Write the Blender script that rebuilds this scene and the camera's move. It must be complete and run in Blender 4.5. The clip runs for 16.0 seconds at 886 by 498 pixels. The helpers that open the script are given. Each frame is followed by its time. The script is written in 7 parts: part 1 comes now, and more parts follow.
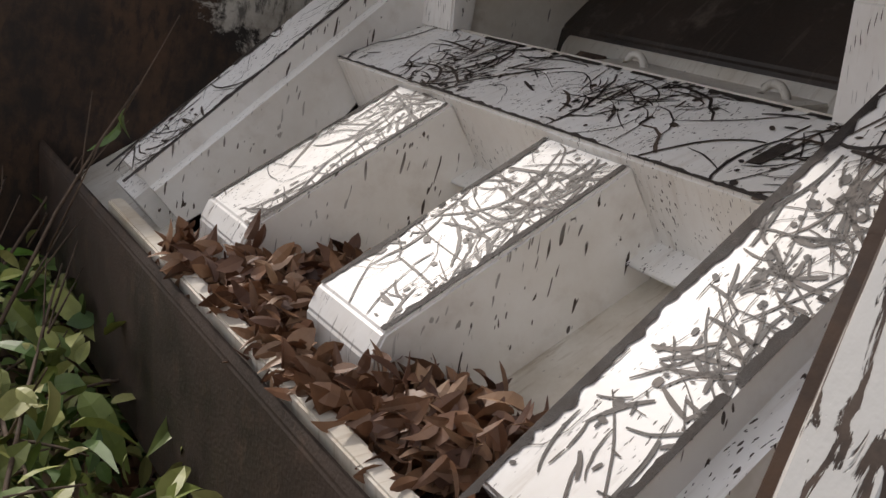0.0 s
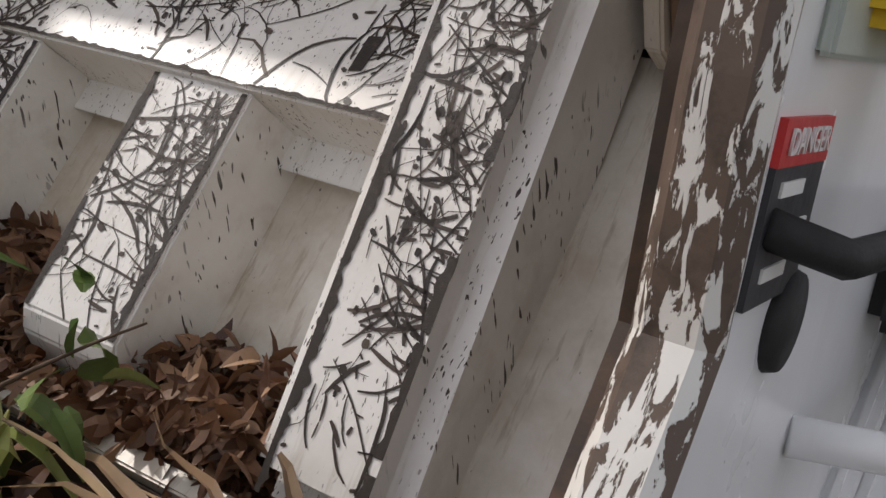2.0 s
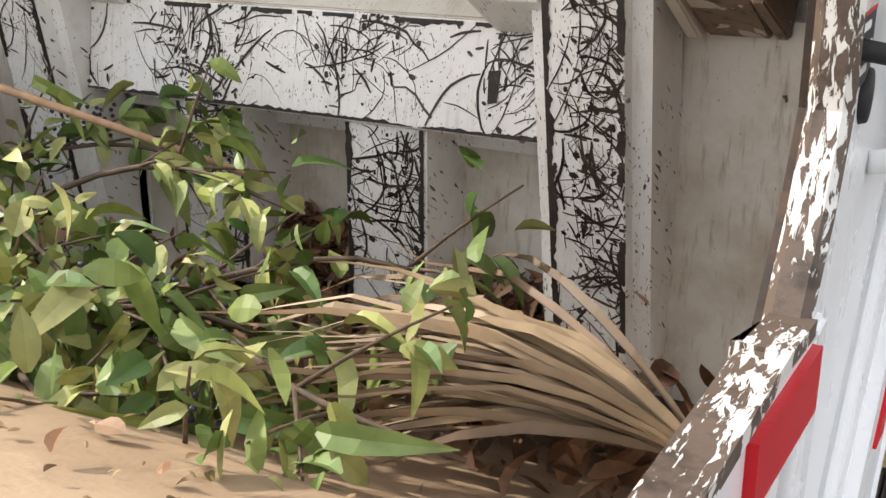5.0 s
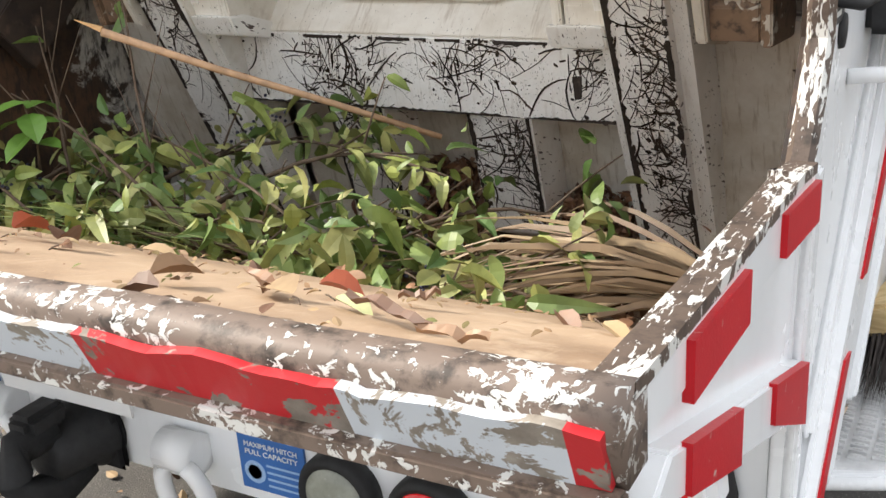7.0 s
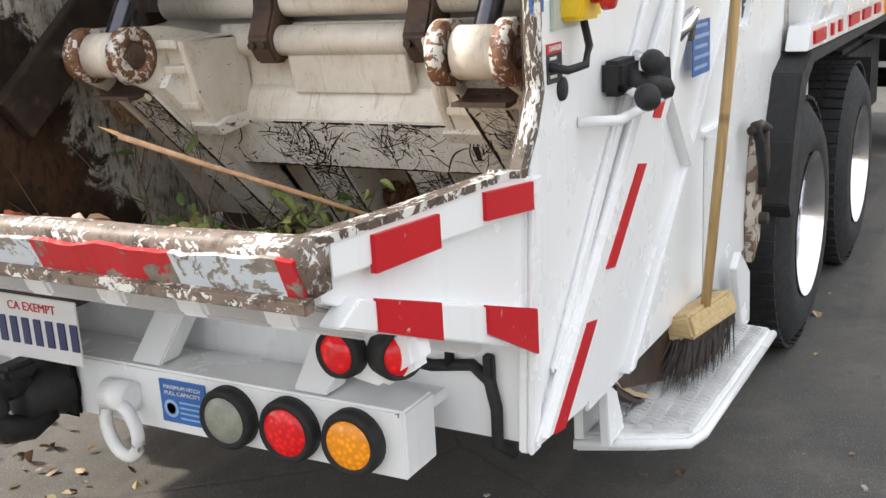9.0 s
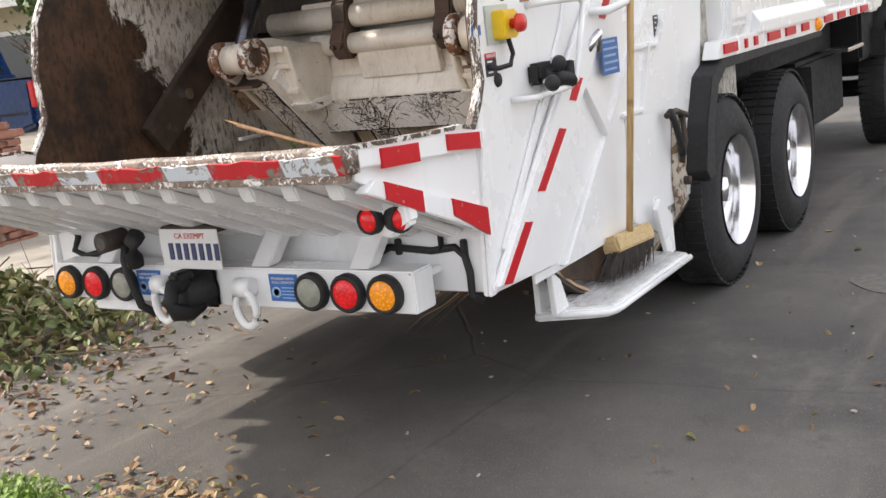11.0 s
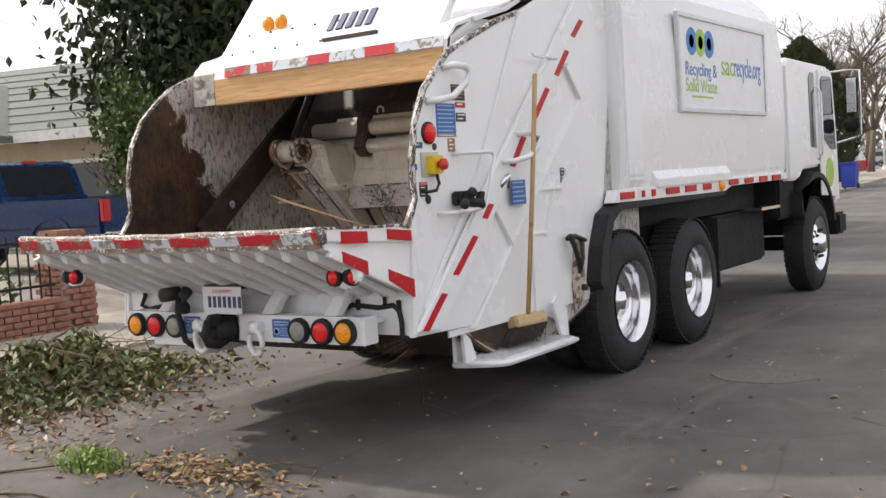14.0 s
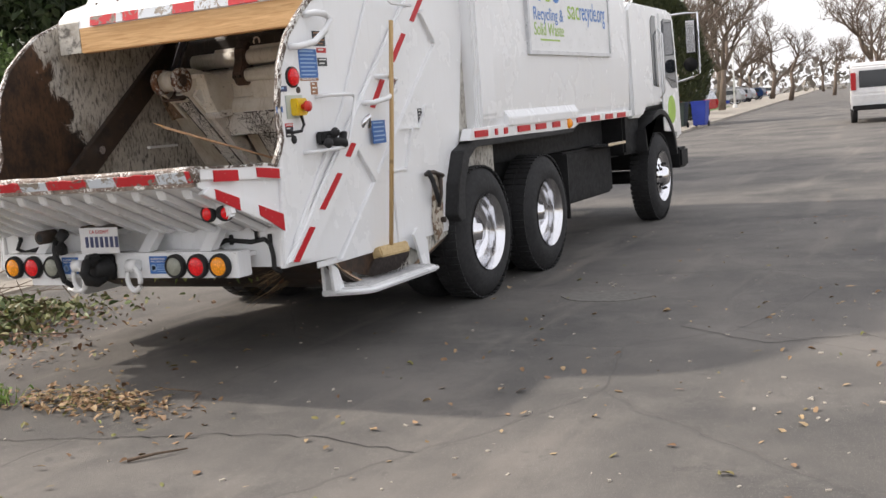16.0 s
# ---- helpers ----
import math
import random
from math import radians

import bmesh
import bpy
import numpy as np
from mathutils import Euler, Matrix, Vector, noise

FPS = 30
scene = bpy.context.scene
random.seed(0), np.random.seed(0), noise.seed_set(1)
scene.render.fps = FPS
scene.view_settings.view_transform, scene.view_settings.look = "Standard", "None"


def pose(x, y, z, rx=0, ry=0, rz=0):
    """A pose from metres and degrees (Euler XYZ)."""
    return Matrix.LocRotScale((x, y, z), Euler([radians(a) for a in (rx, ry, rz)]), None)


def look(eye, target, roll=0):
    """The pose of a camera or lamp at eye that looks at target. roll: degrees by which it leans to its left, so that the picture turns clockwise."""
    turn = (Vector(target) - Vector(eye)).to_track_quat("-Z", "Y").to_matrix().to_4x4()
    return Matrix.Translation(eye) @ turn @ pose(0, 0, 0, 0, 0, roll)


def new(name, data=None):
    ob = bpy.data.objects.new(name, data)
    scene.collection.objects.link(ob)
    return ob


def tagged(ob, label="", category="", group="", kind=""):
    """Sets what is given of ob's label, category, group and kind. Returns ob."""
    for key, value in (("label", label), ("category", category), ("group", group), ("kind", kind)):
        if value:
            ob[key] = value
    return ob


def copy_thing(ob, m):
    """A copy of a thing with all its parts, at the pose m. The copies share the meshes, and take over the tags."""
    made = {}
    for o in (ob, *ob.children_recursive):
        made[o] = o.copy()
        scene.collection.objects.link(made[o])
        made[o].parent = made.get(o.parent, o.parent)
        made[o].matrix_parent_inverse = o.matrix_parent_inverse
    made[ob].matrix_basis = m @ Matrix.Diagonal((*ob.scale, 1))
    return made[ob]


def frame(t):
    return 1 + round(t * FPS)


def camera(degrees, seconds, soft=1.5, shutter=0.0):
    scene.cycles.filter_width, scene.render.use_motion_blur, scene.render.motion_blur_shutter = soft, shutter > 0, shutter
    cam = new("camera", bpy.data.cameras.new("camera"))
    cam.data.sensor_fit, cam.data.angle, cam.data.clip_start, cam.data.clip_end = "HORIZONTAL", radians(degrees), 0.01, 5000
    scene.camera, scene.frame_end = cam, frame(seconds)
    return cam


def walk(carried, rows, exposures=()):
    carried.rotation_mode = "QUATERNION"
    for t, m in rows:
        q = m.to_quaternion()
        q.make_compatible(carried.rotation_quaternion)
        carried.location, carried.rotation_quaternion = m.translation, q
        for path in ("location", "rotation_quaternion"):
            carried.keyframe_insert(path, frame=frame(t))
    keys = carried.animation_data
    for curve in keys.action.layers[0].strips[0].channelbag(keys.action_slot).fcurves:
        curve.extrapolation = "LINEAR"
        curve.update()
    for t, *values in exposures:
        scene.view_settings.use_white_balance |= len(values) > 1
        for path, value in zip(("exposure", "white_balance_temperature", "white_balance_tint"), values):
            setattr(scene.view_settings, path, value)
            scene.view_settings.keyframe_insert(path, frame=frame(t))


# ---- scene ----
cam = camera(44.93, 16.0, soft=1.5)
PATH = [
    (0, (1.281, 1.258, 1.731), (-0.364, 2.293, 1.257), 9.6),
    (0.5, (1.230, 1.249, 1.668), (-0.348, 2.393, 1.222), 10.0),
    (1, (1.141, 1.128, 1.580), (-0.229, 2.520, 1.151), 10.9),
    (1.5, (1.118, 1.118, 1.526), (-0.016, 2.704, 1.080), 10.2),
    (2, (1.270, 1.078, 1.514), (0.261, 2.738, 1.039), 9.3),
    (2.5, (1.325, 0.993, 1.552), (0.255, 2.598, 1.023), 6.1),
    (3, (1.292, 0.894, 1.543), (0.185, 2.442, 0.927), 5.5),
    (3.2, (1.267, 0.861, 1.546), (0.268, 2.468, 0.896), 2.8),
    (5.3, (1.305, 0.47, 1.635), (0.41, 2.06, 0.905), -2.4),
    (5.5, (1.36, 0.378, 1.695), (0.443, 1.969, 0.902), -4.1),
    (6, (1.391, 0.197, 1.656), (0.379, 1.71, 0.827), -3.6),
    (6.5, (1.394, 0.095, 1.662), (0.403, 1.624, 0.837), -4.2),
    (7, (1.393, 0.007, 1.676), (0.469, 1.627, 0.954), -3.8),
    (7.5, (1.425, -0.05, 1.672), (0.438, 1.557, 1.005), -4.9),
    (8, (1.523, -0.193, 1.67), (0.529, 1.436, 1.074), -1.1),
    (8.5, (1.773, -0.308, 1.66), (0.791, 1.344, 1.107), -1.5),
    (8.7, (1.876, -0.369, 1.665), (0.921, 1.301, 1.121), -2.5),
    (10.8, (2.913, -1.626, 1.604), (1.852, 0.036, 1.267), -6.9),
    (11, (3.014, -1.748, 1.613), (1.943, -0.11, 1.199), -7.0),
    (11.5, (3.296, -2.019, 1.589), (2.171, -0.394, 1.282), -5.6),
    (12, (3.623, -2.272, 1.574), (2.547, -0.64, 1.153), -4.2),
    (12.5, (3.88, -2.548, 1.527), (2.709, -0.968, 1.165), -4.1),
    (13, (4.107, -2.739, 1.559), (2.941, -1.138, 1.285), -6.0),
    (13.5, (4.381, -2.982, 1.514), (3.25, -1.341, 1.343), -5.0),
    (14, (4.519, -3.218, 1.497), (3.391, -1.572, 1.366), -3.5),
    (14.5, (4.526, -3.433, 1.505), (3.484, -1.737, 1.322), -3.7),
    (15, (4.565, -3.535, 1.5), (3.561, -1.818, 1.292), -2.9),
    (15.5, (4.698, -3.579, 1.494), (3.782, -1.817, 1.258), -3.1),
    (16, (4.808, -3.634, 1.466), (3.887, -1.876, 1.217), -4.6),
]
EXPOSURES = [(0, -0.88, 6500, 14), (1, -1.0, 6500, 14), (2, -0.82, 6500, 14), (3.2, -0.5, 6500, 15), (5.3, 0.36, 6650, 10), (6.5, 0.33, 6600, 9), (8, 0.44, 6550, 9), (8.7, 0.46, 6600, 9), (10.8, 0.4, 6700, 12), (12.5, 0.42, 6700, 13), (13.3, 0.3, 6700, 14), (14.5, -0.27, 6700, 13), (15.4, -0.25, 6700, 13), (16, -0.02, 6700, 13)]
walk(cam, [(t, look(e, g, r)) for t, e, g, r in PATH], EXPOSURES)

# ---- light: hazy daylight, sun from the kerb side ----
SUN_TO = Vector((-1.15, -0.2, 1.0)).normalized()
world = bpy.data.worlds.new("sky")
scene.world = world
world.use_nodes = True
wn, wl = world.node_tree.nodes, world.node_tree.links
sky = wn.new("ShaderNodeTexSky")
sky.sky_type, sky.sun_disc = "NISHITA", False
sky.sun_elevation = math.asin(SUN_TO.z)
sky.sun_rotation = math.atan2(SUN_TO.x, SUN_TO.y)
sky.air_density, sky.dust_density, sky.ozone_density = 1.0, 5.0, 0.6
haze = wn.new("ShaderNodeMixRGB")
haze.inputs[0].default_value = 0.6
haze.inputs[2].default_value = (11.0, 11.2, 11.6, 1)
wl.new(sky.outputs[0], haze.inputs[1])
wl.new(haze.outputs[0], wn["Background"].inputs[0])
wn["Background"].inputs[1].default_value = 0.15
sun = new("sun", bpy.data.lights.new("sun", "SUN"))
sun.data.energy, sun.data.angle, sun.data.color = 3.6, radians(2.0), (1.0, 0.94, 0.85)
sun.matrix_world = look(SUN_TO * 50, (0, 0, 0))


# ---- materials ----
class Graph:
    def __init__(self, name):
        self.mat = bpy.data.materials.new(name)
        self.mat.use_nodes = True
        self.n, self.l = self.mat.node_tree.nodes, self.mat.node_tree.links
        self.bsdf = self.n["Principled BSDF"]
        self.co = self.n.new("ShaderNodeTexCoord").outputs["Object"]

    def node(self, kind, **inputs):
        nd = self.n.new("ShaderNode" + kind)
        for k, v in inputs.items():
            sock = nd.inputs[k.replace("_", " ")]
            if hasattr(v, "is_output"):
                self.l.new(v, sock)
            else:
                sock.default_value = v
        return nd

    def mapped(self, scale=(1, 1, 1), rot=(0, 0, 0), loc=(0, 0, 0), src=None):
        m = self.node("Mapping", Vector=src or self.co)
        m.inputs["Scale"].default_value, m.inputs["Location"].default_value = scale, loc
        m.inputs["Rotation"].default_value = [radians(a) for a in rot]
        return m.outputs[0]

    def noise(self, scale, detail=4, rough=0.6, vec=None, dist=0.0):
        return self.node("TexNoise", Vector=vec or self.co, Scale=scale, Detail=detail, Roughness=rough, Distortion=dist).outputs[0]

    def ramp(self, fac, *stops):
        r = self.node("ValToRGB", Fac=fac)
        el = r.color_ramp.elements
        while len(el) < len(stops):
            el.new(0.5)
        for e, (p, c) in zip(el, stops):
            e.position = p
            e.color = (c, c, c, 1) if isinstance(c, (int, float)) else (*c, 1)
        return r.outputs[0]

    def mix(self, fac, a, b, mode="MIX"):
        m = self.n.new("ShaderNodeMixRGB")
        m.blend_type = mode
        for sock, v in zip(m.inputs, (fac, a, b)):
            if hasattr(v, "is_output"):
                self.l.new(v, sock)
            else:
                sock.default_value = v if isinstance(v, (int, float)) else (*v, 1)
        return m.outputs[0]

    def math(self, op, a, b=0.0):
        m = self.n.new("ShaderNodeMath")
        m.operation = op
        for sock, v in zip(m.inputs, (a, b)):
            if hasattr(v, "is_output"):
                self.l.new(v, sock)
            else:
                sock.default_value = v
        return m.outputs[0]

    def done(self, color, rough=0.6, metal=0.0, bump=None, depth=0.002, strength=0.6, **extra):
        for k, v in (("Base Color", color), ("Roughness", rough), ("Metallic", metal)):
            if hasattr(v, "is_output"):
                self.l.new(v, self.bsdf.inputs[k])
            else:
                self.bsdf.inputs[k].default_value = v if isinstance(v, (int, float)) else (*v, 1)
        for k, v in extra.items():
            self.bsdf.inputs[k.replace("_", " ")].default_value = v
        if bump is not None:
            b = self.node("Bump", Height=bump, Strength=strength, Distance=depth)
            self.l.new(b.outputs[0], self.bsdf.inputs["Normal"])
        return self.mat


def plain(name, color, rough=0.5, metal=0.0, vary=0.12, scale=6, **extra):
    g = Graph(name)
    n = g.noise(scale, 5)
    c = g.mix(g.ramp(n, (0.3, 0), (0.7, 1)), [v * (1 - vary) for v in color], [min(1, v * (1 + vary)) for v in color])
    return g.done(c, g.ramp(g.noise(scale * 5), (0.3, max(0, rough - 0.1)), (0.7, min(1, rough + 0.1))), metal, g.noise(scale * 25), 0.0006, **extra)


def truck_white():
    g = Graph("white_enamel")
    dirt = g.ramp(g.noise(1.6, 6, 0.65), (0.42, 0), (0.75, 1))
    streak = g.ramp(g.noise(3, 4, 0.6, g.mapped((14, 14, 0.7))), (0.52, 0), (0.75, 1))
    c = g.mix(g.math("MULTIPLY", dirt, 0.15), (0.86, 0.87, 0.88), (0.66, 0.65, 0.62))
    c = g.mix(g.math("MULTIPLY", streak, 0.08), c, (0.50, 0.47, 0.40))
    chip = g.ramp(g.noise(38, 3, 0.5), (0.775, 0), (0.79, 1))
    c = g.mix(g.math("MULTIPLY", chip, 0.8), c, (0.10, 0.07, 0.05))
    return g.done(c, g.ramp(dirt, (0, 0.20), (1, 0.38)), 0, g.noise(2.5, 2), 0.004, 0.12)


def scratched(name, amount, base=(0.80, 0.785, 0.75), stain=0.35):
    """White paint worked through by branches: short dark strokes at many angles over bare steel."""
    g = Graph(name)
    dirt = g.ramp(g.noise(3.2, 6, 0.7), (0.4, 0), (0.75, 1))
    c = g.mix(g.math("MULTIPLY", dirt, stain), base, (0.40, 0.32, 0.21))
    drip = g.ramp(g.noise(4, 5, 0.65, g.mapped((18, 2.2, 2.2))), (0.55, 0), (0.72, 1))
    c = g.mix(g.math("MULTIPLY", drip, stain * 0.8), c, (0.33, 0.25, 0.16))
    warp = g.node("TexNoise", Vector=g.co, Scale=7.0, Detail=2.0).outputs[1]
    bent = g.mix(0.035, g.co, warp)
    total = None
    for i, (a, b, s) in enumerate(((20, 15, 1), (70, -30, 1.2), (115, 40, 0.9), (160, 75, 1.1), (-35, -65, 1.0), (95, 100, 1.3))):
        v = g.mapped((240 * s, 13 * s, 100 * s), (a, b, a * 2), (i * 3.7, i * 1.3, i), bent)
        st = g.ramp(g.noise(1.0, 1.0, 0.4, v), (amount, 0), (amount + 0.018, 1))
        total = st if total is None else g.math("MAXIMUM", total, st)
    patch = g.ramp(g.noise(4.5, 3, 0.5), (0.36, 0), (0.5, 1))
    blot = g.ramp(g.noise(26, 3, 0.6, bent), (0.73, 0), (0.75, 1))
    total = g.math("MAXIMUM", g.math("MULTIPLY", total, patch), blot)
    steel = g.mix(g.noise(30), (0.022, 0.016, 0.012), (0.085, 0.058, 0.042))
    c = g.mix(total, c, steel)
    rough = g.mix(total, (0.34,) * 3, (0.5,) * 3)
    return g.done(c, rough, 0, g.math("ADD", g.math("MULTIPLY", total, -1.0), g.math("MULTIPLY", g.noise(60), 0.3)), 0.0015, 0.5)


def chipped(name, lo=0.5, paint=(0.80, 0.79, 0.75), scale=24, grain=(1, 1, 1), bare=(0.25, 0.185, 0.145)):
    """Paint knocked off an edge: patches of white over brown rust, dark in the pits."""
    g = Graph(name)
    n = g.noise(scale, 5, 0.62, g.mapped(grain), 0.6)
    big = g.noise(scale * 0.2, 3, 0.5, g.mapped(grain, (0, 0, 0), (3, 1, 2)))
    n = g.math("ADD", n, g.math("MULTIPLY", g.math("SUBTRACT", big, 0.5), 0.6))
    rust = g.mix(g.ramp(g.noise(34, 6, 0.65), (0.34, 0), (0.5, 1)), (0.04, 0.028, 0.021), bare)
    rust = g.mix(g.ramp(g.noise(12, 4), (0.55, 0), (0.68, 1)), rust, [v * 1.3 for v in bare])
    c = g.mix(g.ramp(n, (lo, 0), (lo + 0.015, 1)), rust, g.mix(g.noise(9), paint, [v * 0.78 for v in paint]))
    return g.done(c, g.ramp(n, (lo, 0.55), (lo + 0.02, 0.35)), 0, g.math("ADD", g.ramp(n, (lo, 0), (lo + 0.02, 1)), g.math("MULTIPLY", g.noise(80), 0.4)), 0.002, 0.7)


def rusty(name, dark, mid, light, scale=3, rough=0.6, spot=0.0):
    g = Graph(name)
    a = g.noise(scale, 7, 0.68)
    c = g.mix(g.ramp(a, (0.35, 0), (0.55, 1)), dark, mid)
    c = g.mix(g.ramp(g.noise(scale * 2.7, 6, 0.7), (0.55, 0), (0.72, 1)), c, light)
    sc = g.ramp(g.noise(2, 3, 0.5, g.mapped((40, 3, 3), (0, 0, 30))), (0.62, 0), (0.68, 1))
    c = g.mix(g.math("MULTIPLY", sc, 0.25), c, light)
    return g.done(c, g.ramp(a, (0.3, rough - 0.15), (0.7, rough + 0.2)), 0.0, g.math("ADD", g.noise(scale * 30), a), 0.0025, 0.5)


def hopper_wall_paint():
    """Inside of the hopper side: rust and oily black where refuse rubs, white paint left above and in front."""
    g = Graph("hopper_wall_paint")
    sep = g.node("SeparateXYZ", Vector=g.co).outputs
    n = g.noise(5, 7, 0.7, None, 0.8)
    edge = g.math("ADD", g.math("MULTIPLY", sep[1], 1.05), g.math("MULTIPLY", sep[2], 0.55))
    f = g.math("ADD", g.math("SUBTRACT", edge, 3.08), g.math("MULTIPLY", g.math("SUBTRACT", n, 0.5), 0.9))
    rust = g.mix(g.ramp(g.noise(4, 7, 0.7), (0.4, 0), (0.62, 1)), (0.013, 0.009, 0.007), (0.085, 0.045, 0.024))
    rust = g.mix(g.ramp(g.noise(3.1, 6, 0.7), (0.62, 0), (0.75, 1)), rust, (0.19, 0.10, 0.05))
    white = g.mix(g.ramp(g.noise(6, 6, 0.7), (0.45, 0), (0.7, 1)), (0.55, 0.53, 0.48), (0.26, 0.23, 0.19))
    c = g.mix(g.ramp(f, (0.0, 0), (0.05, 1)), rust, white)
    sm = g.ramp(g.noise(3, 5, 0.7, g.mapped((3, 14, 5), (35, 0, 0))), (0.5, 0), (0.62, 1))
    c = g.mix(g.math("MULTIPLY", sm, 0.75), c, (0.012, 0.009, 0.008))
    return g.done(c, 0.55, 0, g.noise(40, 5), 0.002, 0.5)


def asphalt():
    g = Graph("asphalt")
    a = g.noise(0.55, 6, 0.62)
    c = g.mix(g.ramp(a, (0.36, 0), (0.66, 1)), (0.066, 0.063, 0.060), (0.155, 0.143, 0.128))
    worn = g.ramp(g.noise(0.8, 5, 0.6, g.mapped((2.2, 0.25, 1), (0, 0, 8))), (0.55, 0), (0.72, 1))
    c = g.mix(g.math("MULTIPLY", worn, 0.55), c, (0.25, 0.222, 0.19))
    blotch = g.ramp(g.noise(1.7, 7, 0.72), (0.52, 0), (0.66, 1))
    c = g.mix(g.math("MULTIPLY", blotch, 0.35), c, (0.21, 0.195, 0.175))
    spots = g.ramp(g.noise(3.4, 5, 0.7), (0.60, 0), (0.68, 1))
    c = g.mix(g.math("MULTIPLY", spots, 0.45), c, (0.035, 0.034, 0.033))
    grit = g.noise(160, 2, 0.6)
    c = g.mix(g.ramp(grit, (0.60, 0), (0.70, 1)), c, (0.30, 0.28, 0.25))
    crack = g.node("TexVoronoi", Vector=g.mix(0.12, g.co, g.node("TexNoise", Vector=g.co, Scale=2.2, Detail=5.0).outputs[1]), Scale=0.33)
    crack.feature = "DISTANCE_TO_EDGE"
    line = g.ramp(crack.outputs[0], (0.0006, 1), (0.0022, 0))
    c = g.mix(g.math("MULTIPLY", line, 0.22), c, (0.03, 0.028, 0.026))
    h = g.math("SUBTRACT", g.math("MULTIPLY", grit, 1.0), line)
    return g.done(c, 0.85, 0, h, 0.006, 0.7)


def concrete():
    g = Graph("concrete")
    a = g.noise(1.4, 7, 0.65)
    c = g.mix(g.ramp(a, (0.35, 0), (0.68, 1)), (0.25, 0.225, 0.19), (0.42, 0.385, 0.33))
    c = g.mix(g.ramp(g.noise(5, 5, 0.7), (0.62, 0), (0.75, 1)), c, (0.16, 0.13, 0.10))
    return g.done(c, 0.9, 0, g.noise(120, 3), 0.003, 0.5)


def leafy(name, colors, rough=0.45, scale=18, trans=0.25):
    g = Graph(name)
    rnd = g.n.new("ShaderNodeNewGeometry").outputs["Random Per Island"]
    info = g.n.new("ShaderNodeObjectInfo").outputs["Random"]
    r = g.math("FRACT", g.math("ADD", rnd, info))
    stops = [(i / max(1, len(colors) - 1), c) for i, c in enumerate(colors)]
    c = g.ramp(r, *stops)
    c = g.mix(g.math("MULTIPLY", g.ramp(g.noise(scale, 4), (0.4, 0), (0.7, 1)), 0.45), c, [v * 0.45 for v in colors[0]])
    return g.done(c, rough, 0, g.noise(scale * 3), 0.001, 0.4, Subsurface_Weight=0.0, Transmission_Weight=0.0, Coat_Weight=0.0)


def tape(name, color):
    """Retroreflective tape, honeycomb pressed in, scuffed."""
    g = Graph(name)
    v = g.node("TexVoronoi", Vector=g.co, Scale=220.0)
    wear = g.ramp(g.noise(30, 5, 0.7), (0.64, 0), (0.68, 1))
    c = g.mix(g.math("MULTIPLY", g.ramp(g.noise(4, 4), (0.4, 0), (0.7, 1)), 0.3), color, [x * 0.65 for x in color])
    c = g.mix(g.math("MULTIPLY", wear, 0.85), c, (0.55, 0.50, 0.44))
    return g.done(c, 0.4, 0, v.outputs[0], 0.0006, 0.3, Specular_IOR_Level=0.25)


def lamp_lens(name, color, glow):
    g = Graph(name)
    cells = g.node("TexVoronoi", Vector=g.co, Scale=75.0)
    d = g.ramp(cells.outputs[0], (0.0, 1.0), (0.55, 0.25))
    c = g.mix(d, [x * 0.45 for x in color], color)
    m = g.done(c, 0.18, 0, cells.outputs[0], 0.002, 0.5)
    g.l.new(c, g.bsdf.inputs["Emission Color"])
    g.bsdf.inputs["Emission Strength"].default_value = glow
    return m


def timber(name, dark, light, along=(1.2, 22, 22)):
    g = Graph(name)
    n = g.noise(2.4, 6, 0.6, g.mapped(along), 1.2)
    c = g.mix(g.ramp(n, (0.35, 0), (0.65, 1)), dark, light)
    knot = g.ramp(g.noise(5, 2, 0.4, g.mapped((1, 1.6, 1.6))), (0.70, 0), (0.76, 1))
    c = g.mix(g.math("MULTIPLY", knot, 0.7), c, [v * 0.45 for v in dark])
    return g.done(c, 0.65, 0, n, 0.001, 0.4)


def glassy(name, tint=(0.02, 0.025, 0.03), rough=0.05):
    g = Graph(name)
    return g.done(tint, rough, 0, None, Specular_IOR_Level=0.8)


WHITE = truck_white()
SCRATCH = scratched("scratched_white_paint", 0.735, (0.86, 0.85, 0.82), 0.34)
POCKET = scratched("stained_white_paint", 0.82, (0.75, 0.715, 0.64), 0.95)
UPPER = scratched("grimy_white_paint", 0.785, (0.78, 0.745, 0.67), 0.62)
RIM = chipped("chipped_edge_paint", 0.52, scale=105, grain=(1.5, 0.36, 0.36), bare=(0.105, 0.074, 0.056))
LIPMAT = chipped("chipped_lip_paint", 0.575, scale=72, bare=(0.19, 0.14, 0.11))
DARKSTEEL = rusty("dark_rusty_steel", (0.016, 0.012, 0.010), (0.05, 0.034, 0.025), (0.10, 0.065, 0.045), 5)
FLOORMAT = rusty("worn_rusty_floor", (0.30, 0.20, 0.13), (0.46, 0.33, 0.22), (0.58, 0.45, 0.32), 2.4, 0.55)
CLAMP = rusty("brown_clamp_steel", (0.035, 0.022, 0.016), (0.09, 0.055, 0.04), (0.15, 0.10, 0.07), 9)
HOPWALL = hopper_wall_paint()
OILY = rusty("oily_slide_steel", (0.014, 0.011, 0.009), (0.05, 0.036, 0.028), (0.17, 0.14, 0.115), 2.2, 0.5)
RUSTRIM = chipped("rust_stained_boss_paint", 0.53, scale=40, bare=(0.20, 0.095, 0.05))
RUSTBOX = chipped("rust_stained_panel", 0.56, (0.62, 0.56, 0.47), 16, bare=(0.21, 0.135, 0.085))
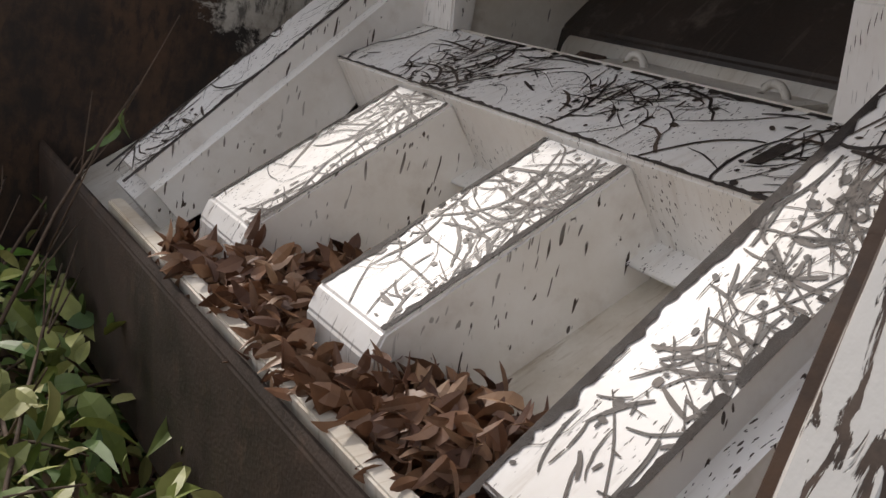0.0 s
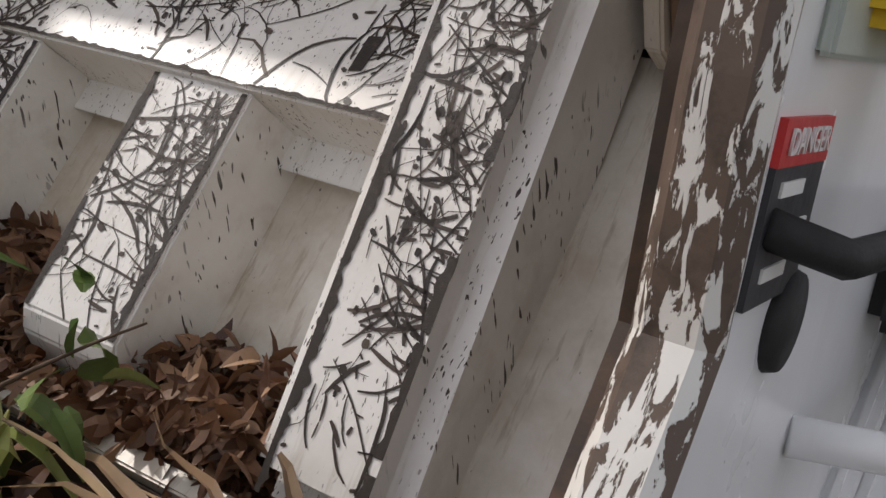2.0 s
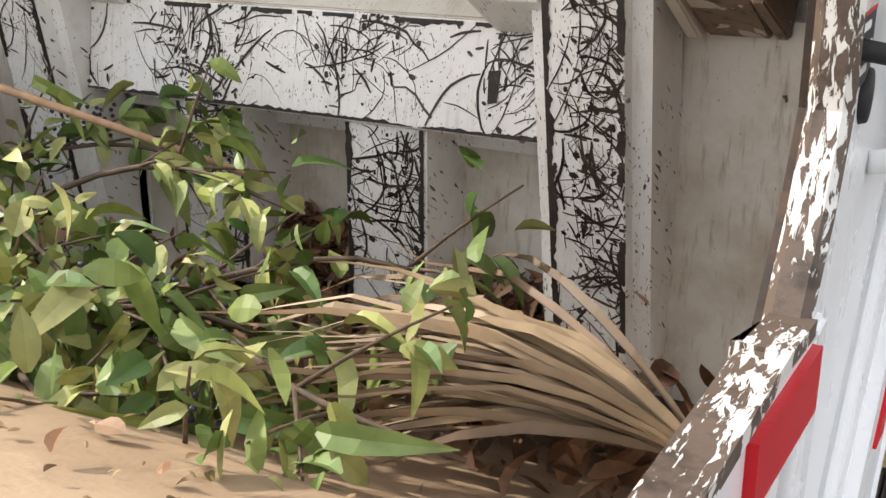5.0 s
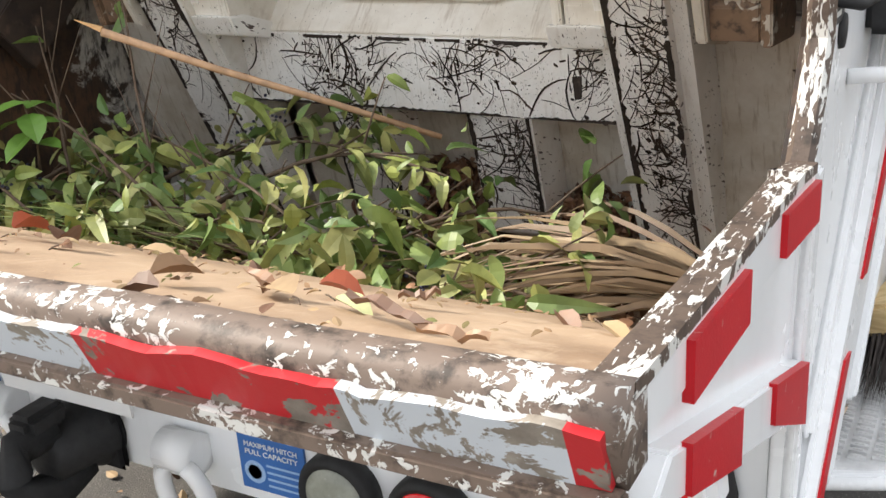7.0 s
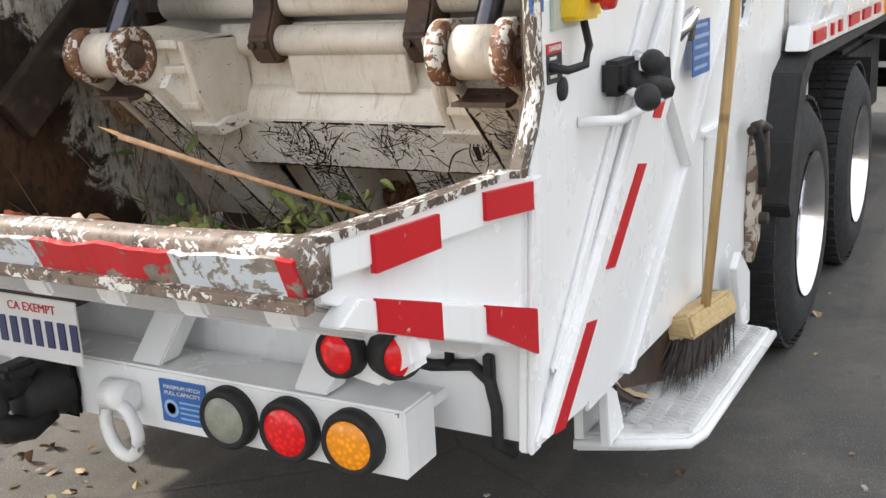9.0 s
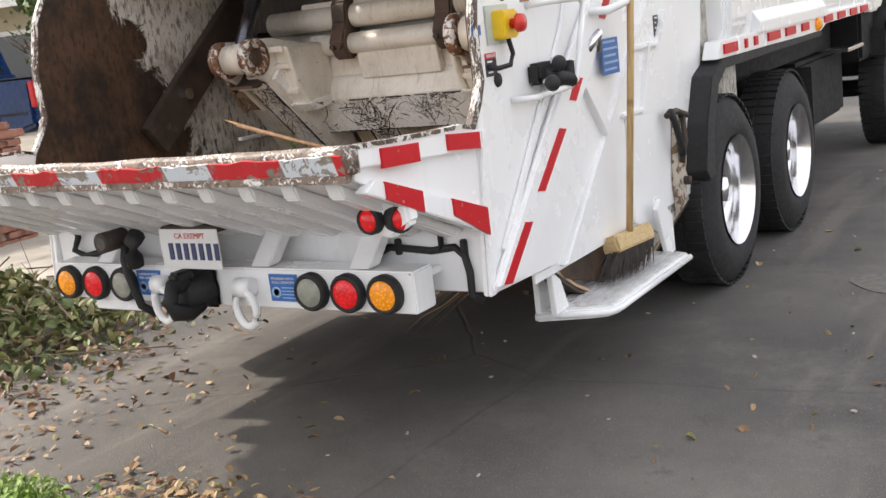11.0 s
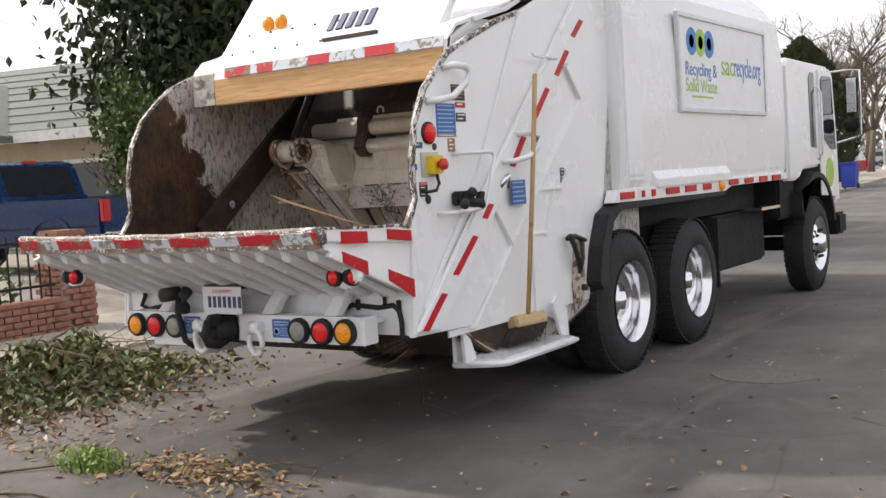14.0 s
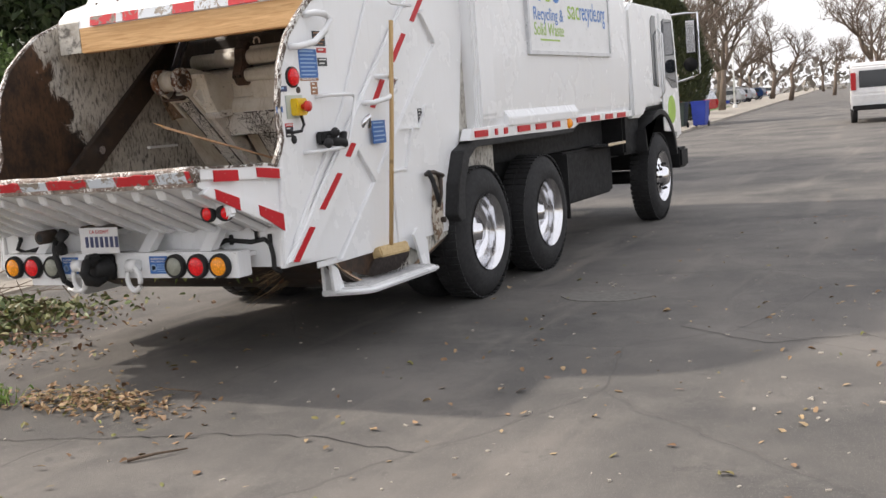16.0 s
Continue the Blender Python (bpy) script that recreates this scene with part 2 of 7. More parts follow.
CHROME_ROD = plain("cylinder_rod_steel", (0.10, 0.10, 0.12), 0.2, 0.9)
BLACK = plain("black_rubber", (0.016, 0.016, 0.017), 0.7, 0, 0.3, 9)
BLACKPAINT = plain("black_paint", (0.016, 0.016, 0.017), 0.7, 0, 0.3, 4, Specular_IOR_Level=0.25)
TYRE = plain("tyre_rubber", (0.020, 0.020, 0.021), 0.82, 0, 0.3, 7)
ALLOY = plain("polished_aluminium", (0.78, 0.78, 0.80), 0.16, 1.0, 0.08, 3)
GALV = plain("galvanised_tread", (0.66, 0.66, 0.66), 0.45, 0.2, 0.2, 12)
REDTAPE = tape("red_reflective_tape", (0.54, 0.012, 0.02))
WHITETAPE = tape("white_reflective_tape", (0.66, 0.70, 0.74))
BLUEDECAL = plain("blue_decal", (0.035, 0.14, 0.42), 0.4)
PALEBLUE = plain("pale_blue_print", (0.30, 0.46, 0.70), 0.5)
PRINT = plain("white_print", (0.78, 0.78, 0.76), 0.5)
DARKPRINT = plain("dark_print", (0.03, 0.03, 0.035), 0.5)
REDPRINT = plain("red_print", (0.55, 0.03, 0.03), 0.5)
BROWNPRINT = plain("orange_brown_print", (0.34, 0.17, 0.09), 0.5)
NAVY = plain("navy_print", (0.04, 0.05, 0.13), 0.5)
BLUEPRINT = plain("blue_print", (0.05, 0.22, 0.60), 0.5)
GREENPRINT = plain("lime_print", (0.36, 0.56, 0.08), 0.5)
SIGNFACE = plain("sign_white_vinyl", (0.82, 0.83, 0.84), 0.35, 0, 0.04)
ALU = plain("sign_frame_aluminium", (0.62, 0.63, 0.65), 0.35, 0.6)
YELLOW = plain("yellow_box_plastic", (0.78, 0.52, 0.02), 0.4)
REDPLASTIC = plain("red_button_plastic", (0.60, 0.03, 0.02), 0.3)
REDLENS = lamp_lens("red_lamp_lens", (0.50, 0.010, 0.015), 0.25)
REDGLOW = lamp_lens("lit_red_lamp_lens", (0.62, 0.010, 0.014), 0.55)
AMBER = lamp_lens("amber_lamp_lens", (0.85, 0.30, 0.015), 0.45)
CLEAR = plain("clear_lamp_lens", (0.30, 0.31, 0.26), 0.2, 0, 0.2, 30)
PINE = timber("new_pine_timber", (0.50, 0.28, 0.11), (0.70, 0.45, 0.22))
BROOMWOOD = timber("broom_wood", (0.40, 0.25, 0.10), (0.58, 0.40, 0.19), (22, 22, 1.2))
BROOMHEAD = timber("broom_block_wood", (0.46, 0.32, 0.15), (0.62, 0.47, 0.25))
BRISTLE = plain("dark_bristle", (0.045, 0.036, 0.032), 0.9, 0, 0.4, 40)
PLATEWHITE = plain("number_plate_white", (0.72, 0.72, 0.72), 0.4, 0, 0.05)
ASPHALT, CONCRETE = asphalt(), concrete()
GLASS = glassy("dark_window_glass")
BRICK = rusty("red_brick", (0.20, 0.085, 0.06), (0.30, 0.14, 0.10), (0.38, 0.24, 0.19), 6, 0.85)
MORTAR = plain("mortar", (0.36, 0.33, 0.29), 0.95)
PICKUPBLUE = plain("dark_blue_car_paint", (0.006, 0.026, 0.090), 0.28, 0.0, 0.1, 3, Coat_Weight=0.2, Specular_IOR_Level=0.3)

# ---- building helpers ----
def link(name, bm, mat, parent=None, label="", smooth=False):
    me = bpy.data.meshes.new(name)
    bmesh.ops.recalc_face_normals(bm, faces=bm.faces)
    bm.to_mesh(me)
    bm.free()
    me.materials.append(mat)
    if smooth:
        for p in me.polygons:
            p.use_smooth = True
    ob = new(name, me)
    ob.parent = parent
    if label:
        tagged(ob, label)
    return ob


def part(name, bm, mat, parent, label="", smooth=False):
    return link(name, bm, mat, parent, label, smooth)


def thing(name, label, category, group="", at=(0, 0, 0), kind=""):
    return tagged(new(name), label, category, group, kind) if at == (0, 0, 0) else placed(tagged(new(name), label, category, group, kind), at)


def placed(ob, at):
    ob.location = at
    return ob


def bevel(bm, w, seg=2):
    if w:
        bmesh.ops.bevel(bm, geom=bm.edges[:], offset=w, segments=seg, affect="EDGES", clamp_overlap=True)
    return bm


def box(x0, x1, y0, y1, z0, z1, w=0.0, bm=None):
    own = bmesh.new()
    m = Matrix.Translation(((x0 + x1) / 2, (y0 + y1) / 2, (z0 + z1) / 2)) @ Matrix.Diagonal((abs(x1 - x0), abs(y1 - y0), abs(z1 - z0), 1))
    bmesh.ops.create_cube(own, size=1, matrix=m)
    bevel(own, w)
    return join(bm, own)


def join(bm, own):
    if bm is None:
        return own
    me = bpy.data.meshes.new("tmp")
    own.to_mesh(me)
    own.free()
    bm.from_mesh(me)
    bpy.data.meshes.remove(me)
    return bm


def prism(pts, axis, a, b, w=0.0, bm=None):
    """A polygon (pairs of the two other coordinates, in x, y, z order) drawn out along an axis from a to b."""
    own = bmesh.new()

    def at(p, v):
        c = list(p)
        c.insert("xyz".index(axis), v)
        return own.verts.new(c)
    lo, hi = [at(p, a) for p in pts], [at(p, b) for p in pts]
    own.faces.new(lo)
    own.faces.new(hi[::-1])
    for i in range(len(pts)):
        j = (i + 1) % len(pts)
        own.faces.new((lo[i], hi[i], hi[j], lo[j]))
    bmesh.ops.recalc_face_normals(own, faces=own.faces)
    bevel(own, w)
    return join(bm, own)


def tube(path, r, seg=8, bm=None, taper=None):
    own = bmesh.new()
    path = [Vector(p) for p in path]
    rings = []
    up = Vector((0, 0, 1))
    for i, p in enumerate(path):
        d = (path[min(i + 1, len(path) - 1)] - path[max(i - 1, 0)]).normalized()
        ref = up if abs(d.z) < 0.9 else Vector((1, 0, 0))
        u = d.cross(ref).normalized()
        v = d.cross(u)
        rr = r if taper is None else r + (taper - r) * i / (len(path) - 1)
        rings.append([own.verts.new(p + (u * math.cos(a) + v * math.sin(a)) * rr) for a in [2 * math.pi * k / seg for k in range(seg)]])
    for s, e in zip(rings, rings[1:]):
        for k in range(seg):
            own.faces.new((s[k], s[(k + 1) % seg], e[(k + 1) % seg], e[k]))
    own.faces.new(rings[0][::-1])
    own.faces.new(rings[-1])
    return join(bm, own)


def lathe(profile, centre, axis, seg=32, bm=None, cap=True):
    """Turn (along the axis, radius) pairs round an axis through the centre."""
    own = bmesh.new()
    k = "xyz".index(axis)
    rings = []
    for h, r in profile:
        ring = []
        for i in range(seg):
            a = 2 * math.pi * i / seg
            c = [r * math.cos(a), r * math.sin(a)]
            c.insert(k, h)
            ring.append(own.verts.new(Vector(centre) + Vector(c)))
        rings.append(ring)
    for s, e in zip(rings, rings[1:]):
        for i in range(seg):
            own.faces.new((s[i], s[(i + 1) % seg], e[(i + 1) % seg], e[i]))
    if cap:
        own.faces.new(rings[0])
        own.faces.new(rings[-1])
    return join(bm, own)


def arc(cx, cy, r, a0, a1, n):
    return [(cx + r * math.cos(radians(a0 + (a1 - a0) * i / n)), cy + r * math.sin(radians(a0 + (a1 - a0) * i / n))) for i in range(n + 1)]


def strip(profile, x0, x1, thick, bm=None):
    """A bent sheet: a (y, z) line drawn out along x, with thickness downwards along its normal."""
    low = []
    for i, p in enumerate(profile):
        a, b = Vector(profile[max(i - 1, 0)]), Vector(profile[min(i + 1, len(profile) - 1)])
        d = (b - a).normalized()
        low.append((p[0] + d.y * thick, p[1] - d.x * thick))
    own = bmesh.new()
    n = len(profile)
    rows = [[own.verts.new((x, *p)) for p in line] for x in (x0, x1) for line in (profile, low)]
    for i in range(n - 1):
        own.faces.new((rows[0][i], rows[0][i + 1], rows[2][i + 1], rows[2][i]))
        own.faces.new((rows[1][i], rows[3][i], rows[3][i + 1], rows[1][i + 1]))
        own.faces.new((rows[0][i], rows[1][i], rows[1][i + 1], rows[0][i + 1]))
        own.faces.new((rows[2][i], rows[2][i + 1], rows[3][i + 1], rows[3][i]))
    for i in (0, n - 1):
        own.faces.new((rows[0][i], rows[2][i], rows[3][i], rows[1][i]))
    return join(bm, own)


def writing(name, text, size, m, mat, parent, width=0.0):
    cu = bpy.data.curves.new(name, "FONT")
    cu.body, cu.size, cu.extrude, cu.align_x, cu.align_y = text, size, 0.0006, "CENTER", "CENTER"
    tmp = bpy.data.objects.new("tmp", cu)
    scene.collection.objects.link(tmp)
    me = bpy.data.meshes.new_from_object(tmp.evaluated_get(bpy.context.evaluated_depsgraph_get()))
    bpy.data.objects.remove(tmp)
    if width and len(me.vertices):
        xs = [v.co.x for v in me.vertices]
        me.transform(Matrix.Diagonal((width / (max(xs) - min(xs)), 1, 1, 1)))
    me.transform(m)
    me.materials.clear()
    me.materials.append(mat)
    ob = new(name, me)
    ob.parent = parent
    return ob


FACE_REAR = Matrix.Rotation(radians(90), 4, "X")
FACE_RIGHT = Matrix.Rotation(radians(90), 4, "Z") @ Matrix.Rotation(radians(90), 4, "X")

# ---- the refuse truck ----
truck = tagged(new("refuse_truck"), "white rear-loading refuse truck with red and white tape", "truck")
RIMLINE = [(1.36, 1.25), (1.42, 1.33), (1.455, 1.40), (1.45, 1.50), (1.452, 1.61), (1.50, 1.82), (1.60, 1.99), (1.72, 2.10), (1.86, 2.21), (2.10, 2.31), (2.41, 2.43), (2.66, 2.50)]
FLOOR = [(0.66, 1.276), (0.85, 1.215), (1.05, 1.135), (1.28, 1.030), (1.50, 0.885)] + arc(2.62, 1.47, 1.10, 217, 292, 12) + [(3.6, 0.62), (4.4, 0.95)]


def tailgate_side(s):
    """One side of the tailgate, s = 1 on the road side, -1 on the kerb side."""
    name = "tailgate_side"
    outline = [(1.35, 0.66), (1.40, 1.24)] + RIMLINE[1:] + [(3.2, 2.72), (3.55, 2.84), (3.55, 2.02), (1.93, 0.64)]
    side = part(name, prism(outline, "x", s * 1.132, s * 1.155, 0.004), WHITE, truck)
    part("forward_side", prism([(1.93, 0.64), (3.55, 2.02), (3.55, 2.84), (4.1, 2.9), (3.98, 2.19), (3.76, 1.21), (3.49, 0.60), (1.72, 0.60), (1.72, 0.64)], "x", s * 1.130, s * 1.142, 0.003), WHITE, truck)
    part("inner_wall", prism([(1.30, 1.10)] + RIMLINE + [(3.3, 2.75), (4.4, 2.75), (4.4, 0.93), (3.6, 0.6), (2.6, 0.36), (2.0, 0.55), (1.6, 0.95)], "x", s * 1.124, s * 1.131), HOPWALL, truck)
    # rolled edge all round the opening
    edge = [(1.26, 1.262)] + RIMLINE
    bm = bmesh.new()
    rows = []
    for i, (y, z) in enumerate(edge):
        a, b = Vector(edge[max(i - 1, 0)]), Vector(edge[min(i + 1, len(edge) - 1)])
        d = (b - a).normalized()
        nrm = Vector((-d.y, d.x))
        if nrm.x > 0:
            nrm = -nrm
        o = Vector((y, z)) + nrm * 0.014
        q = Vector((y, z)) - nrm * 0.016
        rows.append([bm.verts.new((s * x, *p)) for x, p in ((1.163, q), (1.168, o - nrm * 0.010), (1.160, o), (1.139, o), (1.131, o - nrm * 0.01), (1.131, q))])
    for a, b in zip(rows, rows[1:]):
        for k in range(6):
            bm.faces.new((a[k], a[(k + 1) % 6], b[(k + 1) % 6], b[k]))
    bm.faces.new(rows[0])
    bm.faces.new(rows[-1])
    part("rim", bm, RIM, truck, "chipped white and rusty rim")
    # side wing down to the loading sill
    part("wing_skin", prism([(0.692, 1.195), (0.692, 1.283), (1.26, 1.262), (1.398, 1.235), (1.398, 0.885)], "x", s * 1.136, s * 1.146, 0.002), WHITE, truck)
    part("wing_top_strip", prism([(0.694, 1.230), (0.694, 1.288), (1.26, 1.266), (1.40, 1.24), (1.40, 1.172)], "x", s * 1.140, s * 1.168, 0.004), WHITE, truck)
    part("wing_lower_strip", prism([(0.70, 1.155), (0.76, 1.185), (1.40, 0.965), (1.40, 0.875)], "x", s * 1.128, s * 1.170, 0.004), WHITE, truck)
    part("wing_cap", strip([(0.66, 1.302), (0.9, 1.288), (1.27, 1.274), (1.36, 1.262)], s * 1.137, s * 1.172, 0.014), RIM, truck)
    for y0, y1, up in ((0.80, 1.00, 1), (1.17, 1.375, 1), (0.80, 0.99, 0), (1.16, 1.375, 0)):
        if up:
            q = [(y0, 1.213 - 0.02 * (y0 - 0.7)), (y0, 1.275 - 0.04 * (y0 - 0.7)), (y1, 1.275 - 0.06 * (y1 - 0.7)), (y1, 1.215 - 0.055 * (y1 - 0.7))]
        else:
            q = [(y0, 1.118 - 0.35 * (y0 - 0.8)), (y0, 1.172 - 0.345 * (y0 - 0.8)), (y1, 1.172 - 0.345 * (y1 - 0.8)), (y1, 1.118 - 0.42 * (y1 - 0.8))]
        part("reflective_tape", prism(q, "x", s * 1.165, s * 1.176), REDTAPE, truck, "red reflective tape")
    # raised diagonal box rib that carries the striping
    a, b = Vector((1.36, 0.665)), Vector((3.42, 2.60))
    d = (b - a).normalized()
    n = Vector((-d.y, d.x))
    part("diagonal_rib", prism([tuple(a + n * 0.02), tuple(a + Vector((0.24, 0.0))), (3.50, 2.50), (3.40, 2.66)], "x", s * 1.155, s * 1.19, 0.014), WHITE, truck)
    part("fold", prism([(1.46, 0.80), (1.50, 0.80), (2.13, 1.52), (2.70, 2.49), (2.66, 2.50), (2.09, 1.54)], "x", s * 1.155, s * 1.172, 0.006), WHITE, truck)
    part("rear_post", prism([(1.345, 0.66), (1.398, 1.235), (1.44, 1.235), (1.39, 0.66)], "x", s * 1.155, s * 1.168, 0.004), WHITE, truck)
    part("fold", prism([(1.93, 0.62), (1.97, 0.62), (3.50, 2.0), (3.47, 2.03)], "x", s * 1.135, s * 1.175, 0.006), WHITE, truck)
    for y0, z0, y1, z1 in ((2.23, 1.29, 2.42, 1.06), (3.23, 2.19, 3.42, 1.98)):
        part("gusset", prism([(y0, z0), (y0 + 0.05, z0 + 0.03), (y1 + 0.05, z1 + 0.03), (y1, z1)], "x", s * 1.15, s * 1.185, 0.004), WHITE, truck)
    for (y0, z0), (y1, z1) in (((3.47, 2.52), (3.33, 2.40)), ((3.24, 2.30), (3.07, 2.13)), ((2.94, 2.04), (2.75, 1.85)), ((2.60, 1.73), (2.44, 1.55)), ((2.17, 1.335), (2.09, 1.255)), ((1.98, 1.16), (1.75, 0.96)), ((1.63, 0.87), (1.43, 0.69))):
        e = 0.028
        part("reflective_tape", prism([(y0 - e, z0), (y0 + e, z0 - 0.01), (y1 + e, z1 - 0.01), (y1 - e, z1)], "x", s * 1.187, s * 1.194), REDTAPE, truck, "red reflective tape")
    # step recess: ladder pockets, step tread
    for y0, y1, z0, z1 in ((2.66, 2.93, 1.10, 1.28), (2.83, 3.16, 1.38, 1.42)):
        part("ladder_step", box(s * 1.09, s * 1.16, y0, y1, z0, z0 + 0.02, 0.004), WHITE, truck)
        part("ladder_cheek", prism([(y1 - 0.02, z0), (y1 + 0.10, z1 + 0.12), (y1 + 0.08, z1 + 0.12), (y1 - 0.05, z0)], "x", s * 1.14, s * 1.165), WHITE, truck)
    part("recess_plate", prism([(3.02, 0.50), (3.04, 1.05), (2.70, 1.10), (2.70, 0.62)], "x", s * 1.14, s * 1.155, 0.004), WHITE, truck)


def side_step(s):
    """Folded step plate with end plates and a punched grip tread."""
    step = part("side_step", prism([(s * 1.02, 1.92), (s * 1.215, 2.0), (s * 1.285, 2.04), (s * 1.31, 2.10), (s * 1.31, 2.93), (s * 1.02, 2.97)], "z", 0.385, 0.425, 0.005), WHITE, truck)
    part("step_back_plate", prism([(1.905, 0.42), (1.875, 0.73), (1.89, 0.735), (2.02, 0.43)], "x", s * 1.10, s * 1.125, 0.003), WHITE, truck)
    part("step_end_plate", prism([(2.90, 0.42), (2.80, 0.66), (2.86, 0.70), (2.99, 0.60), (3.0, 0.42)], "x", s * 1.20, s * 1.222, 0.003), WHITE, truck)
    part("step_back_wall", box(s * 1.02, s * 1.045, 1.92, 2.97, 0.42, 0.66, 0.003), WHITE, truck)
    bm = prism([(s * 1.05, 1.955), (s * 1.21, 2.015), (s * 1.295, 2.06), (s * 1.30, 2.92), (s * 1.05, 2.95)], "z", 0.425, 0.431)
    for k in range(5):
        x = 1.062 + k * 0.047
        for i in range(38):
            y = 2.0 + 0.016 * k + i * 0.0235
            if y < 2.90:
                box(s * x, s * (x + 0.036), y, y + 0.010, 0.431, 0.439, 0, bm)
                box(s * (x + 0.008), s * (x + 0.028), y + 0.003, y + 0.008, 0.439, 0.442, 0, bm)
    part("tread_plate", bm, GALV, step, "raised grip tread")
    part("step_lip", tube([(s * 1.02, 1.915, 0.408), (s * 1.22, 1.996, 0.408), (s * 1.296, 2.03, 0.408), (s * 1.315, 2.10, 0.408), (s * 1.315, 2.93, 0.408)], 0.014, 8), WHITE, step, "white rolled edge", True)


for s in (1, -1):
    tailgate_side(s)
    side_step(s)

# sill, hopper floor and the ribbed slope below it
part("hopper_floor", strip(FLOOR, -1.127, 1.127, 0.012), FLOORMAT, truck, "tan rust-worn steel hopper floor")
# added dark skin below the tan floor, deepens the shade under the truck
part("hopper_underside", strip([(y, z - 0.02) for y, z in FLOOR[4:]], -1.125, 1.125, 0.012), DARKSTEEL, truck, "dark skin added under the hopper floor to deepen the shade")
lipbm = bmesh.new()
prof = [(0.646, 1.205), (0.626, 1.25), (0.622, 1.280), (0.640, 1.292), (0.665, 1.290), (0.690, 1.272), (0.690, 1.205)]
rows = []
for i in range(49):
    x = -1.171 + 2.342 * i / 48
    rows.append([lipbm.verts.new((x, y + 0.004 * noise.noise((x * 5, j, 1)), z + 0.006 * noise.noise((x * 4, j * 0.3, 7)) + 0.014 - 0.012 * (1 - (x / 1.18) ** 2))) for j, (y, z) in enumerate(prof)])
for a, b in zip(rows, rows[1:]):
    for k in range(7):
        lipbm.faces.new((a[k], a[(k + 1) % 7], b[(k + 1) % 7], b[k]))
lipbm.faces.new(rows[0])
lipbm.faces.new(rows[-1])
sill = part("loading_sill", lipbm, LIPMAT, truck, "dented chipped steel loading sill", True)
edges_x = [1.162, 1.134, 0.940, 0.650, 0.455, 0.145, -0.06, -0.30, -0.50, -0.80, -0.95, -1.162]
g = Graph("worn_red_tape")
n1 = g.noise(11, 5, 0.7, None, 0.5)
rustc = g.mix(g.noise(40, 4), (0.05, 0.035, 0.028), (0.42, 0.37, 0.31))
WORNRED = g.done(g.mix(g.ramp(n1, (0.545, 0), (0.56, 1)), (0.56, 0.022, 0.03), rustc), 0.4, 0, n1, 0.001)
g = Graph("worn_white_tape")
n1 = g.noise(13, 5, 0.7, None, 0.5)
rustc = g.mix(g.noise(40, 4), (0.06, 0.04, 0.03), (0.5, 0.45, 0.38))
WORNWHITE = g.done(g.mix(g.ramp(n1, (0.515, 0), (0.535, 1)), (0.64, 0.69, 0.74), rustc), 0.4, 0, n1, 0.001)
for i, (x1, x0) in enumerate(zip(edges_x, edges_x[1:])):
    bm = bmesh.new()
    rr = []
    for k in range(17):
        x = x0 + (x1 - x0) * k / 16
        sag = 0.012 * (1 - (x / 1.18) ** 2) - 0.014
        rag = 0.009 * noise.noise((x * 13, 3, 1)) + 0.005 * noise.noise((x * 47, 5, 2)) - 0.003
        rr.append([bm.verts.new((x, yy, zz)) for yy, zz in ((0.636, 1.208 - sag), (0.612, 1.268 - sag + rag), (0.624, 1.270 - sag + rag), (0.650, 1.210 - sag))])
    for a, b in zip(rr, rr[1:]):
        for k in range(4):
            bm.faces.new((a[k], a[(k + 1) % 4], b[(k + 1) % 4], b[k]))
    bm.faces.new(rr[0])
    bm.faces.new(rr[-1])
    red = i % 2 == 0
    part("sill_tape", bm, WORNRED if red else WORNWHITE, sill, "worn red tape" if red else "worn white tape")
part("sill_underedge", prism([(0.624, 1.198), (0.622, 1.219), (0.646, 1.222), (0.650, 1.200)], "x", -1.172, 1.172, 0.003), LIPMAT, sill, "rust-pitted lower edge")
part("underside_slope", strip([(0.66, 1.205), (0.95, 1.08), (1.38, 0.90)], -1.12, 1.12, -0.012), WHITE, truck)
for i in range(13):
    x = -1.05 + i * 0.175
    part("slope_rib", prism([(0.70, 1.187), (0.72, 1.135), (1.30, 0.885), (1.37, 0.895)], "x", x - 0.03, x + 0.03, 0.006), WHITE, truck)
part("rear_cross_panel", box(-1.13, 1.13, 1.385, 1.42, 0.665, 0.93, 0.004), WHITE, truck)
for x in (-0.62, -0.18, 0.25, 0.72):
    part("brace", prism([(1.20, 0.79), (1.27, 0.79), (1.40, 0.92), (1.36, 0.95)], "x", x - 0.045, x + 0.045, 0.004), WHITE, truck)

# bumper bar with its lamps, plate, shackles and hitch
bumper = part("bumper_bar", box(-0.945, 0.955, 1.195, 1.32, 0.632, 0.785, 0.006), WHITE, truck)
bumper_top = part("bumper_shelf", box(-0.94, 0.95, 1.32, 1.39, 0.74, 0.765, 0.003), WHITE, truck)


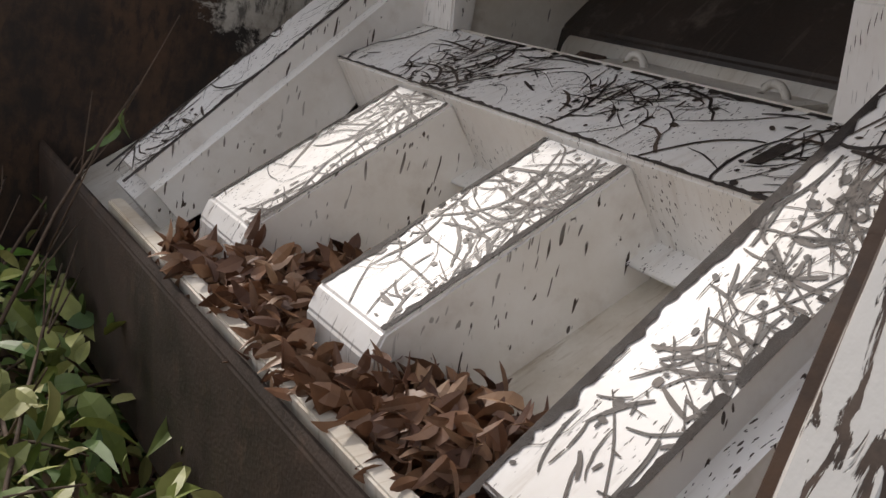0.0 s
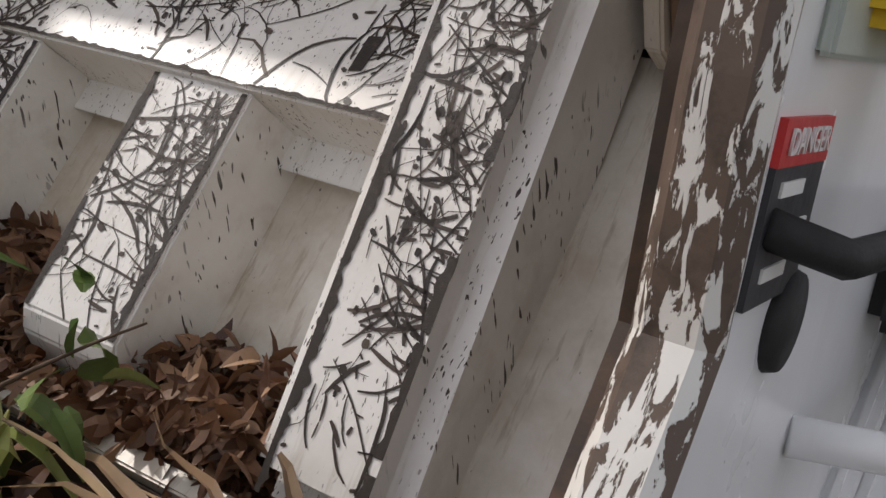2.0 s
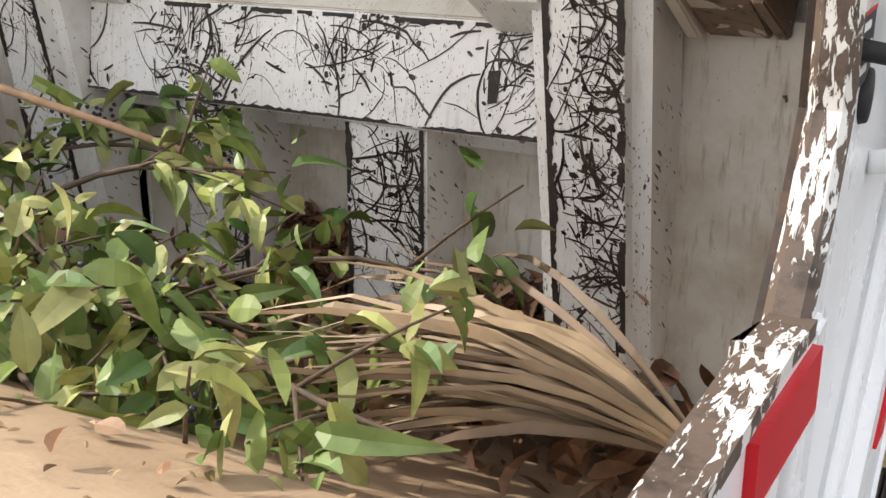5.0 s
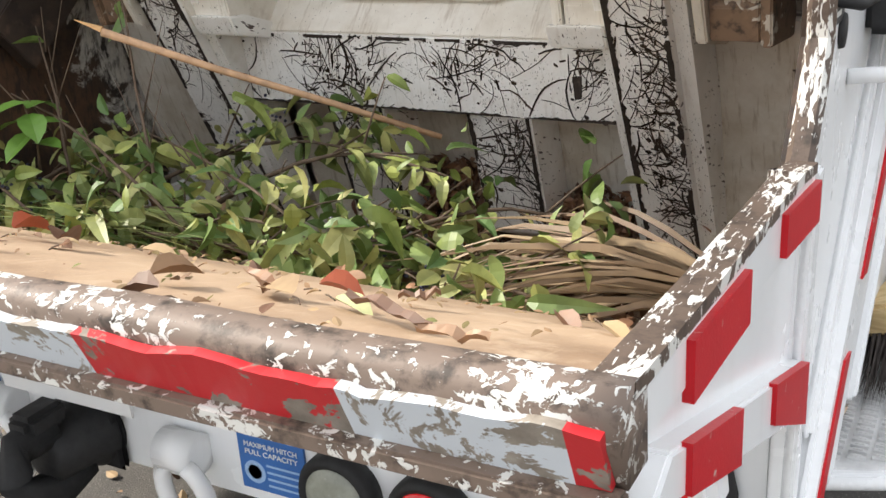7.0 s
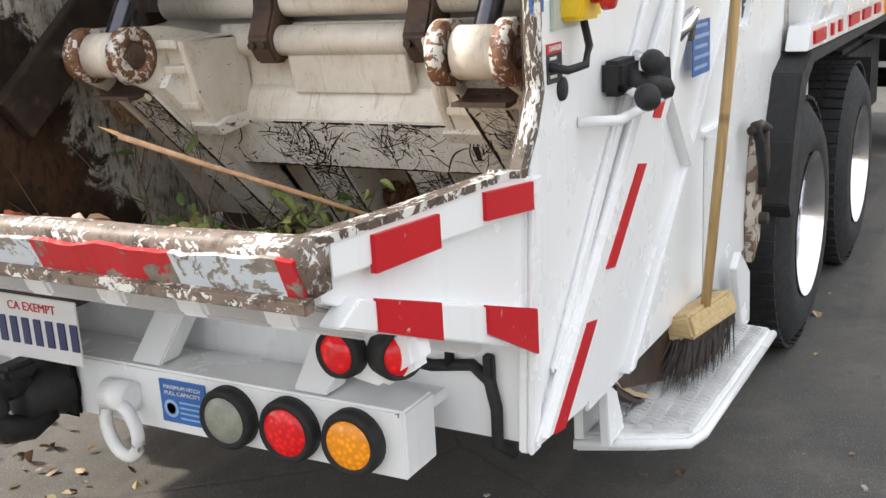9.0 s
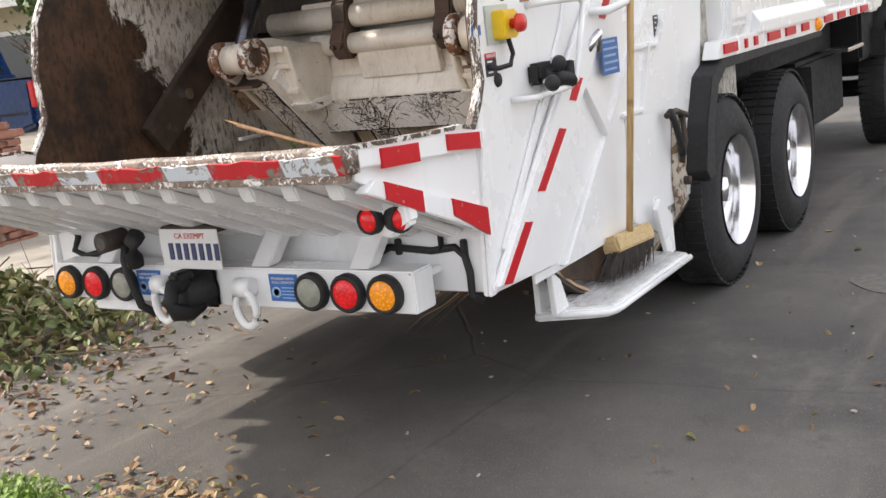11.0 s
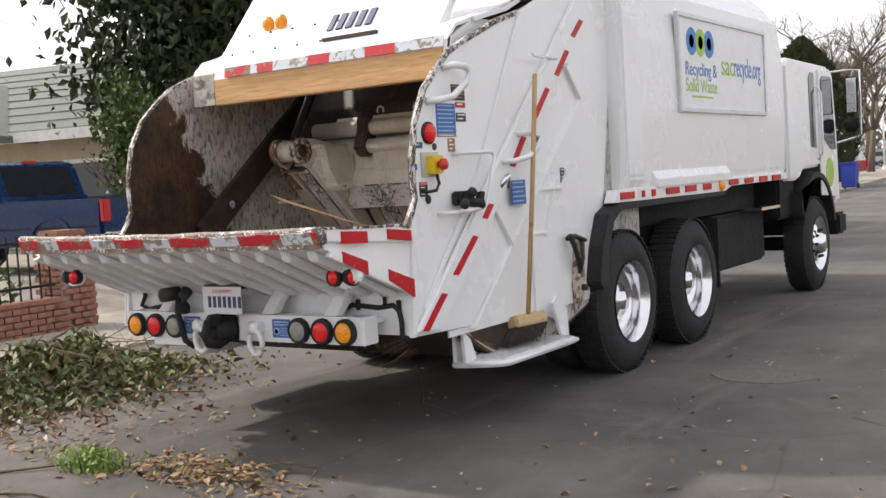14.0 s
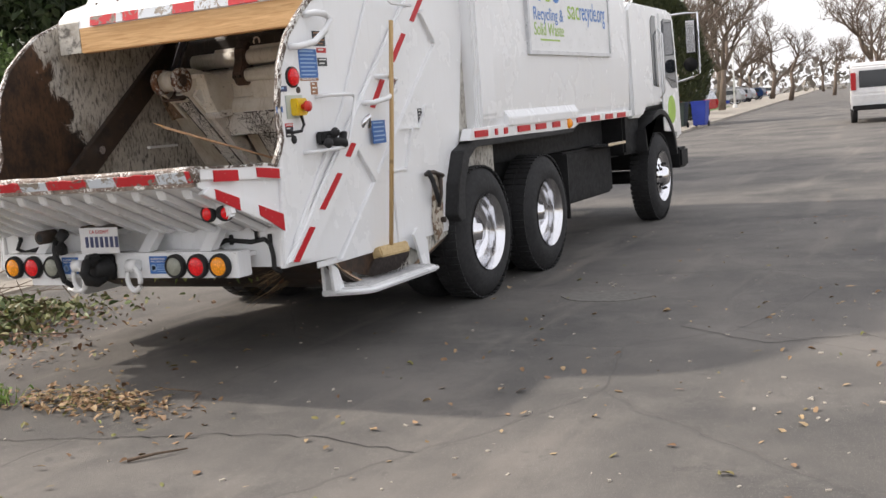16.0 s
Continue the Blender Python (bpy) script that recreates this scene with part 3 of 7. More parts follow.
def round_lamp(x, y, z, r, lens, turn=None, parent=truck):
    ring = lathe([(-0.028, r * 1.0), (-0.034, r * 1.10), (-0.02, r * 1.25), (0.012, r * 1.25), (0.012, r * 0.5)], (0, 0, 0), "y", 28)
    dome = lathe([(-0.022, r * 1.02), (-0.030, r * 0.9), (-0.037, r * 0.55), (-0.040, r * 0.05)], (0, 0, 0), "y", 28)
    m = Matrix.Translation((x, y, z)) @ (turn or Matrix())
    for b in (ring, dome):
        bmesh.ops.transform(b, matrix=m, verts=b.verts)
    o = part("lamp", ring, BLACK, parent, "round lamp in a black rubber ring", True)
    part("lens", dome, lens, o, smooth=True)
    return o


for x, l in ((0.835, AMBER), (0.672, REDGLOW), (0.505, CLEAR), (-0.495, CLEAR), (-0.67, REDGLOW), (-0.84, AMBER)):
    round_lamp(x, 1.19, 0.705, 0.058, l)
plate = part("number_plate", box(-0.165, 0.147, 1.112, 1.117, 0.798, 0.955, 0.002), PLATEWHITE, truck, "white number plate")
for i in range(7):
    x = -0.118 + i * 0.040
    part("plate_bar", box(x, x + 0.022, 1.108, 1.112, 0.835, 0.900), NAVY, plate)
writing("plate_text", "CA EXEMPT", 0.03, Matrix.Translation((0, 1.1105, 0.928)) @ FACE_REAR, REDPRINT, plate, 0.16)
part("plate_bracket", box(-0.16, 0.14, 1.118, 1.20, 0.94, 0.965, 0.003), DARKSTEEL, truck)


def hitch_decal(x):
    d = part("hitch_decal", box(x - 0.068, x + 0.068, 1.190, 1.1945, 0.660, 0.765), BLUEDECAL, truck, "blue decal with white lettering")
    for txt, z in (("MAXIMUM HITCH", 0.748), ("PULL CAPACITY", 0.733)):
        writing("lettering", txt, 0.014, Matrix.Translation((x, 1.1892, z)) @ FACE_REAR, PRINT, d, 0.108)
    for k in range(4):
        part("print_bar", box(x - 0.012, x + 0.055, 1.1888, 1.190, 0.672 + k * 0.013, 0.676 + k * 0.013), PALEBLUE, d)
    part("print_symbol", lathe([(0, 0.022), (0.001, 0.022), (0.001, 0.014), (0, 0.014)], (x - 0.038, 1.189, 0.695), "y", 18), PALEBLUE, d)


hitch_decal(0.365)
hitch_decal(-0.355)


def shackle(x):
    eye = part("shackle_eye", lathe([(-0.040, 0.024), (-0.040, 0.038), (0.040, 0.038), (0.040, 0.024)], (x, 1.168, 0.715), "x", 16), WHITE, truck, smooth=True)
    pts = [(x + 0.060 * math.cos(a), 1.148 - 0.02 * math.sin(a * 0.5), 0.640 + 0.078 * math.sin(a)) for a in [radians(60 - 300 * i / 18) for i in range(19)]]
    part("shackle_ring", tube(pts, 0.016, 10), WHITE, eye, smooth=True)


shackle(0.19)
shackle(-0.255)
hitch = part("pintle_hitch", lathe([(-0.11, 0.03), (-0.10, 0.052), (-0.03, 0.058), (0, 0.075), (0.02, 0.075), (0.025, 0.03)], (-0.045, 1.175, 0.70), "y", 20), BLACK, truck, "black pintle hitch", True)
part("hitch_plate", box(-0.125, 0.035, 1.172, 1.194, 0.625, 0.785, 0.012), BLACKPAINT, hitch)
part("hitch_hook", tube([(-0.045, 1.09, 0.75), (-0.045, 1.03, 0.745), (-0.045, 1.0, 0.70), (-0.045, 1.03, 0.645), (-0.045, 1.09, 0.63), (-0.045, 1.15, 0.65)], 0.036, 10), BLACK, hitch, smooth=True)
part("hitch_latch", box(-0.075, -0.015, 1.03, 1.12, 0.755, 0.80, 0.012), BLACK, hitch)
cable = [(0.66, 1.33, 0.765), (0.68, 1.36, 0.80), (0.74, 1.375, 0.828), (0.80, 1.375, 0.825), (0.92, 1.378, 0.815), (1.02, 1.378, 0.83), (1.06, 1.375, 0.80), (1.075, 1.372, 0.74), (1.075, 1.37, 0.66), (1.10, 1.40, 0.63)]
part("cable_conduit", tube(cable, 0.014, 8), BLACK, truck, "black cable conduit", True)
part("cable_conduit", tube([(-0.98, 1.37, 0.93), (-0.96, 1.36, 0.86), (-1.0, 1.36, 0.80), (-0.93, 1.36, 0.775), (-0.80, 1.36, 0.80), (-0.66, 1.36, 0.79), (-0.55, 1.30, 0.80)], 0.014, 8), BLACK, truck, "black cable conduit", True)
part("cable_conduit", tube([(0.965, 1.30, 0.93), (0.97, 1.37, 0.88), (0.965, 1.375, 0.82)], 0.012, 8), BLACK, truck, smooth=True)
for x in (0.78, 1.06):
    part("cable_clip", box(x - 0.012, x + 0.012, 1.365, 1.386, 0.80, 0.86, 0.004), BLACK, truck)
camera_box = part("rear_view_camera", lathe([(-0.07, 0.028), (-0.07, 0.042), (0.05, 0.042), (0.05, 0.02)], (-0.46, 1.14, 0.905), "y", 18), DARKSTEEL, truck, smooth=True)
part("camera_lens", lathe([(-0.072, 0.026), (-0.068, 0.001)], (-0.46, 1.14, 0.905), "y", 18), GLASS, camera_box)
part("air_coupling", tube([(-0.30, 1.12, 0.93), (-0.33, 1.12, 0.90), (-0.35, 1.13, 0.84), (-0.36, 1.14, 0.80)], 0.036, 10), BLACK, truck, smooth=True)
part("air_coupling", tube([(-0.41, 1.15, 0.88), (-0.42, 1.14, 0.82), (-0.40, 1.13, 0.76), (-0.39, 1.16, 0.62), (-0.36, 1.2, 0.58)], 0.018, 8), BLACK, truck, smooth=True)
part("bumper_tail", box(-0.72, -0.42, 1.20, 1.32, 0.585, 0.632, 0.004), WHITE, truck, "loose bent bracket")

# strobe pods hung under the sill ends
for s in (1, -1):
    pod = part("lamp_pod", prism([(s * 0.985, 1.055), (s * 1.02, 0.985), (s * 1.10, 0.972), (s * 1.175, 1.02), (s * 1.165, 1.11), (s * 1.05, 1.128)], "y", 0.90, 0.96, 0.012), WHITE, truck, "white bracket with two red lamps")
    for x, a in ((1.035, -8), (1.115, 62)):
        round_lamp(s * x, 0.905 if a < 0 else 0.925, 1.035, 0.037, REDGLOW, Matrix.Rotation(radians(s * a), 4, "Z"), pod)
    part("pod_bracket", box(s * 1.04, s * 1.10, 0.92, 0.96, 1.10, 1.17, 0.004), DARKSTEEL, pod)

# fittings on the road side of the tailgate
X = 1.155
lampplate = part("lamp_base", lathe([(0, 0.062), (0.012, 0.062), (0.012, 0.03)], (X, 1.61, 1.75), "x", 24), BLACK, truck, smooth=True)
part("lens", lathe([(0.012, 0.052), (0.026, 0.046), (0.034, 0.02), (0.035, 0.002)], (X, 1.61, 1.75), "x", 24), REDGLOW, lampplate, smooth=True)
estop = part("emergency_stop", box(X, X + 0.055, 1.565, 1.675, 1.525, 1.625, 0.008), YELLOW, truck, "yellow emergency stop box with red button")
part("button", lathe([(0, 0.018), (0.025, 0.018), (0.025, 0.033), (0.045, 0.030), (0.050, 0.002)], (X + 0.055, 1.62, 1.575), "x", 20), REDPLASTIC, estop, smooth=True)
part("backplate", box(X, X + 0.008, 1.525, 1.69, 1.51, 1.645, 0.002), plain("pale_grey_green_plate", (0.50, 0.55, 0.50), 0.5), estop)
part("stop_cable", tube([(X + 0.03, 1.63, 1.525), (X + 0.04, 1.635, 1.47), (X + 0.045, 1.60, 1.435), (X + 0.03, 1.54, 1.43), (X, 1.51, 1.44)], 0.009, 8), BLACK, truck, smooth=True)
part("rubber_plug", lathe([(0, 0.026), (0.006, 0.024), (0.008, 0.002)], (X, 1.575, 1.388), "x", 20), BLACK, truck, smooth=True)
part("control_lever_boss", box(X, X + 0.05, 1.80, 1.93, 1.34, 1.42, 0.01), BLACK, truck, "black valve with ball-handled levers")
for y, z, k in ((1.74, 1.35, 0.13), (1.87, 1.41, 0.10)):
    kn = part("lever", tube([(X + 0.03, y + 0.09, z + 0.01), (X + k, y, z)], 0.011, 8), ALLOY, truck, smooth=True)
    part("knob", lathe([(-0.03, 0.004), (-0.024, 0.02), (0, 0.031), (0.024, 0.02), (0.03, 0.004)], (X + k, y, z), "y", 16), BLACK, kn, smooth=True)
part("lever_bracket", tube([(X + 0.05, 1.84, 1.37), (X + 0.09, 1.98, 1.34), (X + 0.07, 2.0, 1.40)], 0.03, 8), BLACK, truck, smooth=True)


def decal(y0, y1, z0, z1, mat, bars, barmat, x=X):
    d = part("decal", box(x, x + 0.003, y0, y1, z0, z1), mat, truck)
    n = bars
    for k in range(n):
        z = z0 + (z1 - z0) * (k + 0.6) / (n + 0.3)
        part("print_bar", box(x + 0.003, x + 0.0042, y0 + 0.012, y1 - (0.012 if k % 2 else 0.03), z, z + (z1 - z0) * 0.32 / n), barmat, d)
    return d


decal(1.70, 1.89, 1.745, 1.915, BLUEDECAL, 7, PALEBLUE)
decal(1.70, 1.89, 1.728, 1.743, BROWNPRINT, 1, PRINT)
decal(1.865, 2.0, 1.935, 2.025, DARKPRINT, 4, BROWNPRINT)
decal(1.90, 2.0, 1.895, 1.925, REDPRINT, 1, PRINT)
decal(1.90, 2.0, 1.815, 1.865, DARKPRINT, 2, PRINT)
decal(1.46, 1.55, 1.668, 1.70, NAVY, 1, PALEBLUE)
decal(1.80, 1.87, 1.645, 1.72, BROWNPRINT, 3, PRINT)
decal(1.43, 1.49, 1.55, 1.583, BLUEDECAL, 1, PRINT)
danger = decal(1.50, 1.575, 1.405, 1.465, DARKPRINT, 3, PRINT)
dr = part("danger_header", box(X, X + 0.0035, 1.50, 1.575, 1.465, 1.485), REDPRINT, truck)
writing("lettering", "DANGER", 0.016, Matrix.Translation((X + 0.0045, 1.5375, 1.475)) @ FACE_RIGHT, PRINT, dr, 0.06)
decal(2.42, 2.59, 1.31, 1.46, BLUEDECAL, 5, PALEBLUE, X + 0.03)
decal(3.14, 3.20, 1.42, 1.52, DARKPRINT, 4, PRINT, 1.142)
part("lamp_hole", lathe([(0, 0.02), (0.004, 0.02), (0.004, 0.004)], (X, 1.665, 1.675), "x", 14), DARKSTEEL, truck)


def grab_rail(path, r=0.016):
    part("grab_rail", tube(path, r, 10), WHITE, truck, "white tubular grab rail", True)


grab_rail([(X, 1.79, 2.115), (X + 0.06, 1.82, 2.125), (X + 0.075, 1.90, 2.12), (X + 0.08, 1.955, 2.09), (X + 0.075, 1.90, 2.02), (X + 0.07, 1.78, 1.95), (X + 0.05, 1.65, 1.925), (X, 1.61, 1.925)], 0.02)
grab_rail([(X, 1.84, 1.63), (X + 0.08, 1.86, 1.635), (X + 0.085, 2.13, 1.635), (X + 0.085, 2.16, 1.61), (X + 0.085, 2.09, 1.45), (X + 0.085, 2.04, 1.335), (X + 0.08, 2.0, 1.315), (X + 0.08, 1.70, 1.305), (X, 1.66, 1.305)], 0.012)
grab_rail([(X, 2.31, 1.58), (X + 0.10, 2.35, 1.575), (X + 0.11, 2.52, 1.60), (X + 0.115, 2.62, 1.65), (X + 0.11, 2.65, 1.72), (X + 0.09, 2.58, 1.745), (X, 2.48, 1.745)], 0.018)
grab_rail([(1.05, 2.97, 2.22), (1.25, 2.97, 2.22), (1.25, 2.70, 2.22), (1.25, 2.66, 2.235)], 0.008)
part("tow_bracket", prism([(3.24, 0.55), (3.34, 0.62), (3.40, 1.04), (3.28, 1.04), (3.22, 0.72)], "x", 1.142, 1.175, 0.006), RUSTBOX, truck, "rust-streaked latch bracket")
part("turnbuckle", tube([(1.20, 3.12, 1.07), (1.205, 3.17, 1.0), (1.205, 3.23, 0.88), (1.20, 3.25, 0.84)], 0.018, 8), BLACK, truck, "black turnbuckle latch", True)
part("turnbuckle", tube([(1.19, 3.10, 1.05), (1.20, 3.20, 1.06), (1.19, 3.36, 1.02)], 0.016, 8), DARKSTEEL, truck, smooth=True)
part("turnbuckle", tube([(1.19, 3.31, 1.04), (1.20, 3.30, 0.90), (1.19, 3.26, 0.80)], 0.014, 8), DARKSTEEL, truck, smooth=True)
part("latch_bolt", lathe([(0, 0.022), (0.03, 0.022), (0.034, 0.012)], (1.175, 3.32, 0.70), "x", 10), DARKSTEEL, truck)
part("door_hook", tube([(X, 2.30, 1.40), (X + 0.05, 2.30, 1.46), (X + 0.05, 2.36, 1.49), (X + 0.03, 2.38, 1.42)], 0.018, 8), ALLOY, truck, smooth=True)

# head of the opening: timber, fascia, cover plate
part("timber_header", box(-0.86, 1.03, 2.00, 2.09, 2.085, 2.262, 0.006), PINE, truck, "new pine timber bolted across the opening")
head = part("head_fascia", strip([(2.00, 2.255), (2.02, 2.33), (2.10, 2.40), (2.30, 2.46)], -1.06, 1.06, 0.02), WHITE, truck)
xs = [-0.74, -0.50, -0.44, -0.30, 0.0, 0.18, 0.46, 0.69, 1.04]
for i, (a, b) in enumerate(zip(xs, xs[1:])):
    part("fascia_tape", prism([(1.985, 2.262), (1.995, 2.325), (2.004, 2.323), (1.996, 2.26)], "x", a, b), (WORNRED, WORNWHITE)[i % 2], head)
cover = part("top_cover", prism([(2.16, 2.40), (2.62, 2.95), (2.68, 2.95), (2.24, 2.40)], "x", -0.97, 0.90, 0.01), WHITE, truck)
for i in range(5):
    for k, (yy, zz) in enumerate(((2.19, 2.435), (2.30, 2.566))):
        x = -0.85 + i * 0.2 + k * 0.07
        bm = box(x - 0.008, x + 0.008, yy - 0.006, yy, zz - 0.008, zz + 0.008)
        part("bolt_hole", bm, DARKSTEEL, cover)
for k, (x, w) in enumerate(((-0.02, 0.05), (0.055, 0.06), (0.135, 0.06), (0.215, 0.06), (0.295, 0.06))):
    part("sign_bar", prism([(2.235, 2.505), (2.33, 2.618), (2.345, 2.606), (2.25, 2.493)], "x", x - 0.02, x + w * 0.55, 0.003), NAVY, cover)
part("slot", box(-0.02, 0.42, 2.165, 2.19, 2.425, 2.448), DARKSTEEL, cover)
for x in (-0.62, -0.50):
    o = part("beacon", lathe([(-0.03, 0.002), (-0.028, 0.03), (-0.012, 0.05), (0, 0.055)], (x, 2.325, 2.63), "y", 20), AMBER, cover, "amber marker lamp", True)
for x0, x1 in ((-1.06, -0.86), (1.03, 1.06)):
    part("corner_gusset", prism([(2.0, 2.09), (2.0, 2.30), (2.3, 2.45), (2.5, 2.45)], "x", x0, x1), HOPWALL if x0 < 0 else WHITE, truck)
part("tailgate_roof", strip([(2.28, 2.455), (2.66, 2.55), (3.2, 2.78), (3.6, 2.95), (4.15, 3.0)], -1.08, 1.08, 0.03), WHITE, truck)
part("lift_ram", tube([(1.06, 2.55, 2.66), (1.06, 3.9, 2.62)], 0.055, 12), ALLOY, truck, "bright hydraulic ram", True)
part("lift_ram_end", tube([(1.06, 2.42, 2.67), (1.06, 2.60, 2.66)], 0.07, 12), BLACK, truck, smooth=True)
# fixed guide rails inside the tailgate
for s in (1, -1):
    a, b = Vector((2.02, 1.20)), Vector((4.0, 2.80))
    d = (b - a).normalized()
    n = Vector((-d.y, d.x)) * 0.09
    rail = part("guide_rail", prism([tuple(a + n), tuple(b + n), tuple(b - n), tuple(a - n)], "x", s * 1.06, s * 1.112, 0.004), DARKSTEEL, truck, "oily black guide rail")
    part("rail_bolt", lathe([(0, 0.03), (-0.03 * s, 0.03), (-0.03 * s, 0.012)], (s * 1.06, 2.26, 1.405), "x", 12), ALLOY, rail)
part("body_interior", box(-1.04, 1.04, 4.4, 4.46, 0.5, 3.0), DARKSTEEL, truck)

# ---- sweep panel, slide and rams: moving parts of the truck ----
# shapes in (y, z) about the hinge, as they stand when the sweep is closed
HINGE = Vector((0, 2.635, 1.47))
sweep = part("sweep_panel", box(-0.99, 0.99, 0.0, 0.05, -0.24, 0.0, 0.006), UPPER, truck, "white sweep panel scratched by branches")
U = Vector((0.605, -0.796))
N = Vector((-0.796, -0.605))
L0 = Vector((-0.062, -0.523))


def on(along, out):
    p = L0 + U * along + N * out
    return (p.x, p.y)


def sweep_parts():
    X0, X1, X2, X3, XE = 0.125, 0.308, 0.55, 0.755, 1.118
    # back plate behind the pockets, and pocket heads
    part("pocket_back", prism([on(-0.02, -0.155), on(0.47, -0.145), on(0.47, -0.165), on(-0.02, -0.175)], "x", -X2, X2), POCKET, sweep)
    for s in (1, -1):
        part("outer_back", prism([on(-0.22, -0.115), on(0.49, -0.115), on(0.49, -0.14), on(-0.22, -0.14)], "x", s * X2, s * XE), POCKET, sweep)
        part("rib", prism([on(0, 0), on(0.366, 0.0), on(0.395, -0.02), on(0.46, -0.15), on(-0.01, -0.165)], "x", s * X0, s * X1, 0.004), SCRATCH, sweep, "scratched white rib")
        # side column: straight bar from the ram boss to the tip
        a, b = Vector((-0.50, -0.205)), Vector((0.215, -0.875))
        d = (b - a).normalized()
        n = Vector((-d.y, d.x)) * -1
        if n.x > 0:
            n = -n
        q = [a, b, b - n * 0.22, a - n * 0.22]
        part("column", prism([tuple(v) for v in q], "x", s * X2, s * X3, 0.034), SCRATCH, sweep, "scratched white box column")
        # arm that carries the ram pin: two rounded plates, a saddle between them, boxed-in flanks
        boss = arc(-0.545, -0.085, 0.088, 95, 245, 10)
        plate_line = boss + [(-0.475, -0.215), (-0.31, -0.368), (-0.14, -0.34), (-0.10, -0.30), (-0.16, -0.045), (-0.40, 0.0)]
        arm = part("arm", prism(plate_line, "x", s * 0.578, s * 0.603, 0.004), UPPER, sweep, "grimy white box arm")
        part("arm_cheek", prism(plate_line, "x", s * 0.772, s * 0.797, 0.004), UPPER, arm)
        saddle = [(-0.545 + 0.135 * math.cos(radians(k)), -0.085 + 0.135 * math.sin(radians(k))) for k in range(-100, 21, 12)]
        part("saddle", strip(saddle, s * 0.604, s * 0.771, 0.014), CLAMP, arm, "brown worn saddle plate")
        part("saddle_ledge", prism([(-0.500, -0.222), (-0.478, -0.248), (-0.40, -0.19), (-0.42, -0.16)], "x", s * 0.600, s * 0.776, 0.003), UPPER, arm)
        for x0, x1, xf in ((0.479, 0.576, 0.452), (0.799, 0.902, 0.905)):
            mat = UPPER if x0 < 0.6 else RUSTBOX
            part("flank_back", prism([(-0.41, -0.05), (-0.15, -0.05), (-0.11, -0.315), (-0.305, -0.36), (-0.345, -0.30)], "x", s * x0, s * x1, 0.003), mat, arm)
            part("flank_top", prism([(-0.46, -0.045), (-0.16, -0.045), (-0.16, -0.075), (-0.455, -0.075)], "x", s * x0, s * x1, 0.004), mat, arm)
            part("flank_bar", prism([(-0.425, -0.135), (-0.36, -0.125), (-0.355, -0.150), (-0.42, -0.160)], "x", s * x0, s * x1, 0.004), mat, arm)
            part("flank_bar", prism([(-0.375, -0.262), (-0.31, -0.250), (-0.305, -0.275), (-0.37, -0.288)], "x", s * x0, s * x1, 0.004), mat, arm)
            part("flank_side", prism([(-0.455, -0.05), (-0.14, -0.06), (-0.10, -0.31), (-0.31, -0.372), (-0.40, -0.23)], "x", s * xf, s * (xf + 0.024), 0.004), mat, arm)
        part("foot", prism([(-0.345, -0.345), (-0.30, -0.385), (-0.16, -0.365), (-0.14, -0.32), (-0.28, -0.325)], "x", s * 0.44, s * 0.575, 0.004), SCRATCH, arm)
        for x in (0.590, 0.785):
            part("pin_boss", lathe([(-0.024, 0.048), (-0.024, 0.092), (0.024, 0.092), (0.024, 0.048), (0.012, 0.048)], (s * x, -0.545, -0.085), "x", 28), RUSTRIM, arm, "worn rusty pin boss", True)
        part("pin", lathe([(-0.125, 0.012), (-0.122, 0.034), (-0.115, 0.046), (0.115, 0.046), (0.122, 0.034), (0.125, 0.012)], (s * 0.688, -0.545, -0.085), "x", 20), CLAMP, arm, smooth=True)
        for x in (0.566, 0.81):
            part("pin_key", box(s * x - 0.012, s * x + 0.012, -0.575, -0.515, -0.10, -0.07, 0.006), CLAMP, arm)
    # scratched cross beam and the shelf above it
    part("cross_beam", prism([on(0, 0.012), (-0.168, -0.350), (-0.15, -0.335), (-0.06, -0.335), (0.06, -0.50), on(-0.0, -0.16)], "x", -X2, X2, 0.004), SCRATCH, sweep, "scratched white cross beam")
    part("beam_shelf", prism([(-0.172, -0.348), (-0.13, -0.245), (-0.10, -0.225), (-0.06, -0.25), (-0.08, -0.345)], "x", -0.47, 0.47, 0.004), UPPER, sweep)
    part("hinge_plate", prism([(-0.155, -0.255), (-0.185, -0.10), (-0.15, -0.09), (-0.10, -0.24)], "x", -0.235, 0.235, 0.004), UPPER, sweep)
    part("upper_web", prism([(-0.11, -0.25), (-0.10, -0.02), (-0.07, -0.02), (-0.07, -0.25)], "x", -0.58, 0.58), UPPER, sweep)
    part("hinge_tube", lathe([(-0.42, 0.03), (-0.42, 0.052), (0.42, 0.052), (0.42, 0.03)], (0, -0.165, -0.075), "x", 20), UPPER, sweep, smooth=True)
    # lower lip: pale ledge, thick dark edge
    part("lip_ledge", prism([on(0.462, -0.16), on(0.462, -0.015), on(0.485, -0.005), on(0.497, -0.03), on(0.49, -0.16)], "x", -X2, X2, 0.003), POCKET, sweep)
    part("lip_edge", prism([on(0.497, -0.005), on(0.512, -0.02), on(0.66, -0.28), on(0.63, -0.29), on(0.485, -0.16)], "x", -XE, XE, 0.004), DARKSTEEL, sweep, "dark worn lower lip")


sweep_parts()
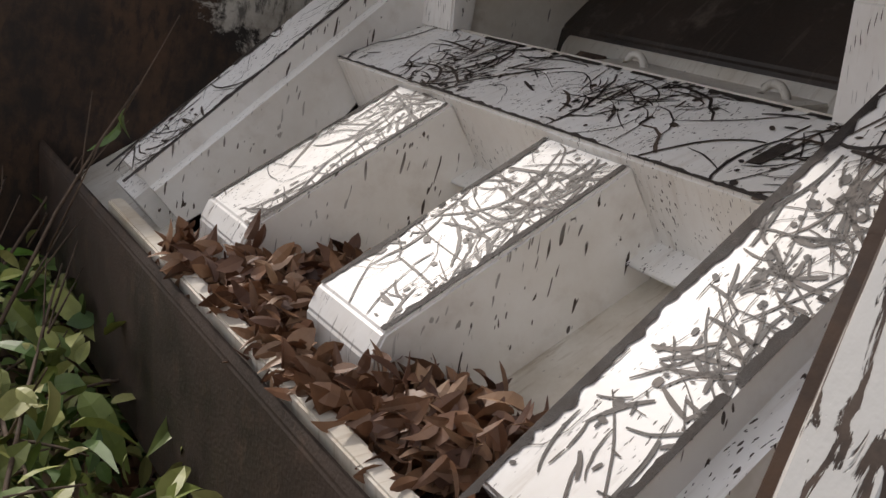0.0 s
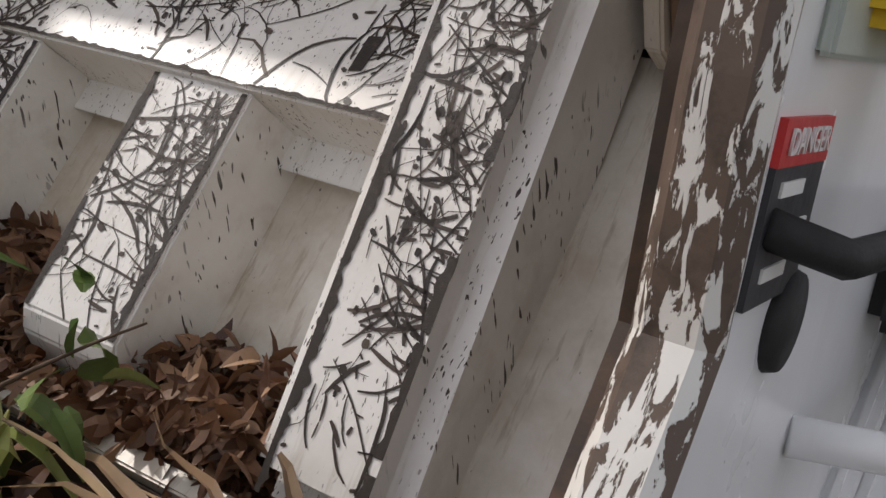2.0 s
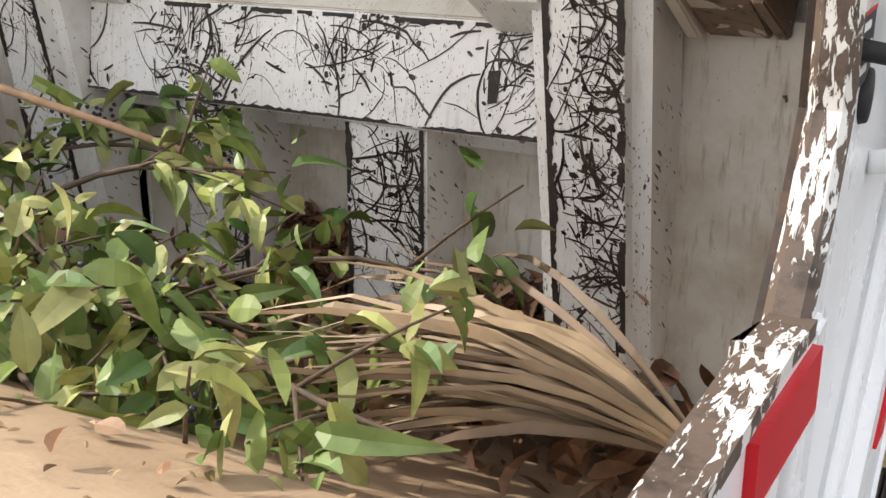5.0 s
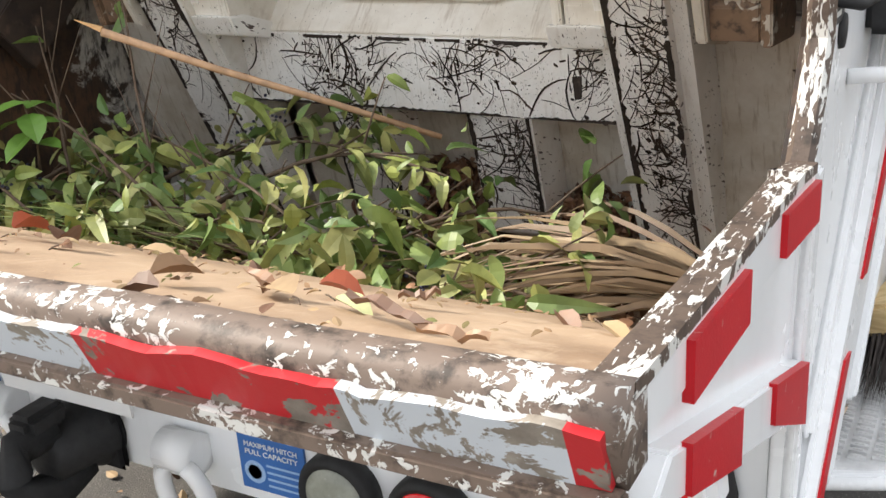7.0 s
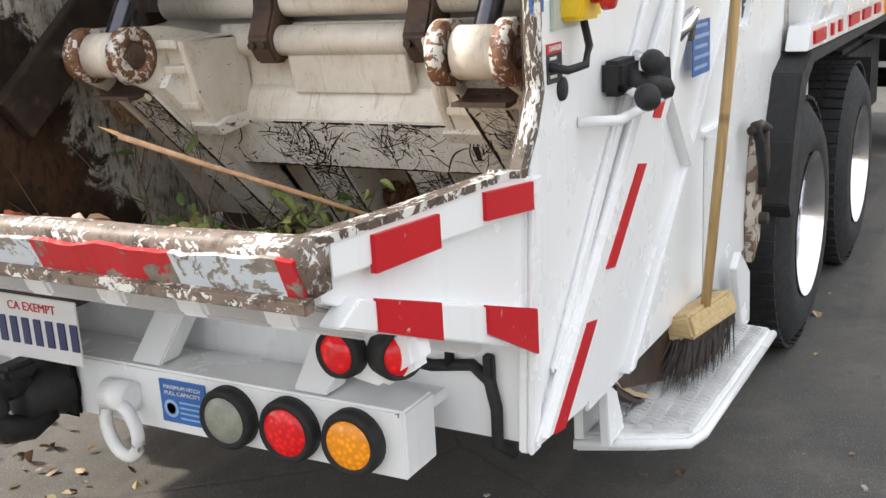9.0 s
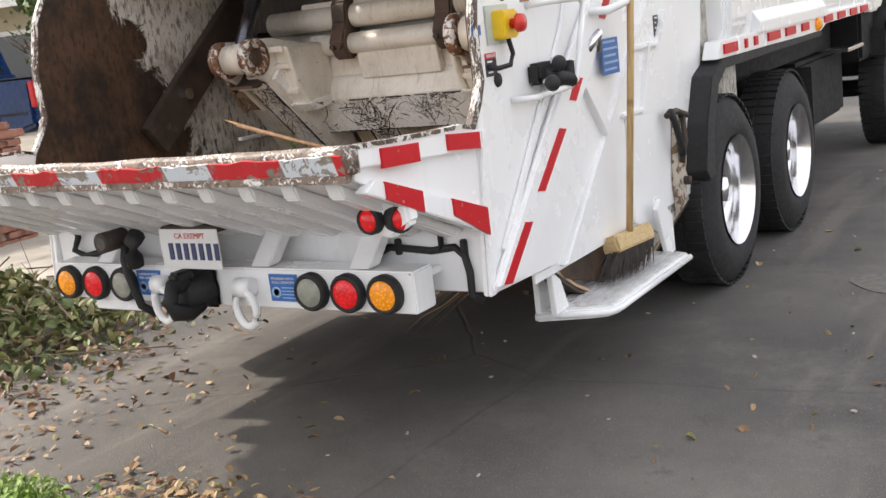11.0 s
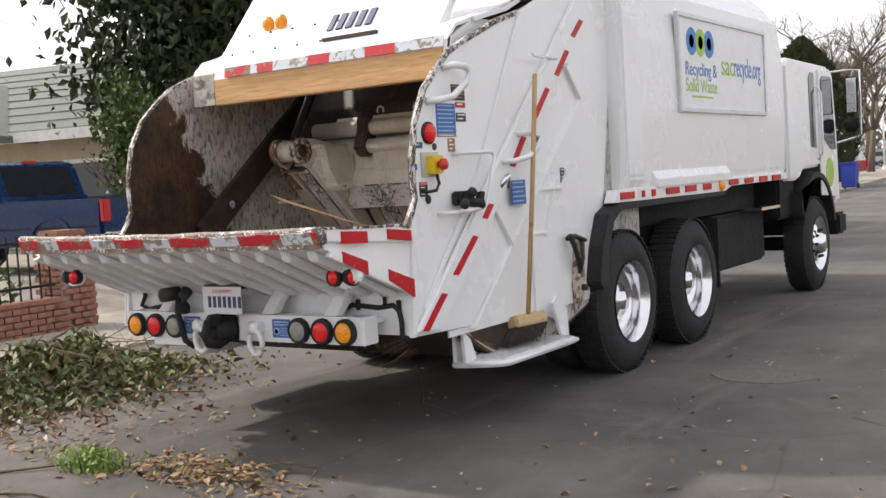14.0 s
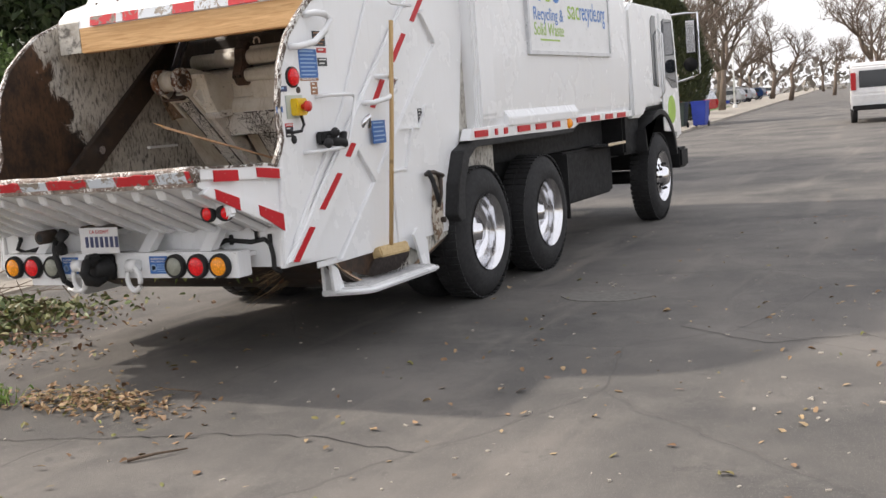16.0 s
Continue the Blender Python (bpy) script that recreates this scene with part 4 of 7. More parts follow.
# scrapes on the flat faces: bent dark marks of dried sap and bare steel
def scrapes(name, origin, along, across, nrm, width, length, count, seed, parent, dense=0.5):
    rnd = random.Random(seed)
    bm = bmesh.new()
    origin, along, across, nrm = Vector(origin), Vector(along), Vector(across), Vector(nrm)
    for _ in range(count):
        u = rnd.random() * length
        v = min(max(rnd.gauss(dense, 0.33), 0.02), 0.98) * width
        a = rnd.choice((rnd.gauss(0.15, 0.35), rnd.gauss(1.45, 0.35), rnd.random() * 3.14))
        ln = rnd.choice((0.006, 0.010, 0.015, 0.03, 0.05, 0.09, 0.15)) * rnd.uniform(0.7, 1.3)
        if noise.noise((u * 5, v * 7, seed * 3.1)) + 0.38 < rnd.random() * 0.8:
            continue
        bend = rnd.uniform(-9, 9)
        w = rnd.choice((0.0006, 0.0009, 0.0013, 0.0018, 0.0028)) * (1.8 if ln < 0.016 else 1.0)
        prev = None
        n = 8 if ln > 0.04 else 5
        for i in range(n + 1):
            u2, v2 = u + math.cos(a) * ln / n * i, v + math.sin(a) * ln / n * i
            a += bend * ln / n * rnd.uniform(0.3, 1.6)
            if not (0.002 < u2 < length - 0.002 and 0.002 < v2 < width - 0.002):
                break
            k = w * (0.4 + 0.6 * math.sin(math.pi * (i + 0.7) / (n + 1.4)))
            p = origin + along * u2 + across * v2 + nrm * 0.0012
            sd = along * (-math.sin(a) * k) + across * (math.cos(a) * k)
            cur = (bm.verts.new(p - sd), bm.verts.new(p + sd))
            if prev:
                bm.faces.new((prev[0], prev[1], cur[1], cur[0]))
            prev = cur
    ob = part(name, bm, SCRAPE, parent, "dark branch scrapes")
    return tagged(ob, kind="stuff")


SCRAPE = leafy("scraped_residue", [(0.014, 0.010, 0.009), (0.035, 0.024, 0.018), (0.06, 0.04, 0.028), (0.02, 0.015, 0.012), (0.10, 0.07, 0.05)], 0.5)
XA = Vector((1, 0, 0))
bu = Vector((0, -0.168 + 0.0716, -0.350 + 0.5303))
blen = bu.length
bu.normalize()
b0 = Vector((-0.55, *on(0, 0.012)))
scrapes("beam_wear", b0, XA, bu, XA.cross(bu) * -1 if XA.cross(bu).y > 0 else XA.cross(bu), blen, 1.10, 1500, 3, sweep, 0.5)
U3, N3 = Vector((0, U.x, U.y)), Vector((0, N.x, N.y))
for s in (1, -1):
    x0 = 0.125 if s == 1 else -0.308
    scrapes("rib_wear", Vector((x0, *on(0, 0.0))), U3, XA, N3, 0.183, 0.366, 560, 11 + s, sweep)
    ca, cb = Vector((0, -0.50, -0.205)), Vector((0, 0.215, -0.875))
    cd = (cb - ca).normalized()
    cn = XA.cross(cd)
    if cn.y > 0:
        cn = -cn
    x0 = 0.582 if s == 1 else -0.724
    scrapes("column_wear", ca + XA * x0, cd, XA, cn, 0.142, 0.975, 880, 21 + s, sweep, 0.62)


def worn_edge(name, origin, along, across, nrm, length, width, seed, gaps=0.0):
    """Paint worn to dark steel along an edge, with a ragged inner outline."""
    bm = bmesh.new()
    n = int(length / 0.006)
    prev = None
    for i in range(n + 1):
        u = length * i / n
        w = width * (0.75 + 0.75 * noise.noise((u * 9, seed, 1)) + 0.55 * noise.noise((u * 55, seed, 4)) + 0.25 * noise.noise((u * 160, seed, 6)))
        if w < width * gaps or w < 0.0008:
            prev = None
            continue
        p = origin + along * u + nrm * 0.0016
        cur = (bm.verts.new(p), bm.verts.new(p + across * w))
        if prev:
            bm.faces.new((prev[0], cur[0], cur[1], prev[1]))
        prev = cur
    return tagged(part(name, bm, EDGESTEEL, sweep, "bare dark steel edge"), kind="stuff")


EDGESTEEL = rusty("bare_edge_steel", (0.012, 0.009, 0.008), (0.03, 0.021, 0.016), (0.07, 0.05, 0.04), 22, 0.55)
for s in (1, -1):
    worn_edge("worn_edge", ca + XA * (s * 0.584), cd, XA * s, cn, 0.975, 0.016, 5 + s)
    worn_edge("worn_edge", ca + XA * (s * 0.722), cd, XA * -s, cn, 0.975, 0.014, 9 + s, 0.6)
    for k, (x, d) in enumerate(((0.129, 1), (0.304, -1))):
        worn_edge("worn_edge", Vector((s * x, *on(0.004, 0.0))), U3, XA * (d * s), N3, 0.36, 0.013, 14 + s + 3 * k, 0.35)
bn = XA.cross(bu) * -1 if XA.cross(bu).y > 0 else XA.cross(bu)
worn_edge("worn_edge", b0 + bu * 0.003, XA, bu, bn, 1.10, 0.008, 22)
worn_edge("worn_edge", b0 + bu * (blen - 0.003), XA, bu * -1, bn, 1.10, 0.010, 27, 0.6)
bm = prism([(-0.008, 0.0), (0.010, 0.004), (0.013, 0.062), (-0.011, 0.058)], "y", -0.0006, 0.0006)
bmesh.ops.transform(bm, matrix=Matrix.Translation(b0 + XA * 0.995 + bu * 0.06 + bn * 0.0018) @ Matrix((XA, bn, bu)).transposed().to_4x4(), verts=bm.verts)
part("bare_patch", bm, EDGESTEEL, sweep, "small patch of bare steel")
# scrapes and the panel turn as one mesh each about the hinge; set the hinge as origin
sweep.location = HINGE

slide = part("slide", prism([(-0.12, 0.03), (-0.10, 0.22), (0.55, 0.95), (0.75, 0.95), (0.10, 0.05)], "x", -0.95, 0.95, 0.006), OILY, truck, "oily dark slide carrying the sweep panel")
part("slide_tube", lathe([(-0.80, 0.03), (-0.80, 0.06), (0.80, 0.06), (0.80, 0.03)], (0, -0.115, 0.06), "x", 20), UPPER, slide, smooth=True)
part("slide_ledge", prism([(-0.13, 0.10), (-0.10, 0.16), (0.02, 0.30), (0.06, 0.30), (-0.05, 0.10)], "x", -0.60, 0.60, 0.004), UPPER, slide)
for s in (1, -1):
    cl = prism([(-0.235, -0.10), (-0.245, -0.06), (-0.20, 0.03), (-0.19, 0.13), (-0.12, 0.19), (-0.06, 0.15), (-0.08, -0.04), (-0.14, -0.15), (-0.20, -0.15)], "x", s * 0.26, s * 0.355, 0.01)
    c = part("hinge_clamp", cl, CLAMP, slide, "brown bolted hinge clamp")
    for k in (0.285, 0.33):
        part("bolt", lathe([(-0.012, 0.004), (-0.012, 0.014), (0.004, 0.014)], (s * k, -0.243, -0.085), "y", 8), DARKSTEEL, c)
    part("side_plate", prism([(-0.10, -0.02), (-0.14, 0.2), (0.5, 1.0), (0.8, 0.95), (0.15, 0.0)], "x", s * 0.93, s * 0.97, 0.004), DARKSTEEL, slide)
    ring = [(s * 0.16 + 0.028 * math.cos(a), -0.13 - 0.02, 0.17 + 0.03 * math.sin(a)) for a in [radians(-30 + 240 * i / 10) for i in range(11)]]
    part("lifting_eye", tube(ring, 0.007, 8), UPPER, slide, smooth=True)
slide.location = HINGE
rams = []
for s in (1, -1):
    rod = part("ram_rod", lathe([(0.0, 0.02), (0.03, 0.036), (0.9, 0.036)], (0, 0, 0), "z", 18), CHROME_ROD, truck, "dark steel ram rod", True)
    part("rod_eye", lathe([(-0.06, 0.05), (-0.06, 0.075), (0.06, 0.075), (0.06, 0.05)], (0, 0, 0), "x", 20), UPPER, rod, smooth=True)
    part("eye_cap", lathe([(-0.061, 0.002), (-0.061, 0.03), (0.061, 0.03), (0.061, 0.002)], (0, 0, 0), "x", 14), ALLOY, rod)
    barrel = part("ram_barrel", lathe([(0.0, 0.03), (0.0, 0.062), (0.80, 0.062), (0.80, 0.04)], (0, 0, 0), "z", 18), DARKSTEEL, truck, "oily ram barrel", True)
    rams.append((s, rod, barrel))

# ---- body, chassis, wheels and cab ----
side_prof = [(-1.19, 1.28), (1.19, 1.28), (1.22, 1.40), (1.236, 1.9), (1.23, 2.45), (1.19, 2.85)] + arc(0, 2.1, 1.395, 33, 147, 14) + [(-1.19, 2.85), (-1.23, 2.45), (-1.236, 1.9), (-1.22, 1.40)]
body = part("packer_body", prism(side_prof, "y", 3.95, 7.90, 0.02), WHITE, truck, "glossy white packer body")
part("body_end_ring", prism([(-1.21, 1.25), (1.21, 1.25), (1.255, 1.42), (1.255, 2.6), (1.22, 2.9), (1.0, 3.2), (-1.0, 3.2), (-1.22, 2.9), (-1.255, 2.6), (-1.255, 1.42)], "y", 3.98, 4.28, 0.02), WHITE, truck)
for s in (1, -1):
    part("body_rail", prism([(3.74, 1.25), (3.80, 1.34), (7.88, 1.345), (7.88, 1.28), (6.2, 1.275), (6.0, 1.23)], "x", s * 1.16, s * 1.245, 0.004), WHITE, truck)
    part("fender_shelf", prism([(1.16, 1.33), (1.262, 1.33), (1.262, 1.395), (1.21, 1.475)], "y", 4.48, 6.15, 0.004) if s == 1 else prism([(-1.16, 1.33), (-1.262, 1.33), (-1.262, 1.395), (-1.21, 1.475)], "y", 4.48, 6.15, 0.004), WHITE, truck)
    for y0, y1 in ((3.84, 4.07), (4.22, 4.26), (4.40, 4.46), (4.68, 4.94), (5.08, 5.31), (5.48, 5.66), (6.12, 6.36), (6.54, 6.78), (6.97, 7.20), (7.36, 7.63)):
        z = 1.268 if y0 < 6 else 1.283
        part("reflective_tape", box(s * 1.245, s * 1.256, y0, y1, z, z + 0.05), REDTAPE, truck, "red reflective tape")
    part("marker_lamp", lathe([(0, 0.045), (0.012 * s, 0.045), (0.03 * s, 0.03), (0.034 * s, 0.002)], (s * 1.248, 5.90, 1.288), "x", 18), AMBER, truck, "amber marker lamp", True)
    fpath = [(3.50, 0.66), (3.44, 0.72), (3.50, 0.95), (3.62, 1.18), (3.80, 1.245), (6.02, 1.245), (6.02, 1.20), (3.86, 1.195), (3.72, 1.12), (3.60, 0.90), (3.58, 0.68)]
    part("rear_fender", prism(fpath, "x", s * 0.75, s * 1.25, 0.006), BLACK, truck, "black rubber wheel fender")
    part("mudflap", box(s * 0.75, s * 1.18, 5.97, 5.985, 0.38, 1.0), BLACK, truck)
    part("frame_rail", box(s * 0.38, s * 0.48, 3.5, 9.7, 0.75, 1.0, 0.008), BLACKPAINT, truck)
    part("side_tank", box(s * 0.50, s * 0.98, 6.42, 7.90, 0.46, 0.99, 0.03), BLACKPAINT, truck, "black side tank")
    part("tank_step", box(s * 0.95, s * 1.17, 7.25, 7.85, 0.99, 1.02, 0.004), ALLOY, truck)
    part("front_fender", prism([(8.38, 1.10)] + arc(9.05, 0.62, 0.70, 160, 10, 14) + arc(9.05, 0.62, 0.64, 10, 160, 14), "x", s * 0.80, s * 1.245, 0.004), BLACK, truck, "black front fender")
    part("engine_cover", box(s * 0.55, s * 1.13, 7.95, 8.5, 0.85, 1.32, 0.03), BLACKPAINT, truck)
part("subframe", box(-0.9, 0.9, 3.6, 7.85, 1.0, 1.27), BLACKPAINT, truck)
for y in (4.0, 5.32, 9.05):
    part("axle", tube([(-1.0, y, 0.52), (1.0, y, 0.52)], 0.08, 12), BLACKPAINT, truck)
    part("differential", lathe([(-0.2, 0.05), (-0.1, 0.2), (0.1, 0.2), (0.2, 0.05)], (0, y, 0.52), "x", 16), BLACKPAINT, truck)
for k in range(5):
    part("air_hose", tube([(0.75 - k * 0.06, 6.2, 1.18), (0.80, 6.35 + k * 0.05, 1.10 - k * 0.03), (0.7, 6.7, 1.05), (0.5, 7.2, 1.08)], 0.02, 6), BLACK, truck)


def wheel(y, s, front=False):
    """Tyre with tread blocks, bright rim; a dished dual wheel behind, a domed hub in front."""
    w = 0.29
    xo = s * 1.232
    prof = [(-0.012, 0.296), (0.004, 0.33), (0.0, 0.42), (-0.03, 0.47), (-0.055, 0.508), (-0.09, 0.52), (-w + 0.09, 0.52), (-w + 0.055, 0.508), (-w + 0.02, 0.45), (-w, 0.296)]
    prof = [(s * h - s * 0.0, r) for h, r in prof]
    bm = lathe(prof, (xo, y, 0.52), "x", 48, None, False)
    if not front:
        lathe([(h - s * 0.33, r) for h, r in prof], (xo, y, 0.52), "x", 40, bm, False)
    wh = part("wheel", bm, TYRE, truck, "black truck tyre on a polished rim", True)
    tr = bmesh.new()
    for i in range(54):
        a = 2 * math.pi * i / 54
        for hx in (-0.085, -0.205):
            own = bmesh.new()
            bmesh.ops.create_cube(own, size=1, matrix=Matrix.Translation((xo + s * hx, y, 0.52)) @ Matrix.Rotation(a, 4, "X") @ Matrix.Translation((0, 0, 0.520)) @ Matrix.Diagonal((0.10, 0.042, 0.014, 1)))
            join(tr, own)
    part("tread", tr, TYRE, wh)
    if front:
        rim = [(0.004, 0.335), (-0.012, 0.322), (-0.05, 0.30), (-0.06, 0.26), (-0.03, 0.20), (-0.02, 0.14), (0.035, 0.12), (0.06, 0.10), (0.065, 0.002)]
    else:
        rim = [(0.004, 0.335), (-0.014, 0.322), (-0.05, 0.300), (-0.10, 0.292), (-0.165, 0.285), (-0.175, 0.24), (-0.172, 0.16), (-0.10, 0.135), (-0.095, 0.08), (-0.06, 0.075), (-0.055, 0.002)]
    part("rim", lathe([(s * h, r * 0.9) for h, r in rim], (xo, y, 0.52), "x", 48, None, False), ALLOY, wh, "polished aluminium rim", True)
    nb = bmesh.new()
    for i in range(10):
        a = 2 * math.pi * i / 10
        h = 0.02 if front else -0.145
        lathe([(s * (h - 0.03), 0.016), (s * h, 0.016), (s * (h + 0.006), 0.008)], (xo, y + 0.152 * math.cos(a), 0.52 + 0.152 * math.sin(a)), "x", 8, nb)
    part("wheel_nuts", nb, BLACKPAINT if front else ALLOY, wh)
    if not front:
        hb = bmesh.new()
        for i in range(8):
            a = 2 * math.pi * (i + 0.5) / 8
            lathe([(s * -0.178, 0.033), (s * -0.1745, 0.033), (s * -0.174, 0.01)], (xo, y + 0.196 * math.cos(a), 0.52 + 0.196 * math.sin(a)), "x", 12, hb)
        part("hand_holes", hb, BLACKPAINT, wh)


for s in (1, -1):
    wheel(4.0, s)
    wheel(5.32, s)
    wheel(9.05, s, True)

# cab
cab_prof = [(8.08, 1.25), (8.056, 2.46), (8.163, 2.54), (9.791, 2.52), (9.933, 2.42), (10.051, 1.70), (10.098, 0.95), (9.85, 0.92), (9.791, 1.2), (9.437, 1.38), (8.611, 1.36), (8.434, 1.25)]
cab = part("cab", prism(cab_prof, "x", -1.21, 1.21, 0.03), WHITE, truck, "white low-entry cab")
for s in (1, -1):
    part("rear_cab_window", prism([(8.918, 1.60), (8.894, 2.36), (8.965, 2.42), (9.107, 2.42), (9.13, 1.58)], "x", s * 1.208, s * 1.217, 0.003), GLASS, cab)
    door = part("cab_door", prism([(9.26, 1.05), (9.236, 2.46), (9.815, 2.45), (9.956, 1.7), (9.98, 1.0)], "x", s * 1.208, s * 1.225, 0.006), WHITE, cab)
    part("door_window", prism([(9.319, 1.72), (9.319, 2.36), (9.413, 2.40), (9.767, 2.40), (9.909, 1.56), (9.673, 1.56)], "x", s * 1.223, s * 1.231, 0.003), GLASS, door)
    part("door_grip", tube([(s * 1.22, 9.177, 1.45), (s * 1.27, 9.177, 1.52), (s * 1.27, 9.177, 2.2), (s * 1.22, 9.177, 2.27)], 0.014, 8), WHITE, cab, smooth=True)
    part("side_marker", box(s * 1.19, s * 1.20, 9.059, 9.154, 1.50, 1.56), AMBER, cab)
    part("door_seal", lathe([(0, 0.17), (0.004 * s, 0.17), (0.004 * s, 0.01)], (s * 1.225, 9.614, 1.30), "x", 24), GREENPRINT, door, "round municipal seal")
    arm = part("mirror_arm", tube([(s * 1.19, 9.85, 2.46), (s * 1.30, 10.169, 2.49), (s * 1.46, 10.169, 2.48), (s * 1.46, 10.169, 1.72), (s * 1.38, 10.145, 1.68), (s * 1.19, 9.933, 1.62)], 0.014, 8), ALLOY, cab, smooth=True)
    part("mirror", box(s * 1.31, s * 1.44, 10.121, 10.18, 1.98, 2.40, 0.015), BLACKPAINT, arm)
    part("mirror_glass", box(s * 1.32, s * 1.43, 10.112, 10.121, 1.99, 2.39), ALLOY, arm)
    part("spot_mirror", lathe([(0, 0.09), (0.03, 0.085), (0.05, 0.02)], (s * 1.36, 10.121, 1.84), "y", 18), BLACKPAINT, arm, smooth=True)
part("front_bumper", box(-1.2, 1.2, 10.051, 10.405, 0.54, 0.80, 0.03), BLACKPAINT, truck)
part("windscreen", box(-1.05, 1.05, 9.933, 10.027, 1.65, 2.40, 0.01), GLASS, cab)

# advertising panel on the road side
sign = part("side_sign", box(1.236, 1.252, 5.07, 7.22, 1.945, 2.69, 0.002), SIGNFACE, truck, "white recycling sign in an aluminium frame")
for y0, y1, z0, z1 in ((5.03, 7.26, 1.915, 1.95), (5.03, 7.26, 2.685, 2.72), (5.03, 5.075, 1.95, 2.685), (7.215, 7.26, 1.95, 2.685)):
    part("frame_bar", box(1.23, 1.266, y0, y1, z0, z1, 0.004), ALU, sign)
for k, (y, m) in enumerate(((5.345, BLUEPRINT), (5.545, GREENPRINT), (5.745, BLUEPRINT))):
    ringbm = bmesh.new()
    lathe([(0, 0.115), (0.002, 0.115), (0.002, 0.055), (0, 0.055)], (1.2525 + 0.0008 * k, y, 2.50), "x", 26, ringbm)
    part("logo_ring", ringbm, m, sign)
writing("lettering", "Recycling &", 0.16, Matrix.Translation((1.254, 5.545, 2.270)) @ FACE_RIGHT, BLUEPRINT, sign, 0.72)
writing("lettering", "Solid Waste", 0.16, Matrix.Translation((1.254, 5.545, 2.135)) @ FACE_RIGHT, GREENPRINT, sign, 0.72)
part("print_bar", box(1.2525, 1.254, 5.315, 5.795, 2.04, 2.055), GREENPRINT, sign)
writing("lettering", "sac", 0.26, Matrix.Translation((1.254, 6.195, 2.335)) @ FACE_RIGHT, GREENPRINT, sign, 0.32)
writing("lettering", "recycle.org", 0.26, Matrix.Translation((1.254, 6.735, 2.335)) @ FACE_RIGHT, BLUEPRINT, sign, 0.74)

# yard broom standing on the step
broom = tagged(new("yard_broom"), "wooden yard broom standing on the truck's step", "broom")
part("handle", tube([(1.205, 2.50, 0.60), (1.262, 2.545, 1.4), (1.302, 2.585, 2.10)], 0.015, 10), BROOMWOOD, broom, smooth=True)
hb = box(-0.15, 0.15, -0.045, 0.045, 0, 0.075, 0.01)
bmesh.ops.transform(hb, matrix=Matrix.Translation((1.20, 2.52, 0.555)) @ Matrix.Rotation(radians(80), 4, "Z") @ Matrix.Rotation(radians(-18), 4, "X"), verts=hb.verts)
part("block", hb, BROOMHEAD, broom)
br = bmesh.new()
rb = random.Random(4)
for i in range(420):
    u, v = rb.uniform(-0.14, 0.14), rb.uniform(-0.035, 0.035)
    p = Vector((1.20, 2.52, 0.555)) + Matrix.Rotation(radians(80), 3, "Z") @ Vector((u, v, 0.01))
    q = Vector((p.x + rb.uniform(-0.03, 0.02) - v * 0.3, p.y - 0.11 + rb.uniform(-0.05, 0.03) + 0.12 * (u), 0.45))
    sd = Vector((0.003, 0.003, 0))
    a, b2, c2 = br.verts.new(p - sd), br.verts.new(p + sd), br.verts.new(q)
    br.faces.new((a, b2, c2))
tagged(part("bristles", br, BRISTLE, broom), kind="stuff")
MOVERS = []
LEAFGREEN = leafy("green_leaf", [(0.07, 0.135, 0.03), (0.16, 0.23, 0.055), (0.32, 0.36, 0.09), (0.46, 0.44, 0.17), (0.24, 0.31, 0.10), (0.10, 0.18, 0.045), (0.38, 0.35, 0.13)], 0.5)
LEAFBROWN = leafy("dead_leaf", [(0.075, 0.032, 0.018), (0.16, 0.075, 0.040), (0.32, 0.17, 0.09), (0.11, 0.05, 0.03), (0.24, 0.12, 0.06), (0.40, 0.25, 0.15), (0.13, 0.06, 0.035)], 0.5)
LITTER = leafy("street_litter_leaf", [(0.16, 0.085, 0.04), (0.34, 0.21, 0.11), (0.45, 0.33, 0.18), (0.22, 0.12, 0.06), (0.17, 0.19, 0.05)], 0.7)
PALM = leafy("dry_palm_blade", [(0.14, 0.088, 0.046), (0.29, 0.195, 0.108), (0.42, 0.31, 0.185), (0.20, 0.12, 0.064)], 0.55, 9)
BROADLEAF = leafy("broad_green_leaf", [(0.10, 0.22, 0.03), (0.17, 0.32, 0.05), (0.13, 0.26, 0.04)], 0.45, 14)
HEAPLEAF = leafy("wilting_leaf", [(0.055, 0.095, 0.025), (0.11, 0.15, 0.045), (0.20, 0.22, 0.07), (0.15, 0.10, 0.05), (0.08, 0.12, 0.035), (0.24, 0.20, 0.09)], 0.55)
TWIG = plain("brown_twig", (0.11, 0.075, 0.05), 0.8, 0, 0.35, 40)
STICKWOOD = plain("bare_stick_wood", (0.46, 0.29, 0.17), 0.6, 0, 0.25, 30)
BARK = plain("grey_brown_bark", (0.15, 0.115, 0.09), 0.9, 0, 0.3, 8)
BERRY = plain("blue_black_berry", (0.03, 0.03, 0.06), 0.4, 0, 0.3, 60)
OAK = leafy("evergreen_leaf", [(0.018, 0.034, 0.012), (0.035, 0.060, 0.018), (0.055, 0.085, 0.025), (0.025, 0.045, 0.015)], 0.5, 3)
SHRUB = leafy("shrub_leaf", [(0.045, 0.085, 0.02), (0.09, 0.15, 0.03), (0.13, 0.19, 0.05)], 0.5, 5)
CYPRESS = leafy("cypress_leaf", [(0.035, 0.048, 0.018), (0.06, 0.075, 0.028), (0.085, 0.095, 0.035)], 0.7, 2)
GRASS = leafy("grass_blade", [(0.12, 0.22, 0.03), (0.20, 0.33, 0.06), (0.30, 0.40, 0.10)], 0.6, 5)


def structure(name, bm, mat, label):
    return tagged(link(name, bm, mat), label, name, kind="structure")


